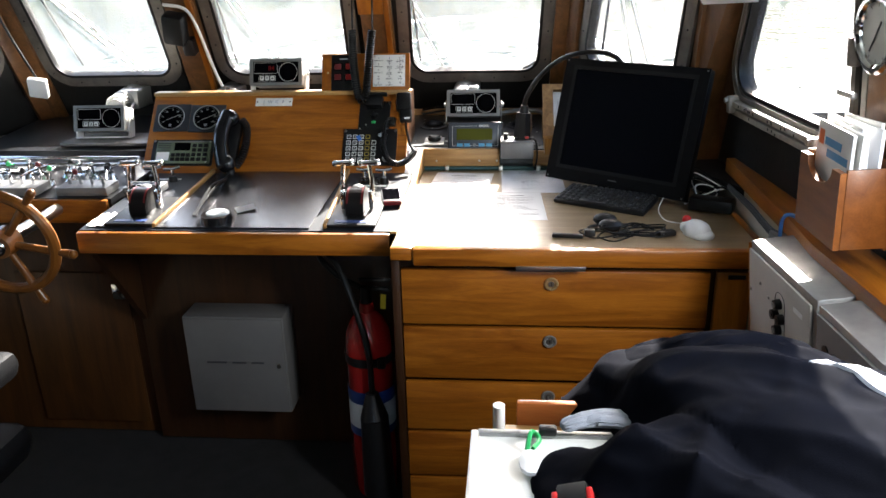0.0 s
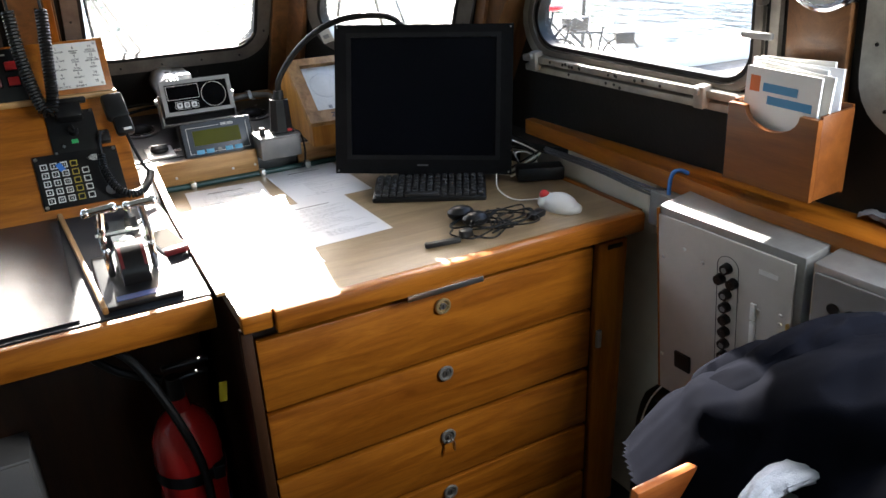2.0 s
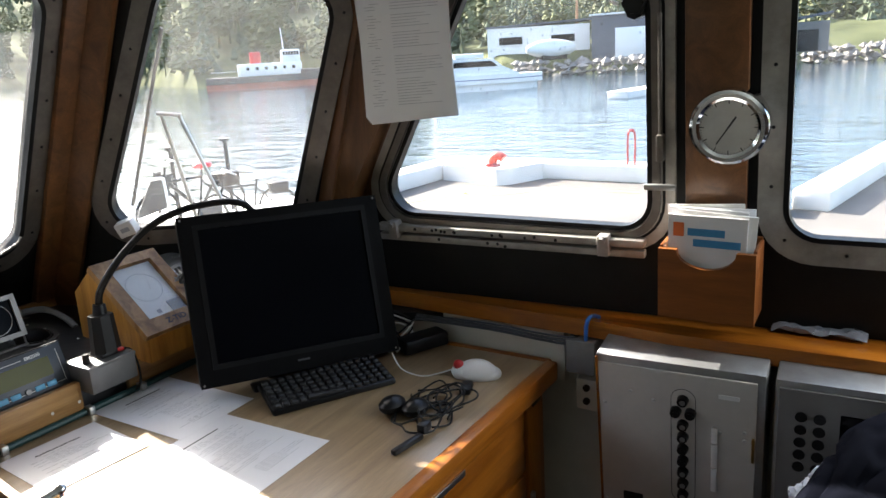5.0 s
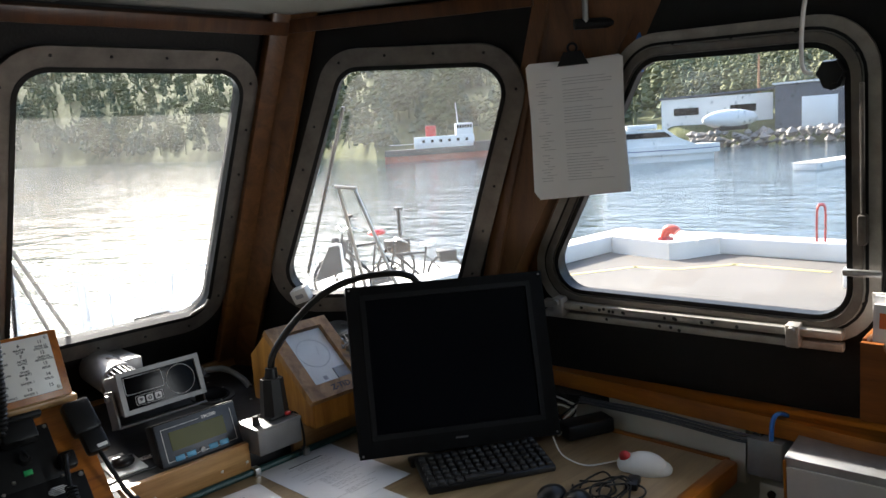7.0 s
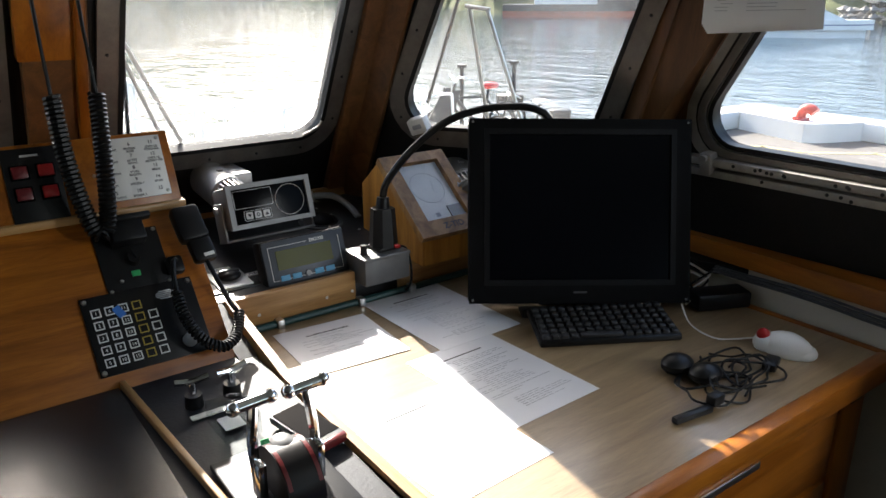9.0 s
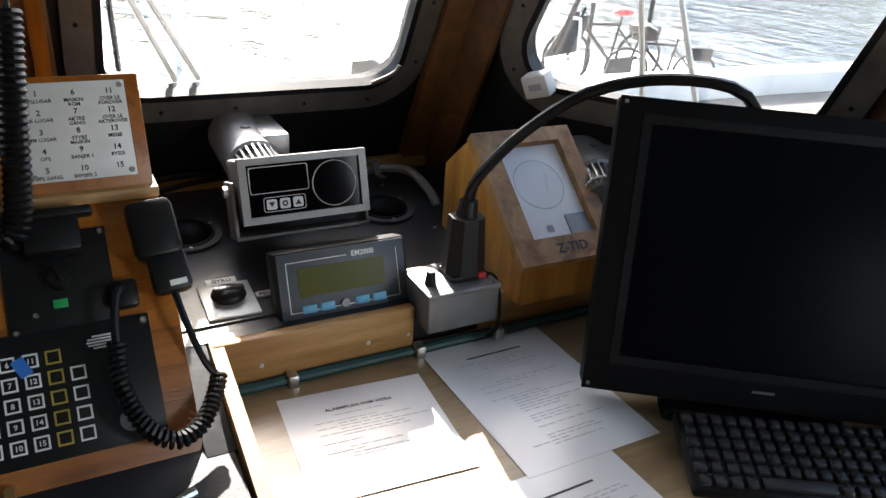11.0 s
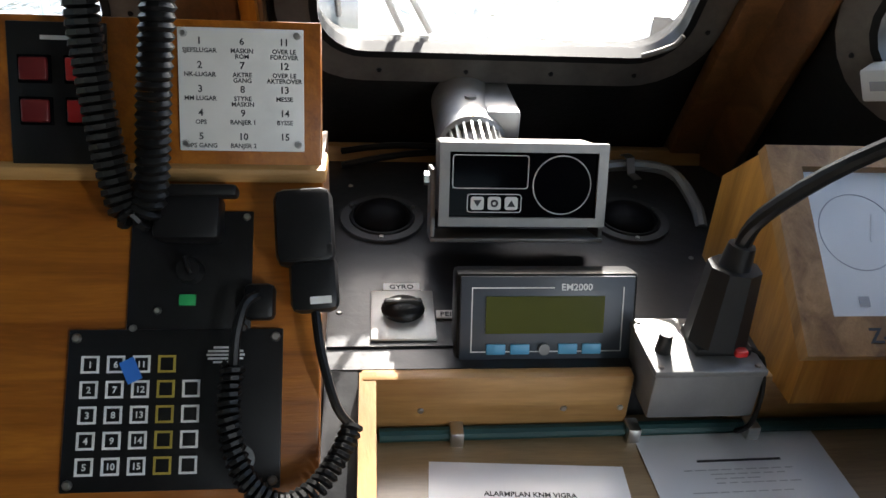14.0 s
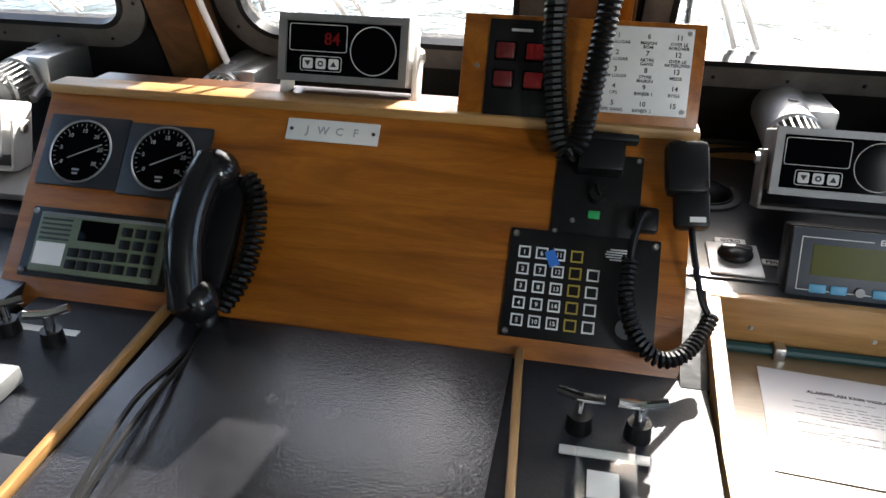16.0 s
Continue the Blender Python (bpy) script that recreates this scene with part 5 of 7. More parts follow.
letters([q for q in small if q[0]], 0.0062, ink, lp, pose(0, 0, 0.0036), "lettering")
each("screw", [(0.035, 0.06), (0.145, 0.06), (0.035, -0.047), (0.145, -0.047)], 0.004, 0.0035, steel, ub)
each("board_screw", [(-0.145, 0.0), (0.018, 0.0)], 0.004, 0, steel, ub)

# telephone box on the post, with its cords
tp = thing("post_telephone", pose(-0.405, 2.575, 1.62), "dark telephone box on the window post with two hanging cords", "telephone")
part("back_board", Mesh().box((0.0, 0.02, -0.03), (0.12, 0.03, 0.2), pose(0, 0, 0, 24, 0, 0), 0.004), teak_z, tp)
part("case", Mesh().box((0.005, -0.04, 0.14), (0.115, 0.07, 0.14), pose(0, 0, 0, 24, 0, 0), 0.008), satin_black, tp)
part("straight_lead", Mesh().tube([(-0.045, -0.1, 0.09), (-0.045, -0.12, -0.05), (-0.045, -0.15, -0.17)], 0.0035, 6), rubber, tp)
part("second_lead", Mesh().tube([(0.03, -0.1, 0.09), (0.03, -0.12, -0.05), (0.03, -0.15, -0.17)], 0.0035, 6), rubber, tp)
part("coiled_cord", coil([(-0.045, -0.15, -0.16), (-0.043, -0.17, -0.26), (-0.03, -0.20, -0.36), (-0.016, -0.215, -0.402), (0.004, -0.21, -0.385), (0.017, -0.19, -0.28), (0.03, -0.15, -0.16)], 0.0125, 0.0042, 62), rubber, tp)

# ---- levers and small gear on the console ----


drum_black = mat("drum_black", (0.007, 0.006, 0.006), 0.3, 0, spec=0.3)


def engine_lever(x, y, z):
    t = thing("engine_lever", pose(x, y, z, 2.8, 0, 0), "twin chrome engine control levers on a black drum", "lever", "engine levers")
    part("base_plate", Mesh().box((0, -0.01, 0.006), (0.15, 0.25, 0.012), None, 0.004), black_plastic, t)
    drum = Mesh().cyl((-0.027, 0, 0.022), (0.027, 0, 0.022), 0.06, None, 36)
    part("drum", drum, drum_black, t)
    for s in (-1, 1):
        band = Mesh()
        for k in range(14):
            a0, a1 = radians(70 + k * 6), radians(70 + (k + 1) * 6)
            band.add([(s * w, r * math.cos(a), 0.022 + r * math.sin(a)) for a in (a0, a1) for w, r in ((0.0195, 0.0609), (0.0255, 0.0609))], [(0, 1, 3, 2)])
        part("scale_band", band, dull_red, t, "red scale band")
        lever = part("lever", Mesh().tube([(s * 0.044, 0.0, 0.03), (s * 0.046, 0.012, 0.09), (s * 0.04, 0.018, 0.15)], 0.0075, 10).box((s * 0.044, 0.0, 0.045), (0.014, 0.03, 0.06), None, 0.005), chrome, t)
        part("handle", Mesh().cyl((s * 0.04 - 0.026, 0.02, 0.153), (s * 0.04 + 0.026, 0.018, 0.157), 0.0085, None, 16).ball((s * 0.04 + 0.026, 0.018, 0.157), (0.0105, 0.0105, 0.0105), 12).ball((s * 0.04 - 0.026, 0.02, 0.153), (0.0105, 0.0105, 0.0105), 12), chrome, lever)
    part("green_lamp", Mesh().cyl((-0.012, 0.046, 0.055), (-0.012, 0.053, 0.066), 0.008, 0.006, 12), green_plastic, t)
    part("blue_label", Mesh().box((0, -0.11, 0.0125), (0.1, 0.02, 0.002)), blue_label, t)
    part("end_cap", Mesh().ball((0, 0.018, 0.078), (0.017, 0.02, 0.008), 14), grey_case, t)
    return t


engine_lever(-0.335, 1.79, 0.958)
engine_lever(-1.02, 1.79, 0.958)


def pull_knob(x, y, z, turn):
    t = thing("pull_knob", pose(x, y, z, 3, 0, turn), "chrome pull handle on a black foot", "knob", "pull knobs")
    part("foot", Mesh().cyl((0, 0, 0), (0, 0, 0.022), 0.016, 0.014, 20), black_plastic, t)
    part("stem", Mesh().cyl((0, 0, 0.02), (0, 0, 0.045), 0.007, None, 12), chrome, t)
    part("grip", Mesh().tube([(-0.028, 0, 0.05), (0, 0, 0.047), (0.028, 0, 0.052)], 0.006, 10), chrome, t)


for x, y, a in ((-0.367, 2.088, -12), (-0.300, 2.088, 8), (-1.145, 2.12, 25), (-1.07, 2.11, 30)):
    pull_knob(x, y, 0.971, a)
for x, y in ((-0.337, 2.047), (-1.10, 2.135)):
    single("label_strip", Mesh().box((x, y, 0.972), (0.1, 0.014, 0.003), None, 0.001), white_plastic, "pale engraved label strip on the console", "label", "label strips")
cb = thing("clear_box", pose(-0.338, 1.985, 0.969), "small clear plastic box with a paper label", "box")
part("box", Mesh().box((0, 0, 0.02), (0.062, 0.085, 0.04), None, 0.003), clear, cb)
part("label", Mesh().box((0, 0.012, 0.0045), (0.034, 0.04, 0.002)), paper, cb)
ph = thing("small_phone", pose(-0.248, 1.905, 0.968, 3, 0, 12), "grey mobile phone with a dark red edge on the console", "phone")
part("body", Mesh().box((0, 0, 0.008), (0.062, 0.122, 0.014), None, 0.005), grey_case, ph)
part("edge", Mesh().box((0, -0.058, 0.008), (0.056, 0.01, 0.0155), None, 0.003), dull_red, ph, "dark red edge")
part("face", Mesh().box((0, 0.006, 0.0155), (0.054, 0.1, 0.001)), screen_glass, ph)
sp = thing("switch_panel", pose(-1.115, 1.99, 0.969, 3, 0, 0), "grey switch panel with a row of black toggles", "switch panel")
part("plate", Mesh().box((0, 0, 0.012), (0.13, 0.075, 0.024), None, 0.003), grey_case, sp)
part("dark_window", Mesh().box((-0.01, 0.015, 0.0245), (0.085, 0.025, 0.002)), screen_glass, sp)
for k in range(6):
    part("toggle", Mesh().cyl((-0.048 + 0.018 * k, -0.02, 0.024), (-0.048 + 0.018 * k, -0.02, 0.031), 0.007, None, 12), black_plastic, sp)
letters([("C", 0.05, -0.005)], 0.022, ink, sp, pose(0, 0, 0.0246))
cap = thing("black_cap", pose(-0.755, 1.70, 0.958, 3, 0, 20), "black round cap lying on the flap board", "cap")
part("crown", Mesh().cyl((0, 0, 0), (0, 0, 0.024), 0.05, 0.046, 32), gloss, cap)
part("top", Mesh().ball((0.004, 0.006, 0.024), (0.036, 0.036, 0.007), 20), mat("pale_cap_top", (0.3, 0.32, 0.33), 0.3), cap)
single("folded_note", Mesh().prism([(-0.03, 0), (0.03, 0.006), (0.03, 0.008), (-0.03, 0.002)], -0.025, 0.025, "y", pose(-0.70, 1.80, 0.964, 3, 0, 30)), grey_case, "small grey card beside the cap", "card")

# helm levers
rng = random.Random(11)
for k in range(20):
    x, y = -1.9 + 0.068 * (k % 10) + 0.02 * rng.random(), 2.0 + 0.09 * (k // 10) + 0.04 * rng.random()
    t = thing("helm_lever", pose(x, y, 0.98, rng.uniform(-18, 18), rng.uniform(-20, 20), rng.uniform(0, 90)), "small chrome helm lever with a round knob", "lever", "helm levers")
    part("socket", Mesh().cyl((0, 0, 0), (0, 0, 0.02), 0.02, 0.014, 16), chrome, t)
    part("stick", Mesh().cyl((0, 0, 0.02), (0, 0, 0.058), 0.005, None, 10), chrome, t)
    part("knob", Mesh().ball((0, 0, 0.06), (0.0095, 0.0095, 0.011), 12), (chrome, dull_red, black_plastic, chrome, chrome, black_plastic, green_plastic)[k % 7], t)
    if k % 2:
        part("crossbar", Mesh().cyl((-0.032, 0, 0.044), (0.032, 0, 0.047), 0.0045, None, 8), chrome, t)
for k, x in enumerate((-1.80, -1.70, -1.60, -1.47, -1.38)):
    t = thing("helm_gauge", pose(x, 2.19, 0.99, 8, 0, 0), "round white-faced gauge with a chrome rim in the helm top", "gauge", "helm gauges")
    part("rim", Mesh().ring((0, 0, 0.008), 0.036, 0.006, 28, 8), chrome, t)
    part("face", Mesh().cyl((0, 0, 0), (0, 0, 0.006), 0.034, None, 24), white_plastic if k != 2 else satin_black, t)
for x in (-1.88, -1.55, -1.30):
    t = thing("control_block", pose(x, 1.95, 0.977, 3, 0, 0), "pale control block with switches on the helm top", "control box", "control blocks")
    part("block", Mesh().box((0, 0, 0.015), (0.18, 0.09, 0.03), None, 0.004), grey_case, t)
    for j in range(4):
        part("switch", Mesh().cyl((-0.06 + 0.04 * j, 0, 0.03), (-0.056 + 0.04 * j, -0.01, 0.055), 0.006, 0.004, 8), chrome, t)

hr = thing("helm_rods", pose(0, 0, 0), "two polished chrome rods across the helm top", "rods")
for y, z in ((2.13, 1.03), (2.17, 1.045)):
    part("rod", Mesh().cyl((-1.78, y, z), (-1.21, y - 0.01, z), 0.007, None, 12), chrome, hr)
for x in (-1.74, -1.25):
    part("rod_post", Mesh().box((x, 2.15, 1.01), (0.014, 0.06, 0.06), None, 0.003), chrome, hr)
note, N = Mesh(), 12
note.add([(-1.155 + 0.075 * i / N, 1.655 + 0.12 * j / N, 0.9525 + 0.0045 * (j / N) + 0.011 * abs(noise.noise(Vector((i * 0.4, j * 0.33, 7.0)))) + 0.001) for i in range(N) for j in range(N)], [(i * N + j, i * N + j + 1, (i + 1) * N + j + 1, (i + 1) * N + j) for i in range(N - 1) for j in range(N - 1)])
single("crumpled_paper", note, paper, "crumpled pale paper beside the engine lever", "paper")

helm_wood = wood("dark_varnish", (0.1, 0.033, 0.005), (0.26, 0.09, 0.014), "z", 0.3, 0.3)
wh = thing("ships_helm", pose(-1.375, 1.58, 0.925, 8, 0, 0), "turned teak ship's wheel with spokes and handles", "wheel")
part("rim", Mesh().ring((0, 0, 0), 0.158, 0.017, 56, 10, None, "y"), helm_wood, wh)
part("hub", Mesh().cyl((0, 0.03, 0), (0, -0.03, 0), 0.045, 0.038, 28), helm_wood, wh)
part("hub_cap", Mesh().ball((0, -0.032, 0), (0.028, 0.014, 0.028), 18), chrome, wh)
for k in range(6):
    a = radians(50 + 60 * k)
    c, s = math.cos(a), math.sin(a)
    sp2 = part("spoke", Mesh().cyl((0.04 * c, 0, 0.04 * s), (0.155 * c, 0, 0.155 * s), 0.011, 0.013, 12), helm_wood, wh)
    part("grip", Mesh().cyl((0.168 * c, 0, 0.168 * s), (0.205 * c, 0, 0.205 * s), 0.010, 0.014, 12).ball((0.212 * c, 0, 0.212 * s), (0.014, 0.014, 0.014), 12), helm_wood, sp2)
part("shaft", Mesh().cyl((0, 0.03, 0), (0, 0.43, -0.04), 0.02, None, 16), steel, wh)

ch = thing("helm_chair", pose(-1.42, 0.98, 0), "black leather helm chair with padded armrests", "chair")
part("seat", Mesh().box((0, 0, 0.5), (0.56, 0.5, 0.11), None, 0.045), leather, ch)
part("backrest", Mesh().box((0, -0.26, 0.82), (0.5, 0.11, 0.55), None, 0.05), leather, ch)
for s in (-1, 1):
    a = part("armrest", Mesh().box((s * 0.29, 0.0, 0.765), (0.1, 0.36, 0.075), None, 0.03), leather, ch)
    part("arm_post", Mesh().cyl((s * 0.29, -0.08, 0.5), (s * 0.29, -0.08, 0.74), 0.018, None, 12), steel, a)
part("pedestal", Mesh().cyl((0, 0, 0.03), (0, 0, 0.45), 0.05, None, 24).cyl((0, 0, 0), (0, 0, 0.03), 0.2, 0.18, 32), steel, ch)

# ---- under the console ----
# white cabinet given a dark grey that includes the shade under the console
wb = thing("wall_cabinet", pose(-0.805, 1.89, 0.2), "metal cabinet fixed to the console front, painted grey for its shade", "cabinet")
part("body", Mesh().box((0, 0, 0.185), (0.355, 0.12, 0.37), None, 0.005), grey_paint, wb)
part("door", Mesh().box((0, -0.063, 0.185), (0.345, 0.008, 0.36), None, 0.003), grey_paint, wb)
for x, w in ((-0.07, 0.07), (0.01, 0.05), (0.075, 0.045)):
    part("name_bar", Mesh().box((x, -0.0675, 0.20), (w, 0.001, 0.006)), ink, wb, smooth=False)
part("lock", Mesh().cyl((0.15, -0.066, 0.19), (0.15, -0.07, 0.19), 0.008), steel, wb)

ex = thing("fire_extinguisher", pose(-0.312, 1.71, 0), "red fire extinguisher with a black hose and horn", "extinguisher")
prof = [(0.0, 0.0), (0.07, 0.0), (0.076, 0.02), (0.076, 0.55), (0.07, 0.60), (0.05, 0.64), (0.026, 0.66), (0.022, 0.69), (0.0, 0.69)]
seg, vs, fs = 36, [], []
for r, z in prof:
    vs += [(r * math.cos(6.28318 * k / seg), r * math.sin(6.28318 * k / seg), z) for k in range(seg)]
for i in range(len(prof) - 1):
    fs += [(i * seg + k, i * seg + (k + 1) % seg, (i + 1) * seg + (k + 1) % seg, (i + 1) * seg + k) for k in range(seg)]
part("cylinder", Mesh().add(vs, fs), red_paint, ex)
part("label", Mesh().cyl((0, 0, 0.24), (0, 0, 0.40), 0.0768, None, 36, None, False), white_plastic, ex)
for z0, z1 in ((0.36, 0.405), (0.24, 0.27)):
    part("label_band", Mesh().cyl((0, 0, z0), (0, 0, z1), 0.0772, None, 36, None, False), blue_label, ex)
part("strap", Mesh().cyl((0, 0, 0.495), (0, 0, 0.525), 0.078, None, 36, None, False).box((0.05, -0.065, 0.51), (0.025, 0.02, 0.035), None, 0.003), rubber, ex)
part("valve", Mesh().cyl((0, 0, 0.68), (0, 0, 0.74), 0.02, 0.016, 16).box((0.03, 0, 0.735), (0.09, 0.02, 0.012), None, 0.004).box((0.03, 0, 0.765), (0.1, 0.018, 0.01), None, 0.004), black_plastic, ex)
part("tag", Mesh().box((0.0, -0.03, 0.77), (0.016, 0.003, 0.05), pose(0, 0, 0, 8, 6, 0)), yellow_line, ex)
part("hose", Mesh().tube([(-0.02, 0.02, 0.73), (-0.10, 0.05, 0.76), (-0.148, 0.045, 0.82), (-0.13, 0.0, 0.865), (-0.07, -0.04, 0.82), (-0.02, -0.075, 0.70), (0.015, -0.09, 0.56), (0.02, -0.095, 0.42)], 0.0095, 10), rubber, ex)
part("horn", Mesh().cyl((0.02, -0.098, 0.42), (0.025, -0.105, 0.34), 0.02, 0.044, 24).cyl((0.025, -0.105, 0.34), (0.03, -0.11, 0.06), 0.044, 0.052, 24), satin_black, ex)

# ---- radio cabinets on the side wall ----
RM = frame_of((0.752, 1.160, 0.790), (0.023, -0.356, 0), (-0.059, 0, 0.497))
rd = thing("radio_cabinet", RM, "grey radio cabinet with a column of black knobs", "radio")
part("case", Mesh().box((0, 0, -0.066), (0.357, 0.5, 0.13), None, 0.004), alu, rd)
fpn = part("front_door", Mesh().box((-0.005, -0.005, 0.003), (0.335, 0.475, 0.006), None, 0.002), radio_face, rd)
outline = [(-0.012, -0.105), (0.041, -0.105), (0.041, 0.195), (-0.012, 0.195)]
part("knob_outline", Mesh().sheet(rounded(outline, 0.0262, 8), [rounded(grown(outline, -0.0012), 0.025, 8)], 0.001, Matrix.Translation((0, 0, 0.006))), ink, fpn)
for u, v in [(0.014, 0.168), (-0.001, 0.138), (0.03, 0.138), (0.014, 0.106), (0.014, 0.075), (0.014, 0.044), (0.014, 0.013), (0.014, -0.018), (0.014, -0.049), (0.014, -0.08)]:
    k = part("knob", Mesh().cyl((u, v, 0.006), (u, v, 0.02), 0.0125, 0.011, 20), black_plastic, fpn)
    part("cap", Mesh().cyl((u + 0.001, v, 0.02), (u + 0.001, v, 0.0215), 0.006, None, 12), (grey_case if v not in (0.138, 0.044, 0.013) else black_plastic), k)
for v0, v1 in ((0.072, 0.112), (0.008, 0.068), (-0.055, 0.004)):
    part("white_strip", Mesh().box((0.08, (v0 + v1) / 2, 0.008), (0.013, v1 - v0, 0.006), None, 0.002), white_plastic, fpn)
part("label_plate", Mesh().box((0.108, 0.19, 0.0065), (0.042, 0.01, 0.002)), white_plastic, fpn)
part("connector", Mesh().box((-0.1, -0.13, 0.008), (0.045, 0.045, 0.008), None, 0.002), satin_black, fpn)
part("connector", Mesh().box((0.072, -0.142, 0.008), (0.05, 0.05, 0.008), None, 0.002), satin_black, fpn)
part("round_socket", Mesh().cyl((0.006, -0.13, 0.006), (0.006, -0.13, 0.018), 0.014, 0.012, 16), satin_black, fpn)
each("screw", [(-0.16, 0.13), (-0.1, 0.17), (-0.05, 0.155), (0.14, 0.11), (0.14, 0.09), (0.09, 0.1), (0.135, -0.17), (0.135, -0.2), (-0.165, -0.14)], 0.005, 0.006, steel, fpn)
part("handle", Mesh().box((0.158, 0.07, 0.008), (0.006, 0.06, 0.008), None, 0.002), brass, fpn)
part("edge_strip", Mesh().box((-0.176, 0, 0.002), (0.006, 0.49, 0.008), None, 0.002), teak_z, rd)

RM2 = frame_of((0.772, 0.765, 0.795), (0.023, -0.356, 0), (-0.059, 0, 0.497))
r2 = thing("receiver_cabinet", RM2, "dark grey receiver cabinet with round holes and a display", "radio")
part("case", Mesh().box((0, 0, -0.066), (0.40, 0.49, 0.13), None, 0.004), alu, r2)
f2 = part("front_panel", Mesh().box((0, -0.005, 0.003), (0.385, 0.47, 0.006), None, 0.002), mat("dark_grey_panel", (0.12, 0.115, 0.11), 0.5, 0.1), r2)
for c in range(2):
    for r in range(5):
        part("hole", Mesh().cyl((-0.15 + 0.034 * c, 0.17 - 0.03 * r, 0.006), (-0.15 + 0.034 * c, 0.17 - 0.03 * r, 0.009), 0.0115, None, 16), satin_black, f2)
part("display", Mesh().box((-0.02, 0.15, 0.007), (0.12, 0.075, 0.004), None, 0.002), screen_glass, f2)
part("keypad", Mesh().box((0.1, 0.1, 0.007), (0.09, 0.12, 0.004), None, 0.002), satin_black, f2)

jb = thing("junction_box", pose(0.822, 1.405, 0.985), "grey junction box on the wall with cables entering", "box")
part("case", Mesh().box((0, 0, 0), (0.07, 0.075, 0.085), None, 0.004), grey_case, jb)
part("gland", Mesh().cyl((0, 0.02, 0.042), (0, 0.02, 0.06), 0.009, None, 10), black_plastic, jb)
ws = thing("wall_socket", pose(0.838, 1.40, 0.875), "worn cream wall socket with two buttons", "socket")
part("case", Mesh().box((0, 0, 0), (0.04, 0.06, 0.085), None, 0.008), cream, ws)
for z in (-0.015, 0.02):
    part("button", Mesh().cyl((-0.018, 0, z), (-0.026, 0, z), 0.009, None, 12), satin_black, ws)
lk = thing("side_locker", pose(0.83, 1.06, 0), "low beige locker under the radio cabinets", "locker")
part("front", Mesh().box((0, 0, 0.22), (0.03, 0.62, 0.44), None, 0.006), cream, lk)
part("top", Mesh().box((0.05, 0, 0.445), (0.12, 0.62, 0.016), None, 0.004), cream, lk)
single("side_hose", Mesh().tube([(0.79, 1.40, 0.05), (0.785, 1.40, 0.35), (0.79, 1.36, 0.50), (0.785, 1.22, 0.475), (0.775, 1.05, 0.47), (0.78, 0.85, 0.40), (0.80, 0.75, 0.3)], 0.022, 12), rubber, "thick black hose over the locker", "hose")
for pts in ([(0.772, 1.33, 0.55), (0.765, 1.37, 0.47), (0.755, 1.38, 0.36), (0.765, 1.32, 0.30), (0.765, 1.29, 0.38)], [(0.772, 1.30, 0.55), (0.765, 1.31, 0.45), (0.757, 1.34, 0.40), (0.76, 1.36, 0.44)]):
    single("loose_wire", Mesh().tube(pts, 0.0022, 6), white_plastic, "thin white wire hanging below the radio cabinet", "wire", "loose wires")
cable_grey = mat("grey_cable_sheath", (0.05, 0.052, 0.058), 0.45)
for r, off in ((0.004, 0.001), (0.003, 0.009), (0.0035, -0.007)):
    pts = [(0.795 + 0.2 * off, 2.01, 1.018 + off), (0.806, 1.85, 1.016 + off * 0.8), (0.802, 1.65, 1.022 + off), (0.799, 1.52, 1.018 + off), (0.797, 1.44, 1.02 + off), (0.81, 1.42, 1.028 - 0.3 * off)]
    single("rail_cable", Mesh().tube(pts, r, 8), cable_grey, "dark cable clipped along under the wooden rail", "cable", "rail cables")
single("blue_cable", Mesh().tube([(0.80, 1.394, 1.0), (0.797, 1.392, 1.06), (0.803, 1.387, 1.083), (0.816, 1.38, 1.086), (0.832, 1.372, 1.078)], 0.005, 8), blue_plastic, "blue cable looped over the rail", "cable")

# clock
ck = thing("ship_clock", frame_of((0.862, 1.092, 1.538), (0.066, -1, 0), (-0.1, 0, 1)), "round chrome ship's clock with a white face", "clock")
part("case", Mesh().cyl((0, 0, -0.005), (0, 0, 0.05), 0.078, 0.072, 44), chrome, ck)
part("bezel", Mesh().ring((0, 0, 0.05), 0.066, 0.012, 48, 10), chrome, ck)
face = part("face", Mesh().cyl((0, 0, 0.048), (0, 0, 0.052), 0.06, None, 40), mat("clock_white", (0.6, 0.6, 0.57), 0.4), ck)
tk = Mesh()
for k in range(60):
    a = 6.28318 * k / 60
    r0 = 0.048 if k % 5 == 0 else 0.053
    e = 0.02 if k % 5 == 0 else 0.008
    tk.add([(r * math.cos(a + d), r * math.sin(a + d), 0.0525) for r, d in ((0.056, -e), (0.056, e), (r0, e), (r0, -e))], [(0, 1, 2, 3)])
part("hour_marks", tk, ink, face, smooth=False)
for ang, L, w in ((57, 0.026, 0.004), (236, 0.042, 0.003)):
    part("clock_arm", Mesh().box((L / 2, 0, 0), (L, w, 0.001), pose(0, 0, 0.0535, 0, 0, ang)), ink, face)

# magazine rack
mg = thing("magazine_rack", frame_of((0.772, 1.113, 1.13), (0.02, -1, 0), (-0.05, 0, 1)), "open wooden rack stuffed with magazines above the rail", "rack")
front = [(-0.098, 0), (0.098, 0), (0.098, 0.155)] + [(0.06 - 0.06 * (1 - math.cos(math.pi * k / 12)), 0.155 - 0.04 * math.sin(math.pi * k / 12)) for k in range(13)] + [(-0.098, 0.155)]
rack_wood = wood("rack_wood", (0.15, 0.04, 0.007), (0.26, 0.082, 0.015), "x", 0.4, 0.2)
part("front_panel", Mesh().sheet(front, [], 0.012), rack_wood, mg)
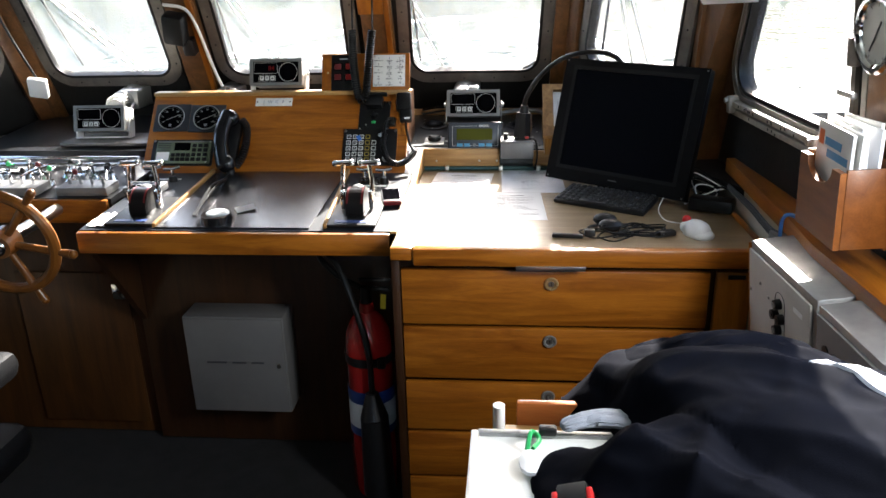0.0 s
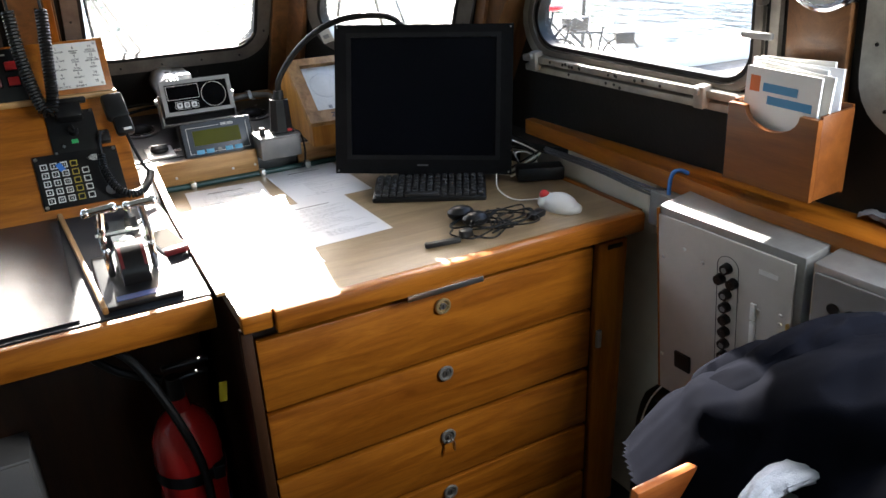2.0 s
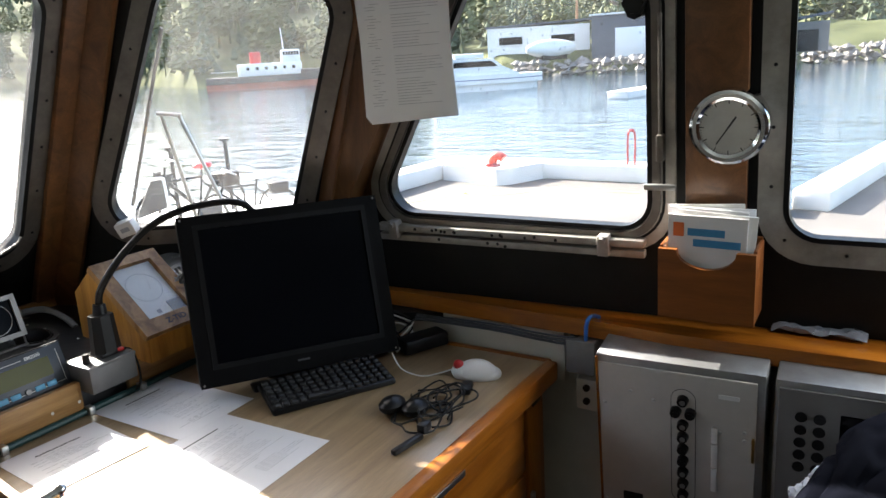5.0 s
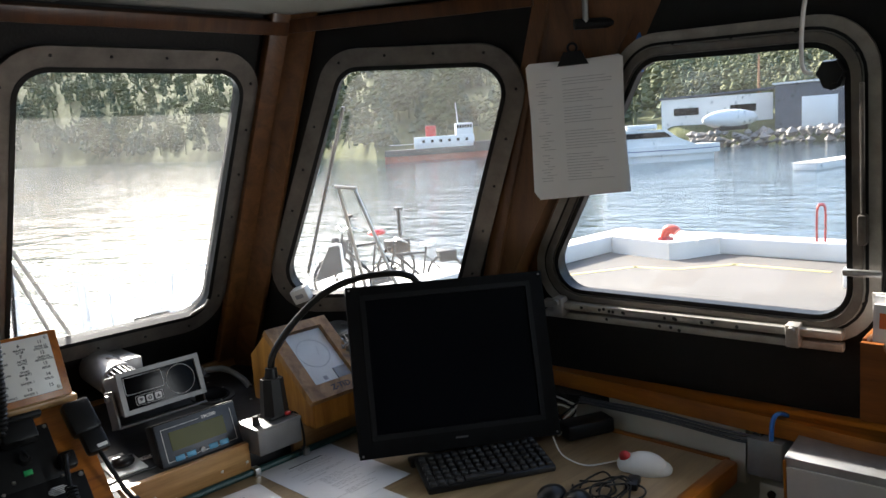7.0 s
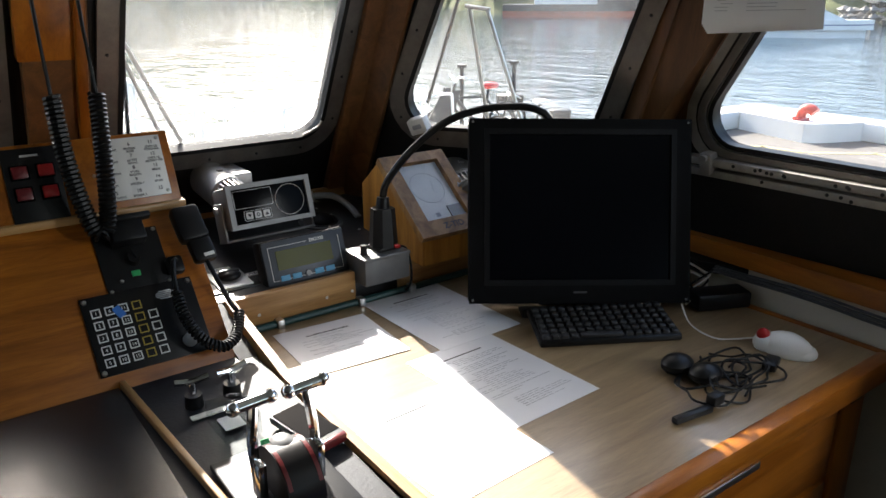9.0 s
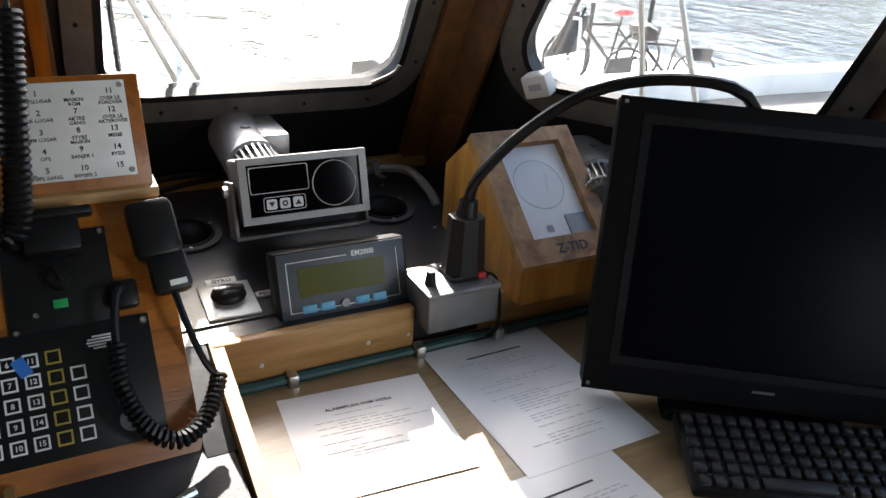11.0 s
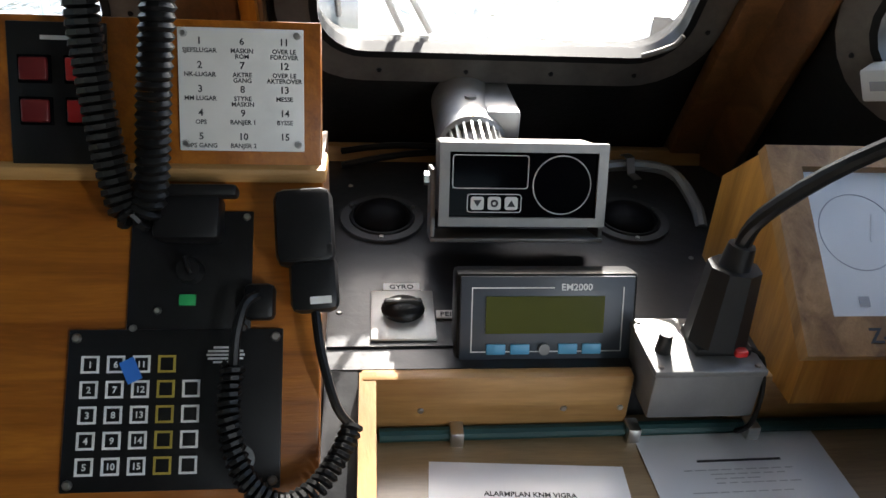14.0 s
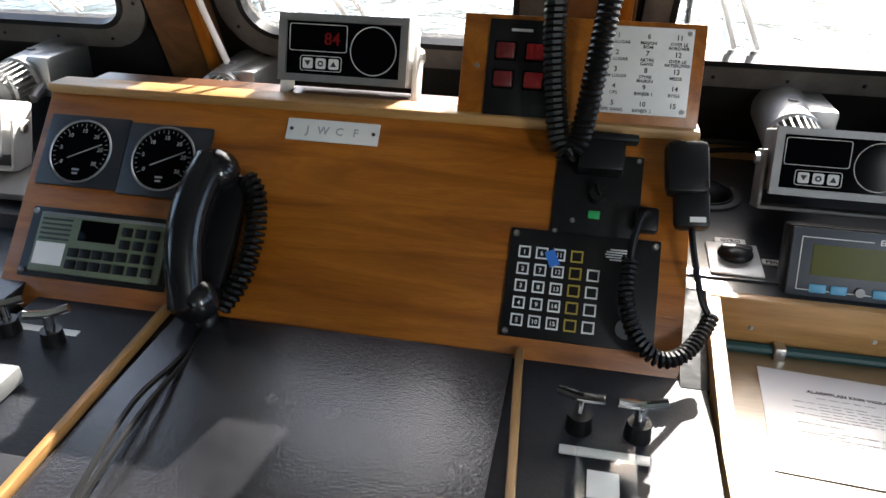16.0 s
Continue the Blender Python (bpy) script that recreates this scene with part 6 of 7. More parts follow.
part("side_panel", Mesh().box((-0.094, 0.08, -0.045), (0.008, 0.16, 0.088), None, 0.002), rack_wood, mg)
part("side_panel", Mesh().box((0.094, 0.08, -0.045), (0.008, 0.16, 0.088), None, 0.002), rack_wood, mg)
part("base", Mesh().box((0, 0.004, -0.045), (0.18, 0.008, 0.088)), rack_wood, mg)
part("back_panel", Mesh().box((0, 0.08, -0.088), (0.19, 0.17, 0.006)), rack_wood, mg)
rng = random.Random(3)
for k in range(6):
    t = thing("magazine", mg.matrix_world @ pose(rng.uniform(-0.012, 0.012), 0.02, -0.014 - 0.0115 * k, rng.uniform(-5, 2), 0, rng.uniform(-4, 4)), "glossy magazine standing in the wooden rack", "magazine", "magazines in the rack")
    part("page_block", Mesh().box((0, 0.1, 0), (0.158, 0.205 + 0.012 * (k % 3), 0.006), None, 0.001), paper, t)
    part("cover", Mesh().box((0, 0.1, 0.0035), (0.159, 0.206 + 0.012 * (k % 3), 0.001)), (sleeve, white_plastic)[k % 2], t)
    if k == 0:
        part("title_block", Mesh().box((-0.058, 0.172, 0.0045), (0.022, 0.03, 0.0006)), mat("orange_print", (0.65, 0.15, 0.04), 0.4), t, smooth=False)
        part("title_bar", Mesh().box((-0.002, 0.168, 0.0045), (0.075, 0.016, 0.0006)).box((0.02, 0.145, 0.0045), (0.095, 0.016, 0.0006)), mat("blue_print", (0.05, 0.25, 0.5), 0.4), t, smooth=False)
rag = Mesh()
rng = random.Random(8)
N = 14
rag.add([(0.935 + 0.05 * i / N + 0.0, 1.0 - 0.2 * j / N, 1.077 + 0.018 * abs(noise.noise(Vector((i * 0.35, j * 0.3, 2)))) + 0.012 * math.sin(i * 0.9 + j * 0.5) ** 2) for i in range(N) for j in range(N)], [(i * N + j, i * N + j + 1, (i + 1) * N + j + 1, (i + 1) * N + j) for i in range(N - 1) for j in range(N - 1)])
ob = single("rag", rag, grey_cloth, "crumpled grey cloth on the wooden rail", "cloth")
ob.location = (-0.04, 0, 0)

# clipboard on the corner post
cl = thing("clipboard", frame_of((0.722, 1.803, 1.72), (0.103, -0.188, 0.005), (-0.02, 0, 1)), "sheaf of printed pages under a bulldog clip", "clipboard")
for k in range(5):
    part("page", Mesh().prism([(-0.106, 0), (-0.03, 0.003 + 0.001 * k), (0.04, 0.001), (0.106, 0.006), (0.106, 0.0066), (0.04, 0.0016), (-0.03, 0.0036 + 0.001 * k), (-0.106, 0.0006)], -0.15 - 0.003 * k, 0.148, "y", pose(0, 0, 0.003 * (4 - k), 0, 0, -1.5 + 0.9 * k) ), paper, cl)
bars = Mesh()
rng = random.Random(5)
for k in range(36):
    y = 0.11 - 0.0066 * k
    if k in (3, 9, 16, 17, 25):
        continue
    bars.box((-0.075 + 0.01 * (k % 3 == 0), y, 0.0172), (0.028 * rng.uniform(0.4, 1), 0.0013, 0.0003))
    w = 0.115 * rng.uniform(0.45, 1)
    bars.box((-0.028 + w / 2, y, 0.0172), (w, 0.0013, 0.0003))
part("text_block", bars, pale_print, cl, smooth=False)
part("clip", Mesh().prism([(-0.035, 0.0), (0.035, 0.0), (0.02, 0.03), (-0.02, 0.03)], 0.012, 0.026, "z", pose(0, 0.137, 0)).ring((0, 0.175, 0.018), 0.01, 0.003, 16, 6), satin_black, cl)
hk = thing("hook_rail", pose(0.765, 1.73, 1.945), "small dark hook rail under the ceiling with a blue tag", "hook")
part("bar", Mesh().cyl((-0.06, 0.06, 0), (0.06, -0.05, 0), 0.012, None, 10), satin_black, hk)
for s in (-1, 1):
    part("strut", Mesh().cyl((s * 0.045, -s * 0.04, 0), (s * 0.045, -s * 0.04, 0.07), 0.007, None, 10), steel, hk)
part("tag", Mesh().box((0.03, -0.05, -0.07), (0.014, 0.014, 0.09), None, 0.004), blue_plastic, hk)
mr = thing("round_handle", frame_of((0.815, 1.285, 1.79), (0.066, -1, 0), (-0.1, 0, 1)), "black hexagonal window knob with a pale cable", "knob")
part("knob", Mesh().cyl((0, 0, 0.0), (0, 0, 0.02), 0.026, 0.024, 6), black_plastic, mr)
part("cable", Mesh().tube([(-0.03, 0.0, 0.02), (-0.045, 0.02, 0.03), (-0.04, 0.12, 0.03), (-0.02, 0.22, 0.02)], 0.004, 8), white_plastic, mr)
sn = thing("window_sensor", frame_of((0.455, 2.578, 1.305), (0.38, -0.69, 0.25), (-0.2, -0.1, 1)), "small white sensor box on the window frame", "sensor")
part("case", Mesh().box((0, 0, 0.02), (0.05, 0.042, 0.034), None, 0.004), white_plastic, sn)
part("label", Mesh().box((0, 0.0, 0.0375), (0.025, 0.012, 0.0006)), grey_ink, sn, smooth=False)
wl = thing("window_catch", frame_of((0.205, 2.735, 1.293), (1, 0, 0), (0, -0.45, 1)), "small brass window catch at the pane corner", "catch")
part("hook", Mesh().tube([(-0.02, -0.015, 0.006), (0.0, 0.0, 0.012), (0.02, 0.008, 0.008), (0.028, 0.022, 0.006)], 0.004, 8), dark_alu, wl)


def wiper(key, blade, arms, m_label):
    """A wiper outside a pane: a black blade and two parallel bars."""
    M = SIDES[key][2]
    t = thing("wiper", M, m_label, "wiper", "window wipers")
    f = lambda p: (*on(key, p), -0.03)
    a, b = f(blade[0]), f(blade[1])
    part("blade", Mesh().cyl(a, b, 0.005, None, 8), satin_black, t)
    for p, q in arms:
        part("arm", Mesh().cyl((*on(key, p), -0.045), (*on(key, q), -0.045), 0.0055, None, 8), steel, t)
    return t


wiper("bow_right", ((0.527, 2.397, 1.817), (0.512, 2.606, 1.359)), (((0.52, 2.46, 1.60), (0.56, 2.44, 1.26)), ((0.545, 2.42, 1.59), (0.61, 2.35, 1.26)), ((0.515, 2.47, 1.60), (0.548, 2.415, 1.592))), "window wiper with twin bars outside the bow window")
wiper("front", ((-0.262, 2.6, 1.70), (-0.24, 2.77, 1.30)), (((-0.25, 2.68, 1.53), (-0.11, 2.77, 1.26)), ((-0.25, 2.69, 1.49), (-0.15, 2.77, 1.26))), "window wiper with twin bars outside the front window")
wiper("front", ((-1.05, 2.6, 1.70), (-1.03, 2.77, 1.30)), (((-1.04, 2.6, 1.69), (-0.82, 2.77, 1.26)), ((-1.03, 2.65, 1.6), (-0.86, 2.77, 1.26))), "window wiper with twin bars outside the centre window")
wiper("front", ((-1.80, 2.6, 1.70), (-1.72, 2.77, 1.30)), (((-1.80, 2.6, 1.66), (-1.45, 2.77, 1.26)), ((-1.78, 2.65, 1.62), (-1.50, 2.77, 1.26))), "window wiper with twin bars outside the port window")

# left post gear
pl = thing("post_lamp", pose(-1.20, 2.60, 1.44), "black chart lamp fixed to the window post", "lamp")
part("head", Mesh().box((0, 0, 0.03), (0.085, 0.07, 0.12), pose(0, 0, 0, 20, 10, 0), 0.012), satin_black, pl)
part("bracket", Mesh().box((0.03, 0.03, -0.06), (0.05, 0.05, 0.07), pose(0, 0, 0, 20, 0, 0), 0.008), satin_black, pl)
part("white_cable", Mesh().tube([(-0.02, -0.04, 0.12), (0.06, -0.02, 0.1), (0.085, 0.02, 0.02), (0.1, 0.08, -0.12), (0.14, 0.12, -0.28)], 0.0065, 8), white_plastic, pl)
wbx = thing("white_switch_box", pose(-1.825, 2.6, 1.24), "white plastic switch box with a cable on the corner post", "box")
part("case", Mesh().box((0, 0, 0), (0.075, 0.03, 0.085), pose(0, 0, 0, 24, 10, 12), 0.006), white_plastic, wbx)
part("cable", Mesh().tube([(0, 0, 0.04), (-0.03, -0.06, 0.2), (-0.06, -0.12, 0.38)], 0.005, 6), satin_black, wbx)
cd = thing("ceiling_fixture", pose(-0.42, 2.15, 1.985), "dark instrument fixture under the ceiling", "fixture")
part("plate", Mesh().box((0, 0, 0.04), (0.42, 0.3, 0.03), None, 0.01), satin_black, cd)
part("knob", Mesh().cyl((0.05, -0.02, 0.0), (0.05, -0.02, 0.03), 0.025, None, 16), black_plastic, cd)

# ---- the small table in front, with the jacket ----
tbl = thing("side_table", pose(0, 0, 0), "white-topped side table with a metal edge and wooden fiddle", "table")
part("tabletop", Mesh().box((0.42, 0.255, 0.918), (0.68, 0.80, 0.03), None, 0.004), white_paint, tbl)
part("metal_edge", Mesh().box((0.08, 0.255, 0.934), (0.014, 0.80, 0.012), None, 0.002).box((0.40, 0.652, 0.934), (0.63, 0.014, 0.012), None, 0.002), alu, tbl)
part("fiddle", Mesh().box((0.36, 0.775, 0.895), (0.42, 0.016, 0.055), None, 0.004), orange_wood, tbl)
part("tray", Mesh().box((0.40, 0.715, 0.87), (0.56, 0.11, 0.012), None, 0.003), oak_x, tbl)
part("corner_post", Mesh().cyl((0.118, 0.755, 0.86), (0.118, 0.755, 0.925), 0.011, None, 16), white_plastic, tbl)
part("cabinet", Mesh().box((0.43, 0.27, 0.45), (0.6, 0.72, 0.9), None, 0.006), shaded_z, tbl)

jk = thing("jacket", pose(0, 0, 0), "dark navy padded jacket thrown over the table", "jacket")


def cloth(path, radii, seed, sq=0.75, seg=56, rings=70, fold=0.1, crease=0.15):
    """A soft roll of cloth along a path, with sharp creases between smooth stretches."""
    p = [Vector(q) for q in path]
    mesh, vs, fs = Mesh(), [], []
    for i in range(rings + 1):
        s = i / rings * (len(p) - 1)
        j = min(int(s), len(p) - 2)
        f = s - j
        a, b, c, d = p[max(j - 1, 0)], p[j], p[j + 1], p[min(j + 2, len(p) - 1)]
        q = 0.5 * (2 * b + (c - a) * f + (2 * a - 5 * b + 4 * c - d) * f * f + (3 * b - a - 3 * c + d) * f ** 3)
        t = (c - b).normalized()
        r = radii[j] * (1 - f) + radii[j + 1] * f
        end = min(i, rings - i) / (rings * 0.12)
        if end < 1:
            r *= max(0.15, math.sqrt(1 - (1 - end) ** 2))
        side = t.cross(Vector((0, 0, 1))).normalized()
        up = side.cross(t)
        u = i / rings
        for k in range(seg):
            ang = 6.28318 * k / seg
            cx, cy = math.cos(ang), math.sin(ang)
            w = 1 + fold * noise.noise(Vector((cx * 1.2 + seed, cy * 1.2, u * 3.0)))
            for n, (fr, skew) in enumerate(((1.0, 2.2), (1.7, -1.6), (3.2, 3.0))):
                g = noise.noise(Vector((cx * fr + skew * u + seed * (2 + n), cy * fr + seed, u * 1.6 * fr - skew * cx * 0.4)))
                w += crease / (n + 1) * (min(abs(g) * 5.0, 1.0) - 0.8)
            vs.append(q + side * (r * w * cx) + up * (r * sq * w * cy))
    for i in range(rings):
        fs += [(i * seg + k, i * seg + (k + 1) % seg, (i + 1) * seg + (k + 1) % seg, (i + 1) * seg + k) for k in range(seg)]
    fs += [tuple(range(seg))[::-1], tuple(range(rings * seg, (rings + 1) * seg))]
    return mesh.add(vs, fs)


ROLLS = (([(0.36, 0.80, 0.965), (0.46, 0.70, 0.985), (0.60, 0.52, 1.0), (0.72, 0.34, 1.0), (0.80, 0.18, 0.98)], (0.075, 0.13, 0.17, 0.18, 0.16), 0.62),
         ([(0.24, 0.52, 0.95), (0.36, 0.46, 0.975), (0.5, 0.35, 0.985), (0.64, 0.2, 0.98)], (0.07, 0.12, 0.15, 0.15), 0.5),
         ([(0.20, 0.40, 0.945), (0.30, 0.38, 0.955), (0.42, 0.27, 0.975), (0.52, 0.12, 0.985)], (0.05, 0.085, 0.1, 0.1), 0.4))


def heap_height(x, y):
    """The top of the heap of cloth at a place, one soft cover over all its rolls."""
    total = 0.0
    for pts, radii, sq in ROLLS:
        best = -9.0
        for (a, b), (r0, r1) in zip(zip(pts, pts[1:]), zip(radii, radii[1:])):
            dx, dy = b[0] - a[0], b[1] - a[1]
            f = min(max(((x - a[0]) * dx + (y - a[1]) * dy) / (dx * dx + dy * dy), 0.0), 1.0)
            r = r0 + (r1 - r0) * f
            d = math.hypot(x - a[0] - f * dx, y - a[1] - f * dy)
            best = max(best, a[2] + (b[2] - a[2]) * f + sq * r * (math.sqrt(max(0.0, 1 - (d / r) ** 2)) if d < r else -2.4 * (d / r - 1)))
        total += math.exp((best - 1.0) / 0.03)
    h = 1.0 + 0.03 * math.log(total + 1e-9)
    u, v = 0.72 * x - 0.69 * y, 0.69 * x + 0.72 * y
    for n, (fu, fv, deep) in enumerate(((1.6, 3.6, 0.034), (4.2, 2.2, 0.022), (3.0, 9.5, 0.014), (11.0, 7.0, 0.006), (9.0, 22.0, 0.003))):
        bend = 0.35 * noise.noise(Vector((u * 3 + n, v * 3, 4.2)))
        g = noise.noise(Vector((u * fu + 3.1 * n + bend, v * fv + bend, 1.7 * n)))
        h += deep * (0.45 - min(abs(g) * 2.2, 1.0) ** 0.8)
    return h


heap, grid, faces = Mesh(), [], []
NX, NY = 130, 150
for iy in range(NY + 1):
    for ix in range(NX + 1):
        x, y = 0.12 + 0.86 * ix / NX, 0.02 + 0.90 * iy / NY
        on_table = 0.1 < x < 0.74 and y < 0.65
        grid.append((x, y, max(0.915 if on_table else 0.86, heap_height(x, y))))
for iy in range(NY):
    for ix in range(NX):
        f = (iy * (NX + 1) + ix, iy * (NX + 1) + ix + 1, (iy + 1) * (NX + 1) + ix + 1, (iy + 1) * (NX + 1) + ix)
        if max(grid[q][2] for q in f) > 0.861 and not all(abs(grid[q][2] - 0.915) < 1e-6 for q in f):
            faces.append(f)
part("body", heap.add(grid, faces), navy_cloth, jk)
part("sleeve", cloth([(0.33, 0.845, 0.94), (0.43, 0.79, 0.99), (0.55, 0.74, 1.01), (0.68, 0.66, 0.985), (0.76, 0.55, 0.96)], (0.055, 0.07, 0.082, 0.085, 0.07), 7.0, 0.7, fold=0.22, crease=0.2), navy_cloth, jk)
part("cuff", cloth([(0.50, 0.86, 0.90), (0.56, 0.85, 0.90), (0.63, 0.81, 0.91)], (0.035, 0.048, 0.042), 9.0, 0.7, fold=0.3, crease=0.4), grey_cloth, jk, "pale grey lining")
part("lining", cloth([(0.22, 0.655, 0.95), (0.28, 0.665, 0.962), (0.36, 0.655, 0.965), (0.42, 0.67, 0.96)], (0.016, 0.022, 0.022, 0.016), 2.0, 0.45, 28, 40, 0.2, 0.25), grey_cloth, jk, "pale grey lining")
band, rows, faces = Mesh(), [], []
for i in range(41):
    f = i / 40
    cx, cy = 0.60 + 0.22 * f, 0.63 - 0.40 * f
    for k in range(9):
        e = (k - 4) / 4 * 0.024
        x, y = cx + 0.88 * e, cy + 0.48 * e
        rows.append((x, y, heap_height(x, y) + 0.004 - 0.008 * (abs(k - 4) == 4)))
for i in range(40):
    faces += [(i * 9 + k, i * 9 + k + 1, (i + 1) * 9 + k + 1, (i + 1) * 9 + k) for k in range(8)]
part("reflective_strip", band.add(rows, faces), grey_cloth, jk, "pale reflective strip")
dv = thing("pocket_device", pose(0.225, 0.425, 0.978, 12, -16, -4) @ Matrix.Scale(0.7, 4), "dark pocket device with red clips lying on the jacket", "device")
part("body", Mesh().box((0, 0, 0.012), (0.06, 0.075, 0.022), None, 0.005), satin_black, dv)
for s in (-1, 1):
    part("clip", Mesh().box((s * 0.034, 0, 0.012), (0.012, 0.04, 0.024), None, 0.003), red_plastic, dv)
kr = thing("key_ring", pose(0.17, 0.62, 0.937), "keys with a green strap on the table", "keys")
part("strap", Mesh().tube([(-0.005, -0.02, 0.004), (0.0, 0.0, 0.02), (0.006, 0.025, 0.008), (0.016, 0.01, 0.004), (0.004, -0.02, 0.006)], 0.004, 6), green_plastic, kr)
part("fob", Mesh().box((0.03, 0.03, 0.008), (0.03, 0.02, 0.014), None, 0.004), black_plastic, kr)
part("tissue", Mesh().ball((0.0, -0.06, 0.009), (0.02, 0.032, 0.010), 10), paper, kr)

# ---- outside ----
WATER = -2.5


def sea_material():
    m = bpy.data.materials.new("sea")
    m.use_nodes = True
    nt = m.node_tree
    p = nt.nodes["Principled BSDF"]
    p.inputs["Base Color"].default_value = (0.012, 0.03, 0.045, 1)
    p.inputs["Roughness"].default_value, p.inputs["Specular IOR Level"].default_value = 0.08, 0.36
    tc = nt.nodes.new("ShaderNodeTexCoord")
    h = None
    for scale, k in ((0.22, 0.8), (1.1, 0.55), (4.0, 0.2)):
        mp = nt.nodes.new("ShaderNodeMapping")
        mp.inputs["Scale"].default_value = (scale, scale * 0.55, scale)
        nt.links.new(tc.outputs["Object"], mp.inputs["Vector"])
        n = nt.nodes.new("ShaderNodeTexNoise")
        n.inputs["Detail"].default_value, n.inputs["Scale"].default_value = 3, 1.0
        nt.links.new(mp.outputs[0], n.inputs["Vector"])
        mu = nt.nodes.new("ShaderNodeMath")
        mu.operation = "MULTIPLY_ADD"
        mu.inputs[1].default_value = k
        nt.links.new(n.outputs["Fac"], mu.inputs[0])
        if h:
            nt.links.new(h, mu.inputs[2])
        h = mu.outputs[0]
    b = nt.nodes.new("ShaderNodeBump")
    b.inputs["Strength"].default_value, b.inputs["Distance"].default_value = 1.0, 0.175
    nt.links.new(h, b.inputs["Height"])
    nt.links.new(b.outputs[0], p.inputs["Normal"])
    return m


concrete = mat("concrete", (0.105, 0.094, 0.083), 0.85, 0, 0.2, 0.8, 0.3, 14)
white_kerb = mat("white_kerb", (0.68, 0.66, 0.62), 0.7, 0, 0.12, 2, 0.2, 12)
hill_mat = mat("hill_scrub", (0.075, 0.08, 0.038), 0.95, 0, 0.6, 0.12, 0.6, 0.5, second=(0.04, 0.047, 0.022), spec=0.05)
leaf_a = mat("conifer_green", (0.09, 0.11, 0.066), 0.9, 0, 0.5, 0.25, spec=0.2)
leaf_b = mat("birch_green", (0.12, 0.125, 0.06), 0.9, 0, 0.45, 0.25, spec=0.2)
rock_mat = mat("rock", (0.22, 0.2, 0.18), 0.9, 0, 0.4, 1.2, 0.5, 5)
hull_black = mat("hull_black", (0.02, 0.022, 0.025), 0.5)
hull_red = mat("hull_red", (0.28, 0.06, 0.035), 0.6, 0, 0.25, 1)
boat_white = mat("boat_white", (0.72, 0.72, 0.71), 0.3, 0, 0.05, 1)
slate_wall = mat("slate_cladding", (0.075, 0.085, 0.105), 0.7, 0, 0.15, 0.6)
deck_green = mat("deck_paint", (0.2, 0.24, 0.23), 0.7, 0, 0.2, 2, 0.2, 30)
tagged(part("water", Mesh().box((0, 500, WATER - 0.5), (4500, 4500, 1.0)), sea_material()), "rippled harbour water glittering in the sun", "water", "", "structure")


def at(az, d, z=0.0):
    a = radians(az)
    return Vector((d * math.sin(a), d * math.cos(a), z))


def shore(az):
    base = 330 + min(560, max(0, 28 - az) * 34) if az < 30 else (330 - (az - 30) * 18 if az < 40 else (150 if az < 54 else 150 - (az - 54) * 5 if az < 62 else 112))
    return base * (1 + 0.03 * noise.noise(Vector((az * 0.21, 3.1, 0))))


land, vs, fs = Mesh(), [], []
AZ = [-110 + 2 * k for k in range(141)]
STEP = ((0, -3.2), (2, -1.8), (8, 0.5), (45, 10), (110, 27), (220, 52), (420, 85), (900, 150))


def ground_at(az, s):
    k = max(1.0, 0.85 * shore(az) / 330) if az < 56 else 0.42
    for (a, h), (b, g) in zip(STEP, STEP[1:]):
        if s <= b:
            return (h + (g - h) * (s - a) / (b - a)) * (k if h > 0 else 1)
    return STEP[-1][1] * k
for az in AZ:
    d0 = shore(az)
    for s, h in STEP:
        vs.append(at(az, d0 + s, h if h < 0 else ground_at(az, s) * (0.95 + 0.2 * noise.noise(Vector((az * 0.06, s * 0.01, 1))))))
n = len(STEP)
for i in range(len(AZ) - 1):
    fs += [(i * n + j, i * n + j + 1, (i + 1) * n + j + 1, (i + 1) * n + j) for j in range(n - 1)]
tagged(part("hillside", land.add(vs, fs), hill_mat), "scrubby hillside along the far shore", "hill", "", "structure")


def crown(mesh, base, h, w, rng, conifer):
    """A tree far off: uneven clumps round a stem."""
    mesh.cyl(base, base + Vector((0, 0, h * 0.6)), w * 0.06, w * 0.02, 5, None, False)
    for k in range(52 if conifer else 60):
        f = rng.random()
        if conifer:
            z, r = h * (0.12 + 0.85 * f), w * 0.5 * (1 - f) + 0.25
        else:
            z, r = h * (0.35 + 0.6 * f), w * 0.42 * math.sin(math.pi * (0.25 + 0.65 * f))
        a = rng.uniform(0, 6.28)
        c = base + Vector((r * 0.8 * math.cos(a), r * 0.8 * math.sin(a), z))
        q = [(0, 0, 1.1), (1, 0, -0.1), (0.2, 1, 0.1), (-1, 0.1, -0.15), (-0.1, -1, 0.05), (0, 0, -0.9)]
        s = max(0.35, r * rng.uniform(0.17, 0.46))
        pts = [c + Vector((x * s * rng.uniform(0.6, 1.3), y * s * rng.uniform(0.6, 1.3), zz * s * (1.2 if conifer else 0.8) * rng.uniform(0.6, 1.3))) for x, y, zz in q]
        mesh.add(pts, [(0, 1, 2), (0, 2, 3), (0, 3, 4), (0, 4, 1), (5, 2, 1), (5, 3, 2), (5, 4, 3), (5, 1, 4)])


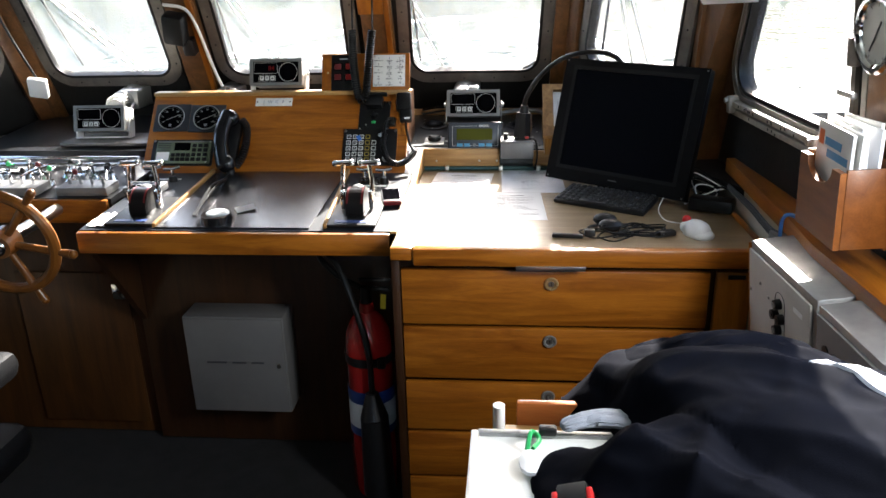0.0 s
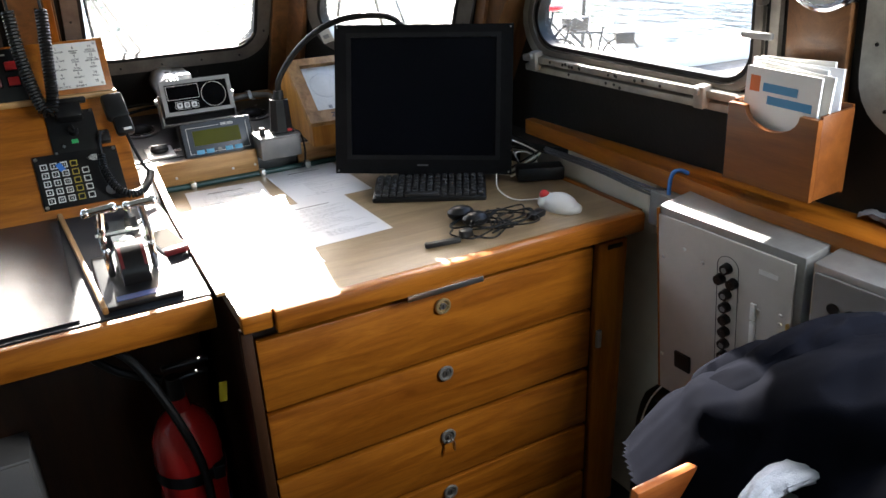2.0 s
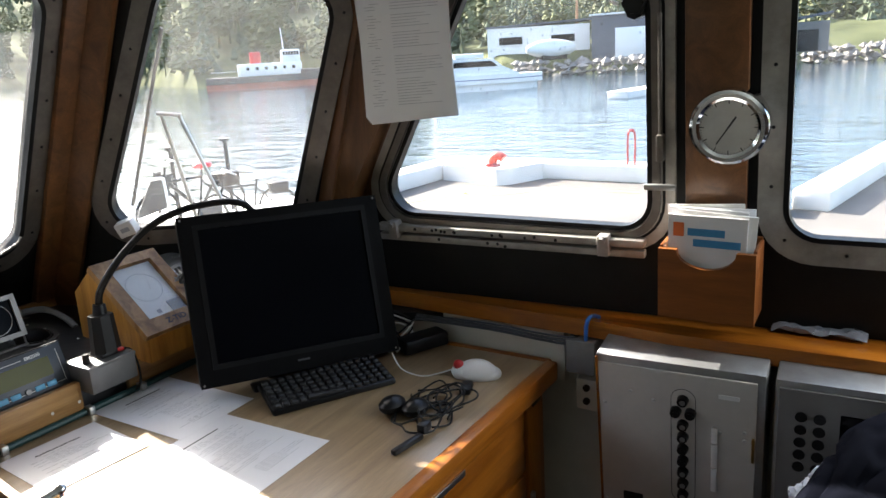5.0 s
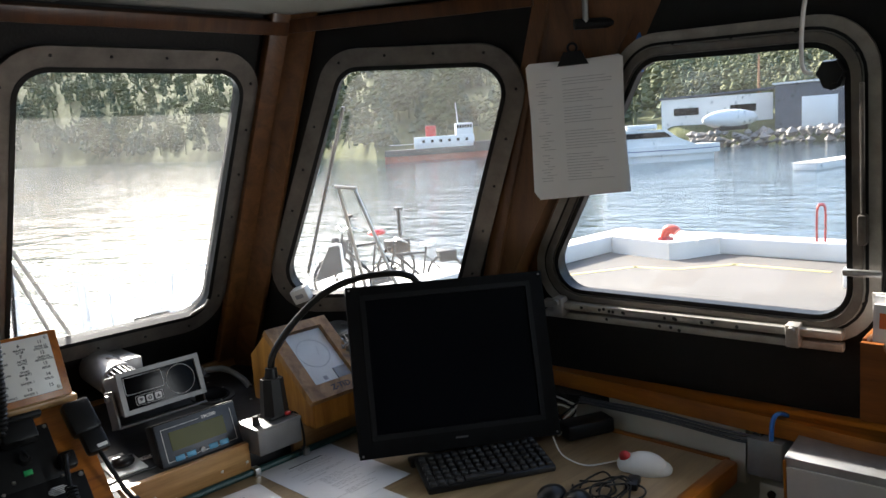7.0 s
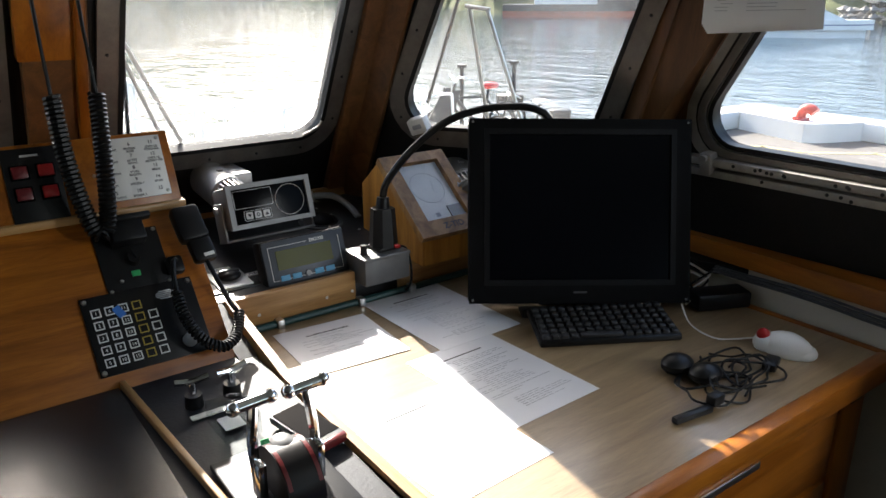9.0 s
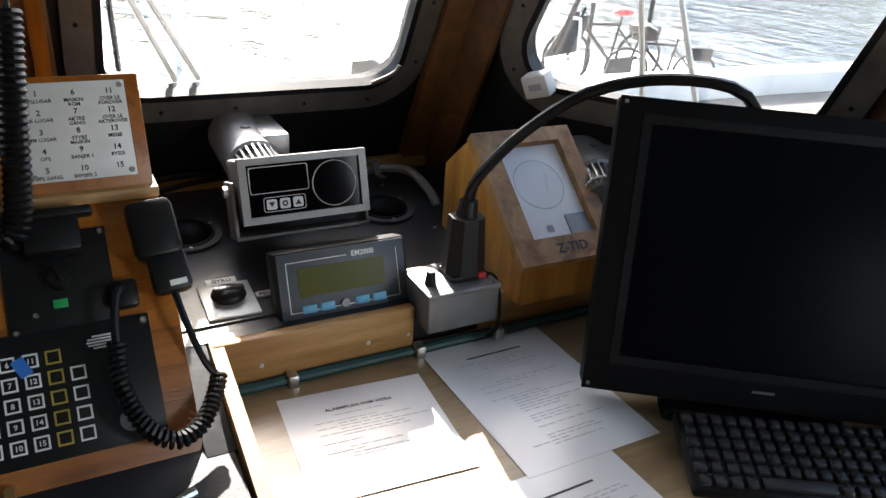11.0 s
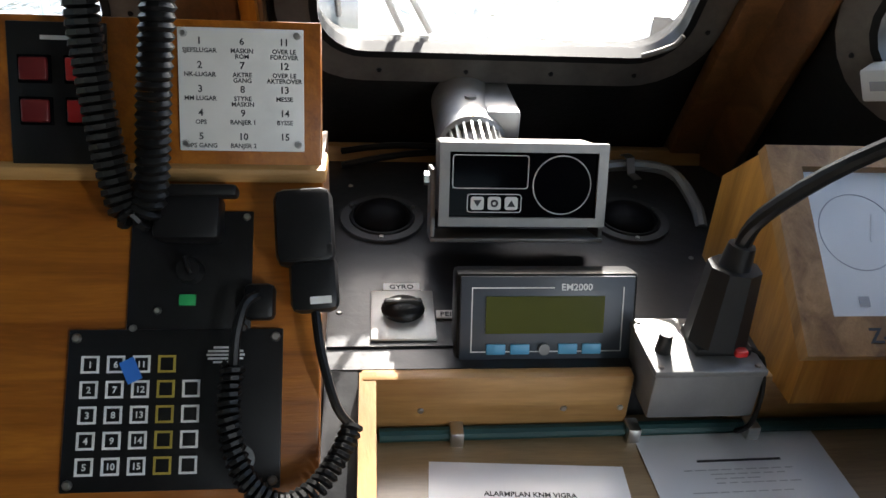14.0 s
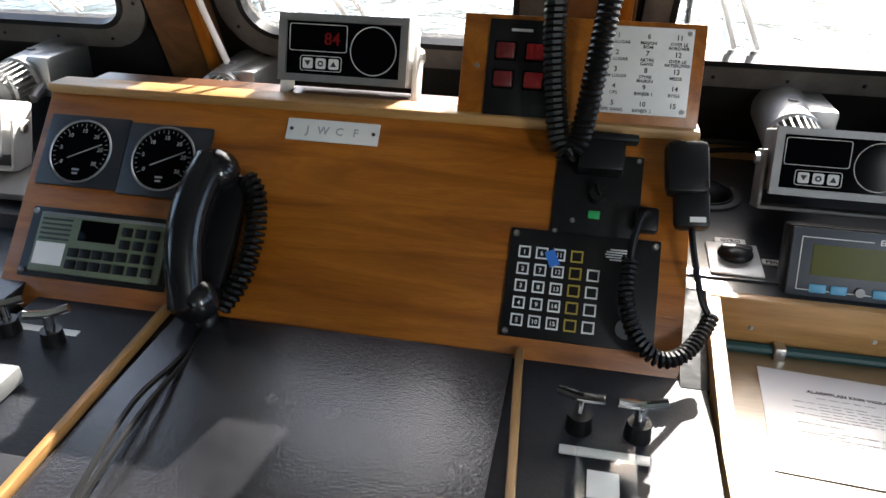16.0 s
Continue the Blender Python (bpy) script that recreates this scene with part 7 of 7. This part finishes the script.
for name, leaf, conifer, count, seed in (("far_conifers", leaf_a, True, 1300, 21), ("far_birches", leaf_b, False, 1100, 22)):
    rng, mesh = random.Random(seed), Mesh()
    for k in range(count):
        az = rng.uniform(-60, 105) if k % 3 else rng.uniform(5, 80)
        s = (5 + 250 * rng.random() ** 1.3) * (max(1.0, shore(az) / 330) if az < 30 else 1.0)
        if 38 < az < 56 and conifer and rng.random() < 0.5:
            s += 60
        ground = ground_at(az, s)
        base = at(az, shore(az) + s + (25 if az > 60 else 0), ground - 1.2)
        far = max(1.0, shore(az) / 330)
        crown(mesh, base, rng.uniform(6, 18) * (0.85 if az > 38 else 1.15) * far, rng.uniform(4, 7.5) * far, rng, conifer)
    tagged(part(name, mesh, leaf, smooth=False), "woods on the far shore", "trees", "", "stuff")

# quay
EDGE = [(1.7, 7.85), (7.1, 7.8), (10.4, 7.6), (10.22, 3.7), (8.7, 3.5), (8.62, 1.95), (14.1, 1.02), (30, -1.7)]
quay = Mesh().prism(EDGE + [(30, -20), (1.7, -20)], -2.9, -0.3, "z")
tagged(part("quay", quay, concrete), "pale concrete quay beside the boat", "quay", "", "structure")


def run_along(points, wide, low, high, inset=0.0):
    """A bar of rectangular section along a line on the ground, kept to its inner side."""
    mesh = Mesh()
    for (ax, ay), (bx, by) in zip(points, points[1:]):
        d = Vector((bx - ax, by - ay, 0))
        n = Vector((d.y, -d.x, 0)).normalized()
        c = Vector((ax + bx, ay + by, 0)) / 2 + n * (inset + wide / 2)
        mesh.box((0, 0, 0), (d.length - 0.004, wide, high - low), pose(c.x, c.y, (low + high) / 2, 0, 0, math.degrees(math.atan2(d.y, d.x))), min(0.03, (high - low) / 3))
    return mesh


tagged(part("kerb_end", run_along(EDGE[:3], 0.42, -0.3, -0.04), white_kerb), "white painted quay kerb", "kerb", "", "structure")
tagged(part("kerb_side", run_along([(10.38, 7.17), (10.22, 3.7)], 0.42, -0.3, -0.05), white_kerb), "white painted quay kerb", "kerb", "", "structure")
tagged(part("kerb_aft", run_along(EDGE[4:], 0.42, -0.3, -0.06), white_kerb), "white painted quay kerb", "kerb", "", "structure")
tagged(part("kerb_block", Mesh().prism([(9.42, 7.22), (9.15, 6.1), (9.3, 5.93), (9.93, 5.66), (9.95, 7.2)], -0.3, -0.045, "z"), white_kerb), "broad white kerb block under the bollard", "kerb", "", "structure")
tagged(part("line_yellow", run_along([(3.2, 7.0), (7.62, 6.84), (8.55, 6.3), (8.6, 5.72), (9.24, 5.17), (9.19, 3.9)], 0.1, -0.299, -0.2955), mat("faded_yellow", (0.42, 0.36, 0.14), 0.8, 0, 0.3, 3)), "faded yellow painted line on the quay", "line", "", "structure")
bo = thing("bollard", pose(9.42, 6.3, -0.045) @ Matrix.Scale(0.85, 4), "red mooring bollard with a bent head", "bollard")
part("stem", Mesh().tube([(0, 0, 0), (0, 0, 0.1), (0.0, -0.06, 0.18), (0.0, -0.16, 0.18), (0, -0.22, 0.14)], 0.08, 14), mat("bollard_red", (0.6, 0.07, 0.04), 0.45), bo)
part("foot", Mesh().cyl((0, 0, 0), (0, 0, 0.05), 0.14, 0.13, 20), red_paint, bo)
ld = thing("quay_ladder", pose(9.98, 4.3, -0.05, 0, 0, -72), "red ladder hoops at the quay edge", "ladder")
for s in (-0.06, 0.06):
    part("hoop", Mesh().tube([(-0.05, s, 0), (-0.05, s, 0.42), (0.0, s, 0.5), (0.05, s, 0.42), (0.05, s, 0.0)], 0.015, 8), red_paint, ld)
part("rung", Mesh().cyl((-0.05, -0.06, 0.28), (-0.05, 0.06, 0.28), 0.015, None, 8), red_paint, ld)


def bicycle(m, seat):
    t = thing("bicycle", m, "parked bicycle with a covered saddle on the quay", "bicycle", "parked bicycles")
    for x in (-0.52, 0.52):
        w = part("wheel", Mesh().ring((x, 0, 0.34), 0.32, 0.022, 28, 6, None, "y"), rubber, t)
        part("hub", Mesh().cyl((x, -0.05, 0.34), (x, 0.05, 0.34), 0.03, None, 10), steel, w)
    part("frame", Mesh().tube([(-0.52, 0, 0.34), (-0.1, 0, 0.3), (0.36, 0, 0.78)], 0.028, 8, None, 1).tube([(-0.2, 0, 0.85), (-0.1, 0, 0.3)], 0.018, 8).tube([(-0.18, 0, 0.75), (0.38, 0, 0.76)], 0.02, 8).tube([(0.34, 0, 0.95), (0.52, 0, 0.34)], 0.02, 8).tube([(-0.18, 0, 0.7), (-0.52, 0, 0.34)], 0.014, 8), satin_black, t)
    part("saddle", Mesh().ball((-0.22, 0, 0.9), (0.15, 0.09, 0.05), 12), seat, t)
    part("handlebar", Mesh().tube([(0.2, -0.3, 1.0), (0.32, -0.15, 1.05), (0.34, 0, 1.0), (0.32, 0.15, 1.05), (0.2, 0.3, 1.0)], 0.014, 8), steel, t)
    part("headlamp", Mesh().cyl((0.42, 0, 0.88), (0.5, 0, 0.87), 0.03, 0.045, 12), satin_black, t)
    part("carrier", Mesh().box((-0.55, 0, 0.74), (0.36, 0.14, 0.02), None, 0.006), satin_black, t)
    part("pannier", Mesh().box((-0.56, 0, 0.66), (0.3, 0.26, 0.2), None, 0.03, 1.08), satin_black, t)


for m, seat in ((pose(5.8, 8.9, -0.45, 0, 0, 172) @ Matrix.Scale(0.97, 4), red_plastic), (pose(6.2, 8.3, -0.45, 0, 0, 150) @ Matrix.Scale(0.78, 4), boat_white)):
    bicycle(m, seat)

# the boat that lies beyond the end of the quay
nb = thing("moored_boat", pose(0, 0, 0), "white motorboat with rail hoops and black canvas moored beyond the quay", "boat")
plan = lambda k: [(8.2, 9.5 - 1.35 * k), (8.2, 9.5 + 1.35 * k), (3.4, 9.7 + 1.3 * k), (1.9, 9.9 + 0.5 * k), (1.4, 9.9), (1.9, 9.8 - 0.6 * k), (3.4, 9.6 - 1.3 * k)]
part("hull", Mesh().prism(plan(0.88), -2.7, -1.2, "z").prism(plan(1.0), -1.2, -0.5, "z"), boat_white, nb)
part("deck", Mesh().prism(plan(0.97), -0.5, -0.45, "z"), white_kerb, nb)
cb2 = part("cabin", Mesh().prism([(2.3, -0.45), (4.4, -0.45), (4.2, 0.02), (3.0, 0.05), (2.55, -0.1)], 9.0, 10.4, "y"), boat_white, nb)
for x in (2.75, 3.35, 3.95):
    part("cabin_window", Mesh().box((x, 8.995, -0.15), (0.42, 0.03, 0.2), None, 0.02), screen_glass, cb2)
for x, y in ((2.35, 9.1), (2.9, 8.75), (4.55, 8.45), (4.75, 9.3)):
    part("rail_hoop", Mesh().tube([(x, y, -0.45), (x + 0.02, y, 0.3), (x + 0.1, y + 0.03, 0.4), (x + 0.5, y + 0.08, 0.42), (x + 0.58, y + 0.1, 0.3), (x + 0.6, y + 0.1, -0.45)], 0.018, 8), boat_white, nb)
part("canvas", Mesh().add([(4.72, 8.62, -0.02), (5.2, 8.66, 0.02), (5.42, 8.75, 0.42), (5.08, 8.72, 0.40), (4.72, 8.64, -0.03), (5.2, 8.68, 0.01), (5.42, 8.77, 0.41), (5.08, 8.74, 0.39)], [(0, 1, 2, 3), (7, 6, 5, 4), (0, 4, 5, 1), (1, 5, 6, 2), (2, 6, 7, 3), (3, 7, 4, 0)]), satin_black, nb, "black canvas dodger")
part("canvas", Mesh().add([(5.3, 8.3, -0.4), (5.75, 8.3, -0.4), (5.85, 8.4, -0.02), (5.5, 8.4, -0.05), (5.3, 8.33, -0.41), (5.75, 8.33, -0.41), (5.85, 8.43, -0.03), (5.5, 8.43, -0.06)], [(0, 1, 2, 3), (7, 6, 5, 4), (0, 4, 5, 1), (1, 5, 6, 2), (2, 6, 7, 3), (3, 7, 4, 0)]), satin_black, nb, "black canvas bag")
for x in (6.1, 7.1):
    part("mooring_post", Mesh().cyl((x, 9.6, -0.45), (x, 9.6, 0.6), 0.03, 0.03, 8).cyl((x, 9.6, 0.6), (x, 9.6, 0.64), 0.07, None, 10), satin_black, nb)

# foredeck and bow rail
deck = Mesh().prism([(-2.6, 2.95), (1.02, 2.95), (1.14, 6.0), (1.12, 8.0), (0.55, 10.6), (-0.79, 13.0), (-2.13, 10.6), (-2.7, 8.0), (-2.72, 6.0)], -1.6, -0.1, "z")
tagged(part("foredeck", deck, deck_green), "painted steel foredeck of the boat", "deck", "", "structure")
rl = thing("bow_rail", pose(0, 0, -0.1), "white tubular guard rail round the foredeck", "railing")
side_pts = [(1.0, 3.3), (1.04, 4.6), (1.09, 6.2), (1.08, 7.8), (0.85, 9.3), (0.3, 11.0), (-0.79, 12.8)]
side_pts += [(2 * MID - x, y) for x, y in side_pts[-2::-1]]
for x, y in side_pts:
    part("stanchion", Mesh().cyl((x, y, 0), (x, y, 1.0), 0.035, None, 8), boat_white, rl)
for z in (0.4, 0.7, 1.0):
    part("guard_bar", Mesh().tube([(x, y, z) for x, y in side_pts], 0.03 if z == 1.0 else 0.02, 8, None, 2), boat_white, rl)
wd = thing("windlass", pose(-0.79, 7.6, -0.1), "grey anchor windlass on the foredeck", "windlass")
part("base", Mesh().box((0, 0, 0.12), (0.7, 0.5, 0.24), None, 0.03), grey_paint, wd)
part("drum", Mesh().cyl((-0.5, 0, 0.35), (0.5, 0, 0.35), 0.16, None, 24), grey_case, wd)
hb = thing("deck_hatch", pose(-0.5, 5.0, -0.1), "white deck hatch ahead of the wheelhouse", "hatch")
part("coaming", Mesh().box((0, 0, 0.15), (1.1, 1.0, 0.3), None, 0.03), boat_white, hb)
part("lid", Mesh().box((0, 0, 0.33), (1.2, 1.1, 0.06), None, 0.02), boat_white, hb)
tagged(part("sill_ledge", Mesh().prism([(-2.1, 2.9), (0.5, 2.9), (0.9, 2.2), (1.0, 2.2), (0.6, 3.05), (-2.2, 3.05)], 1.0, 1.06, "z"), boat_white), "white outer ledge under the windows", "ledge", "", "structure")

# tug
tg = thing("tugboat", Matrix.Translation(at(45.5, 134, WATER)) @ pose(0, 0, 0, 0, 0, -43), "black and red tugboat with a white deckhouse", "tugboat")
sec = lambda k: [(-11.5, -1.5 * k), (-11.5, 1.5 * k), (-9, 2.8 * k), (6, 2.9 * k), (10, 1.6 * k), (12.2, 0), (10, -1.6 * k), (6, -2.9 * k), (-9, -2.8 * k)]
part("lower_hull", Mesh().prism(sec(0.94), -0.4, 0.95, "z"), hull_red, tg)
part("upper_hull", Mesh().prism(sec(1.0), 0.95, 2.0, "z").prism([(4, -2.7), (9.8, -1.7), (12.6, 0), (9.8, 1.7), (4, 2.7)], 2.0, 2.7, "z"), hull_black, tg)
dh = part("deckhouse", Mesh().box((-1.0, 0, 3.0), (10.5, 3.8, 2.0), None, 0.1), boat_white, tg)
part("wheelhouse", Mesh().box((2.6, 0, 4.9), (3.0, 3.2, 2.2), None, 0.12), boat_white, tg)
for k in range(6):
    part("porthole", Mesh().box((-4.6 + 1.5 * k, -1.93, 3.2), (0.5, 0.06, 0.5), None, 0.02), screen_glass, dh)
    part("porthole", Mesh().box((1.5 + 0.45 * k, -1.63, 5.4), (0.35, 0.06, 0.6), None, 0.02), screen_glass, dh)
part("funnel", Mesh().box((-3.2, 0, 4.9), (1.8, 1.5, 1.9), None, 0.2), red_plastic, tg)
part("mast", Mesh().cyl((1.6, 0, 6), (1.4, 0, 9.6), 0.12, 0.06, 8).cyl((1.5, -1.0, 8), (1.5, 1.0, 8), 0.05, None, 6), boat_white, tg)
part("rail", Mesh().tube([(-10.5, -2.0, 2.9), (-7, -2.7, 2.9), (3.5, -2.7, 2.9)], 0.04, 5, None, 1), boat_white, tg)

# motor yacht
my = thing("motor_yacht", Matrix.Translation(at(60.5, 80, WATER)) @ pose(0, 0, 0, 0, 0, -52), "white motor yacht moored by the shore", "yacht")
hull = lambda k, e: [(-5.5, -1.8 * k), (2.0, -1.8 * k), (4.6 + e, -0.9 * k), (6 + e, 0), (4.6 + e, 0.9 * k), (2.0, 1.8 * k), (-5.5, 1.8 * k)]
part("hull", Mesh().prism(hull(0.85, -0.6), -0.2, 0.7, "z").prism(hull(1.0, 0), 0.7, 1.6, "z"), boat_white, my)
part("cabin", Mesh().prism([(-4.5, 1.6), (3.4, 1.6), (1.6, 2.4), (0.6, 3.2), (-3.6, 3.3), (-4.5, 2.6)], -1.4, 1.4, "y"), boat_white, my)
part("window_band", Mesh().prism([(-3.6, 2.45), (1.1, 2.45), (0.4, 3.0), (-3.4, 3.0)], -1.43, 1.43, "y"), screen_glass, my)
part("flybridge", Mesh().box((-1.8, 0, 3.55), (3.0, 2.2, 0.5), None, 0.1), boat_white, my)
part("stripe", Mesh().prism(hull(1.012, 0.02), 1.12, 1.2, "z"), blue_label, my)
part("radar_arch", Mesh().tube([(-3.4, -1.2, 3.2), (-3.7, -1.0, 4.3), (-3.7, 1.0, 4.3), (-3.4, 1.2, 3.2)], 0.1, 6, None, 1), boat_white, my)


def shed(name, az0, az1, d, z0, z1, wall, label, roof_up, deep):
    a, b = at(az0, d, z0), at(az1, d, z0)
    m = frame_of((a + b) / 2, b - a, (0, 0, 1))
    t = thing(name, m, label, "building")
    w = (b - a).length
    h = z1 - z0
    part("wall", Mesh().box((0, h / 2, -deep / 2), (w, h, deep)), wall, t)
    part("roof", Mesh().prism([(-w / 2 - 0.3, h), (w / 2 + 0.3, h + roof_up), (w / 2 + 0.3, h + roof_up + 0.25), (-w / 2 - 0.3, h + 0.25)], -deep - 0.3, 0.3, "z"), slate_wall if wall is not slate_wall else boat_white, t)
    return t, w, h


bl, w, h = shed("boathouse", 61.0, 68.4, 122, -0.6, 4.6, boat_white, "long white boathouse with dark windows", 0.5, 9)
for u in (-0.27, 0.24):
    wn2 = part("window", Mesh().box((u * w, h * 0.62, 0.04), (3.6, 1.1, 0.12), None, 0.02), screen_glass, bl)
    part("sill", Mesh().box((u * w, h * 0.62 - 0.62, 0.1), (3.8, 0.1, 0.2)), boat_white, wn2)
ws2, w, h = shed("warehouse", 68.5, 80.0, 116, -0.6, 5.4, slate_wall, "dark grey warehouse with a white door", 0.3, 14)
part("door", Mesh().box((-0.26 * w, 2.1, 0.06), (4.4, 4.1, 0.16), None, 0.02), boat_white, ws2)
for k in range(5):
    part("seam", Mesh().box((-0.08 * w + k * 0.12 * w, h / 2, 0.05), (0.12, h, 0.1)), satin_black, ws2)
bs, w, h = shed("boat_shed", 81.0, 84.0, 100, -0.8, 2.6, grey_paint, "small grey boat shed on the shore", 0.8, 5)
part("opening", Mesh().box((0, 1.3, 0.05), (3.0, 2.4, 0.12)), satin_black, bs)
tk2 = thing("white_tank", Matrix.Translation(at(65.6, 112, -0.4)) @ pose(0, 0, 0, 0, 0, -20), "white boat hull under a cover on the shore", "boat")
part("cover", Mesh().ball((0, 0, 1.6), (5.0, 1.4, 1.3), 18), boat_white, tk2)
part("cradle", Mesh().box((0, 0, 0.4), (5, 1.6, 0.7), None, 0.1), satin_black, tk2)
rng = random.Random(31)
rocks = Mesh()
for k in range(420):
    az = rng.uniform(63, 100)
    c = at(az, shore(az) - rng.uniform(0, 4.5), WATER + rng.uniform(-0.1, 1.9))
    s = rng.uniform(0.4, 1.1)
    pts = [c + Vector((x * s * rng.uniform(0.6, 1.2), y * s * rng.uniform(0.6, 1.2), z * s * rng.uniform(0.5, 1))) for x, y, z in ((0, 0, 0.8), (1, 0.2, 0), (0.2, 1, 0.1), (-1, 0, -0.1), (0, -1, 0.1), (0, 0, -0.8))]
    rocks.add(pts, [(0, 1, 2), (0, 2, 3), (0, 3, 4), (0, 4, 1), (5, 2, 1), (5, 3, 2), (5, 4, 3), (5, 1, 4)])
tagged(part("shore_rocks", rocks, rock_mat, smooth=False), "piled rocks of the shore embankment", "rocks", "", "stuff")
pt = thing("pontoon", Matrix.Translation(at(71.5, 62, WATER)) @ pose(0, 0, 0, 0, 0, -10), "white floating pontoon off the shore", "pontoon")
part("float", Mesh().box((0, 0, 0.2), (7, 1.8, 0.5), None, 0.05), boat_white, pt)
part("deck", Mesh().box((0, 0, 0.48), (7.1, 1.9, 0.06), None, 0.01), white_kerb, pt)
mb = thing("crane_mast", Matrix.Translation(at(67.5, 128, 0)), "brown lattice crane mast behind the boathouse", "mast")
part("pole", Mesh().cyl((0, 0, 0), (0.2, 0, 10.5), 0.3, 0.15, 8).cyl((0.8, 0, 0), (0.3, 0, 10), 0.1, 0.1, 6), mat("rust_brown", (0.3, 0.15, 0.07), 0.7), mb)

# raindrops on the upper part of one pane
rng = random.Random(23)
drops = Mesh()
M3 = SIDES["right"][2]
poly3 = [Vector(on("right", c)) for c in W3]
for k in range(190):
    u, v = rng.random(), 0.5 + 0.47 * rng.random() ** 0.8
    lo3, hi3 = poly3[0].lerp(poly3[1], u), poly3[3].lerp(poly3[2], u)
    q = lo3.lerp(hi3, v)
    if u < 0.1 or u > 0.75 and rng.random() < 0.7:
        continue
    r = rng.uniform(0.0012, 0.0032)
    drops.ball(M3 @ Vector((q.x, q.y, -0.0125)), (r * 0.6, r, r * 1.25), 6)
tagged(part("raindrops", drops, clear), "raindrops on the outside of the side window", "raindrops", "", "stuff")
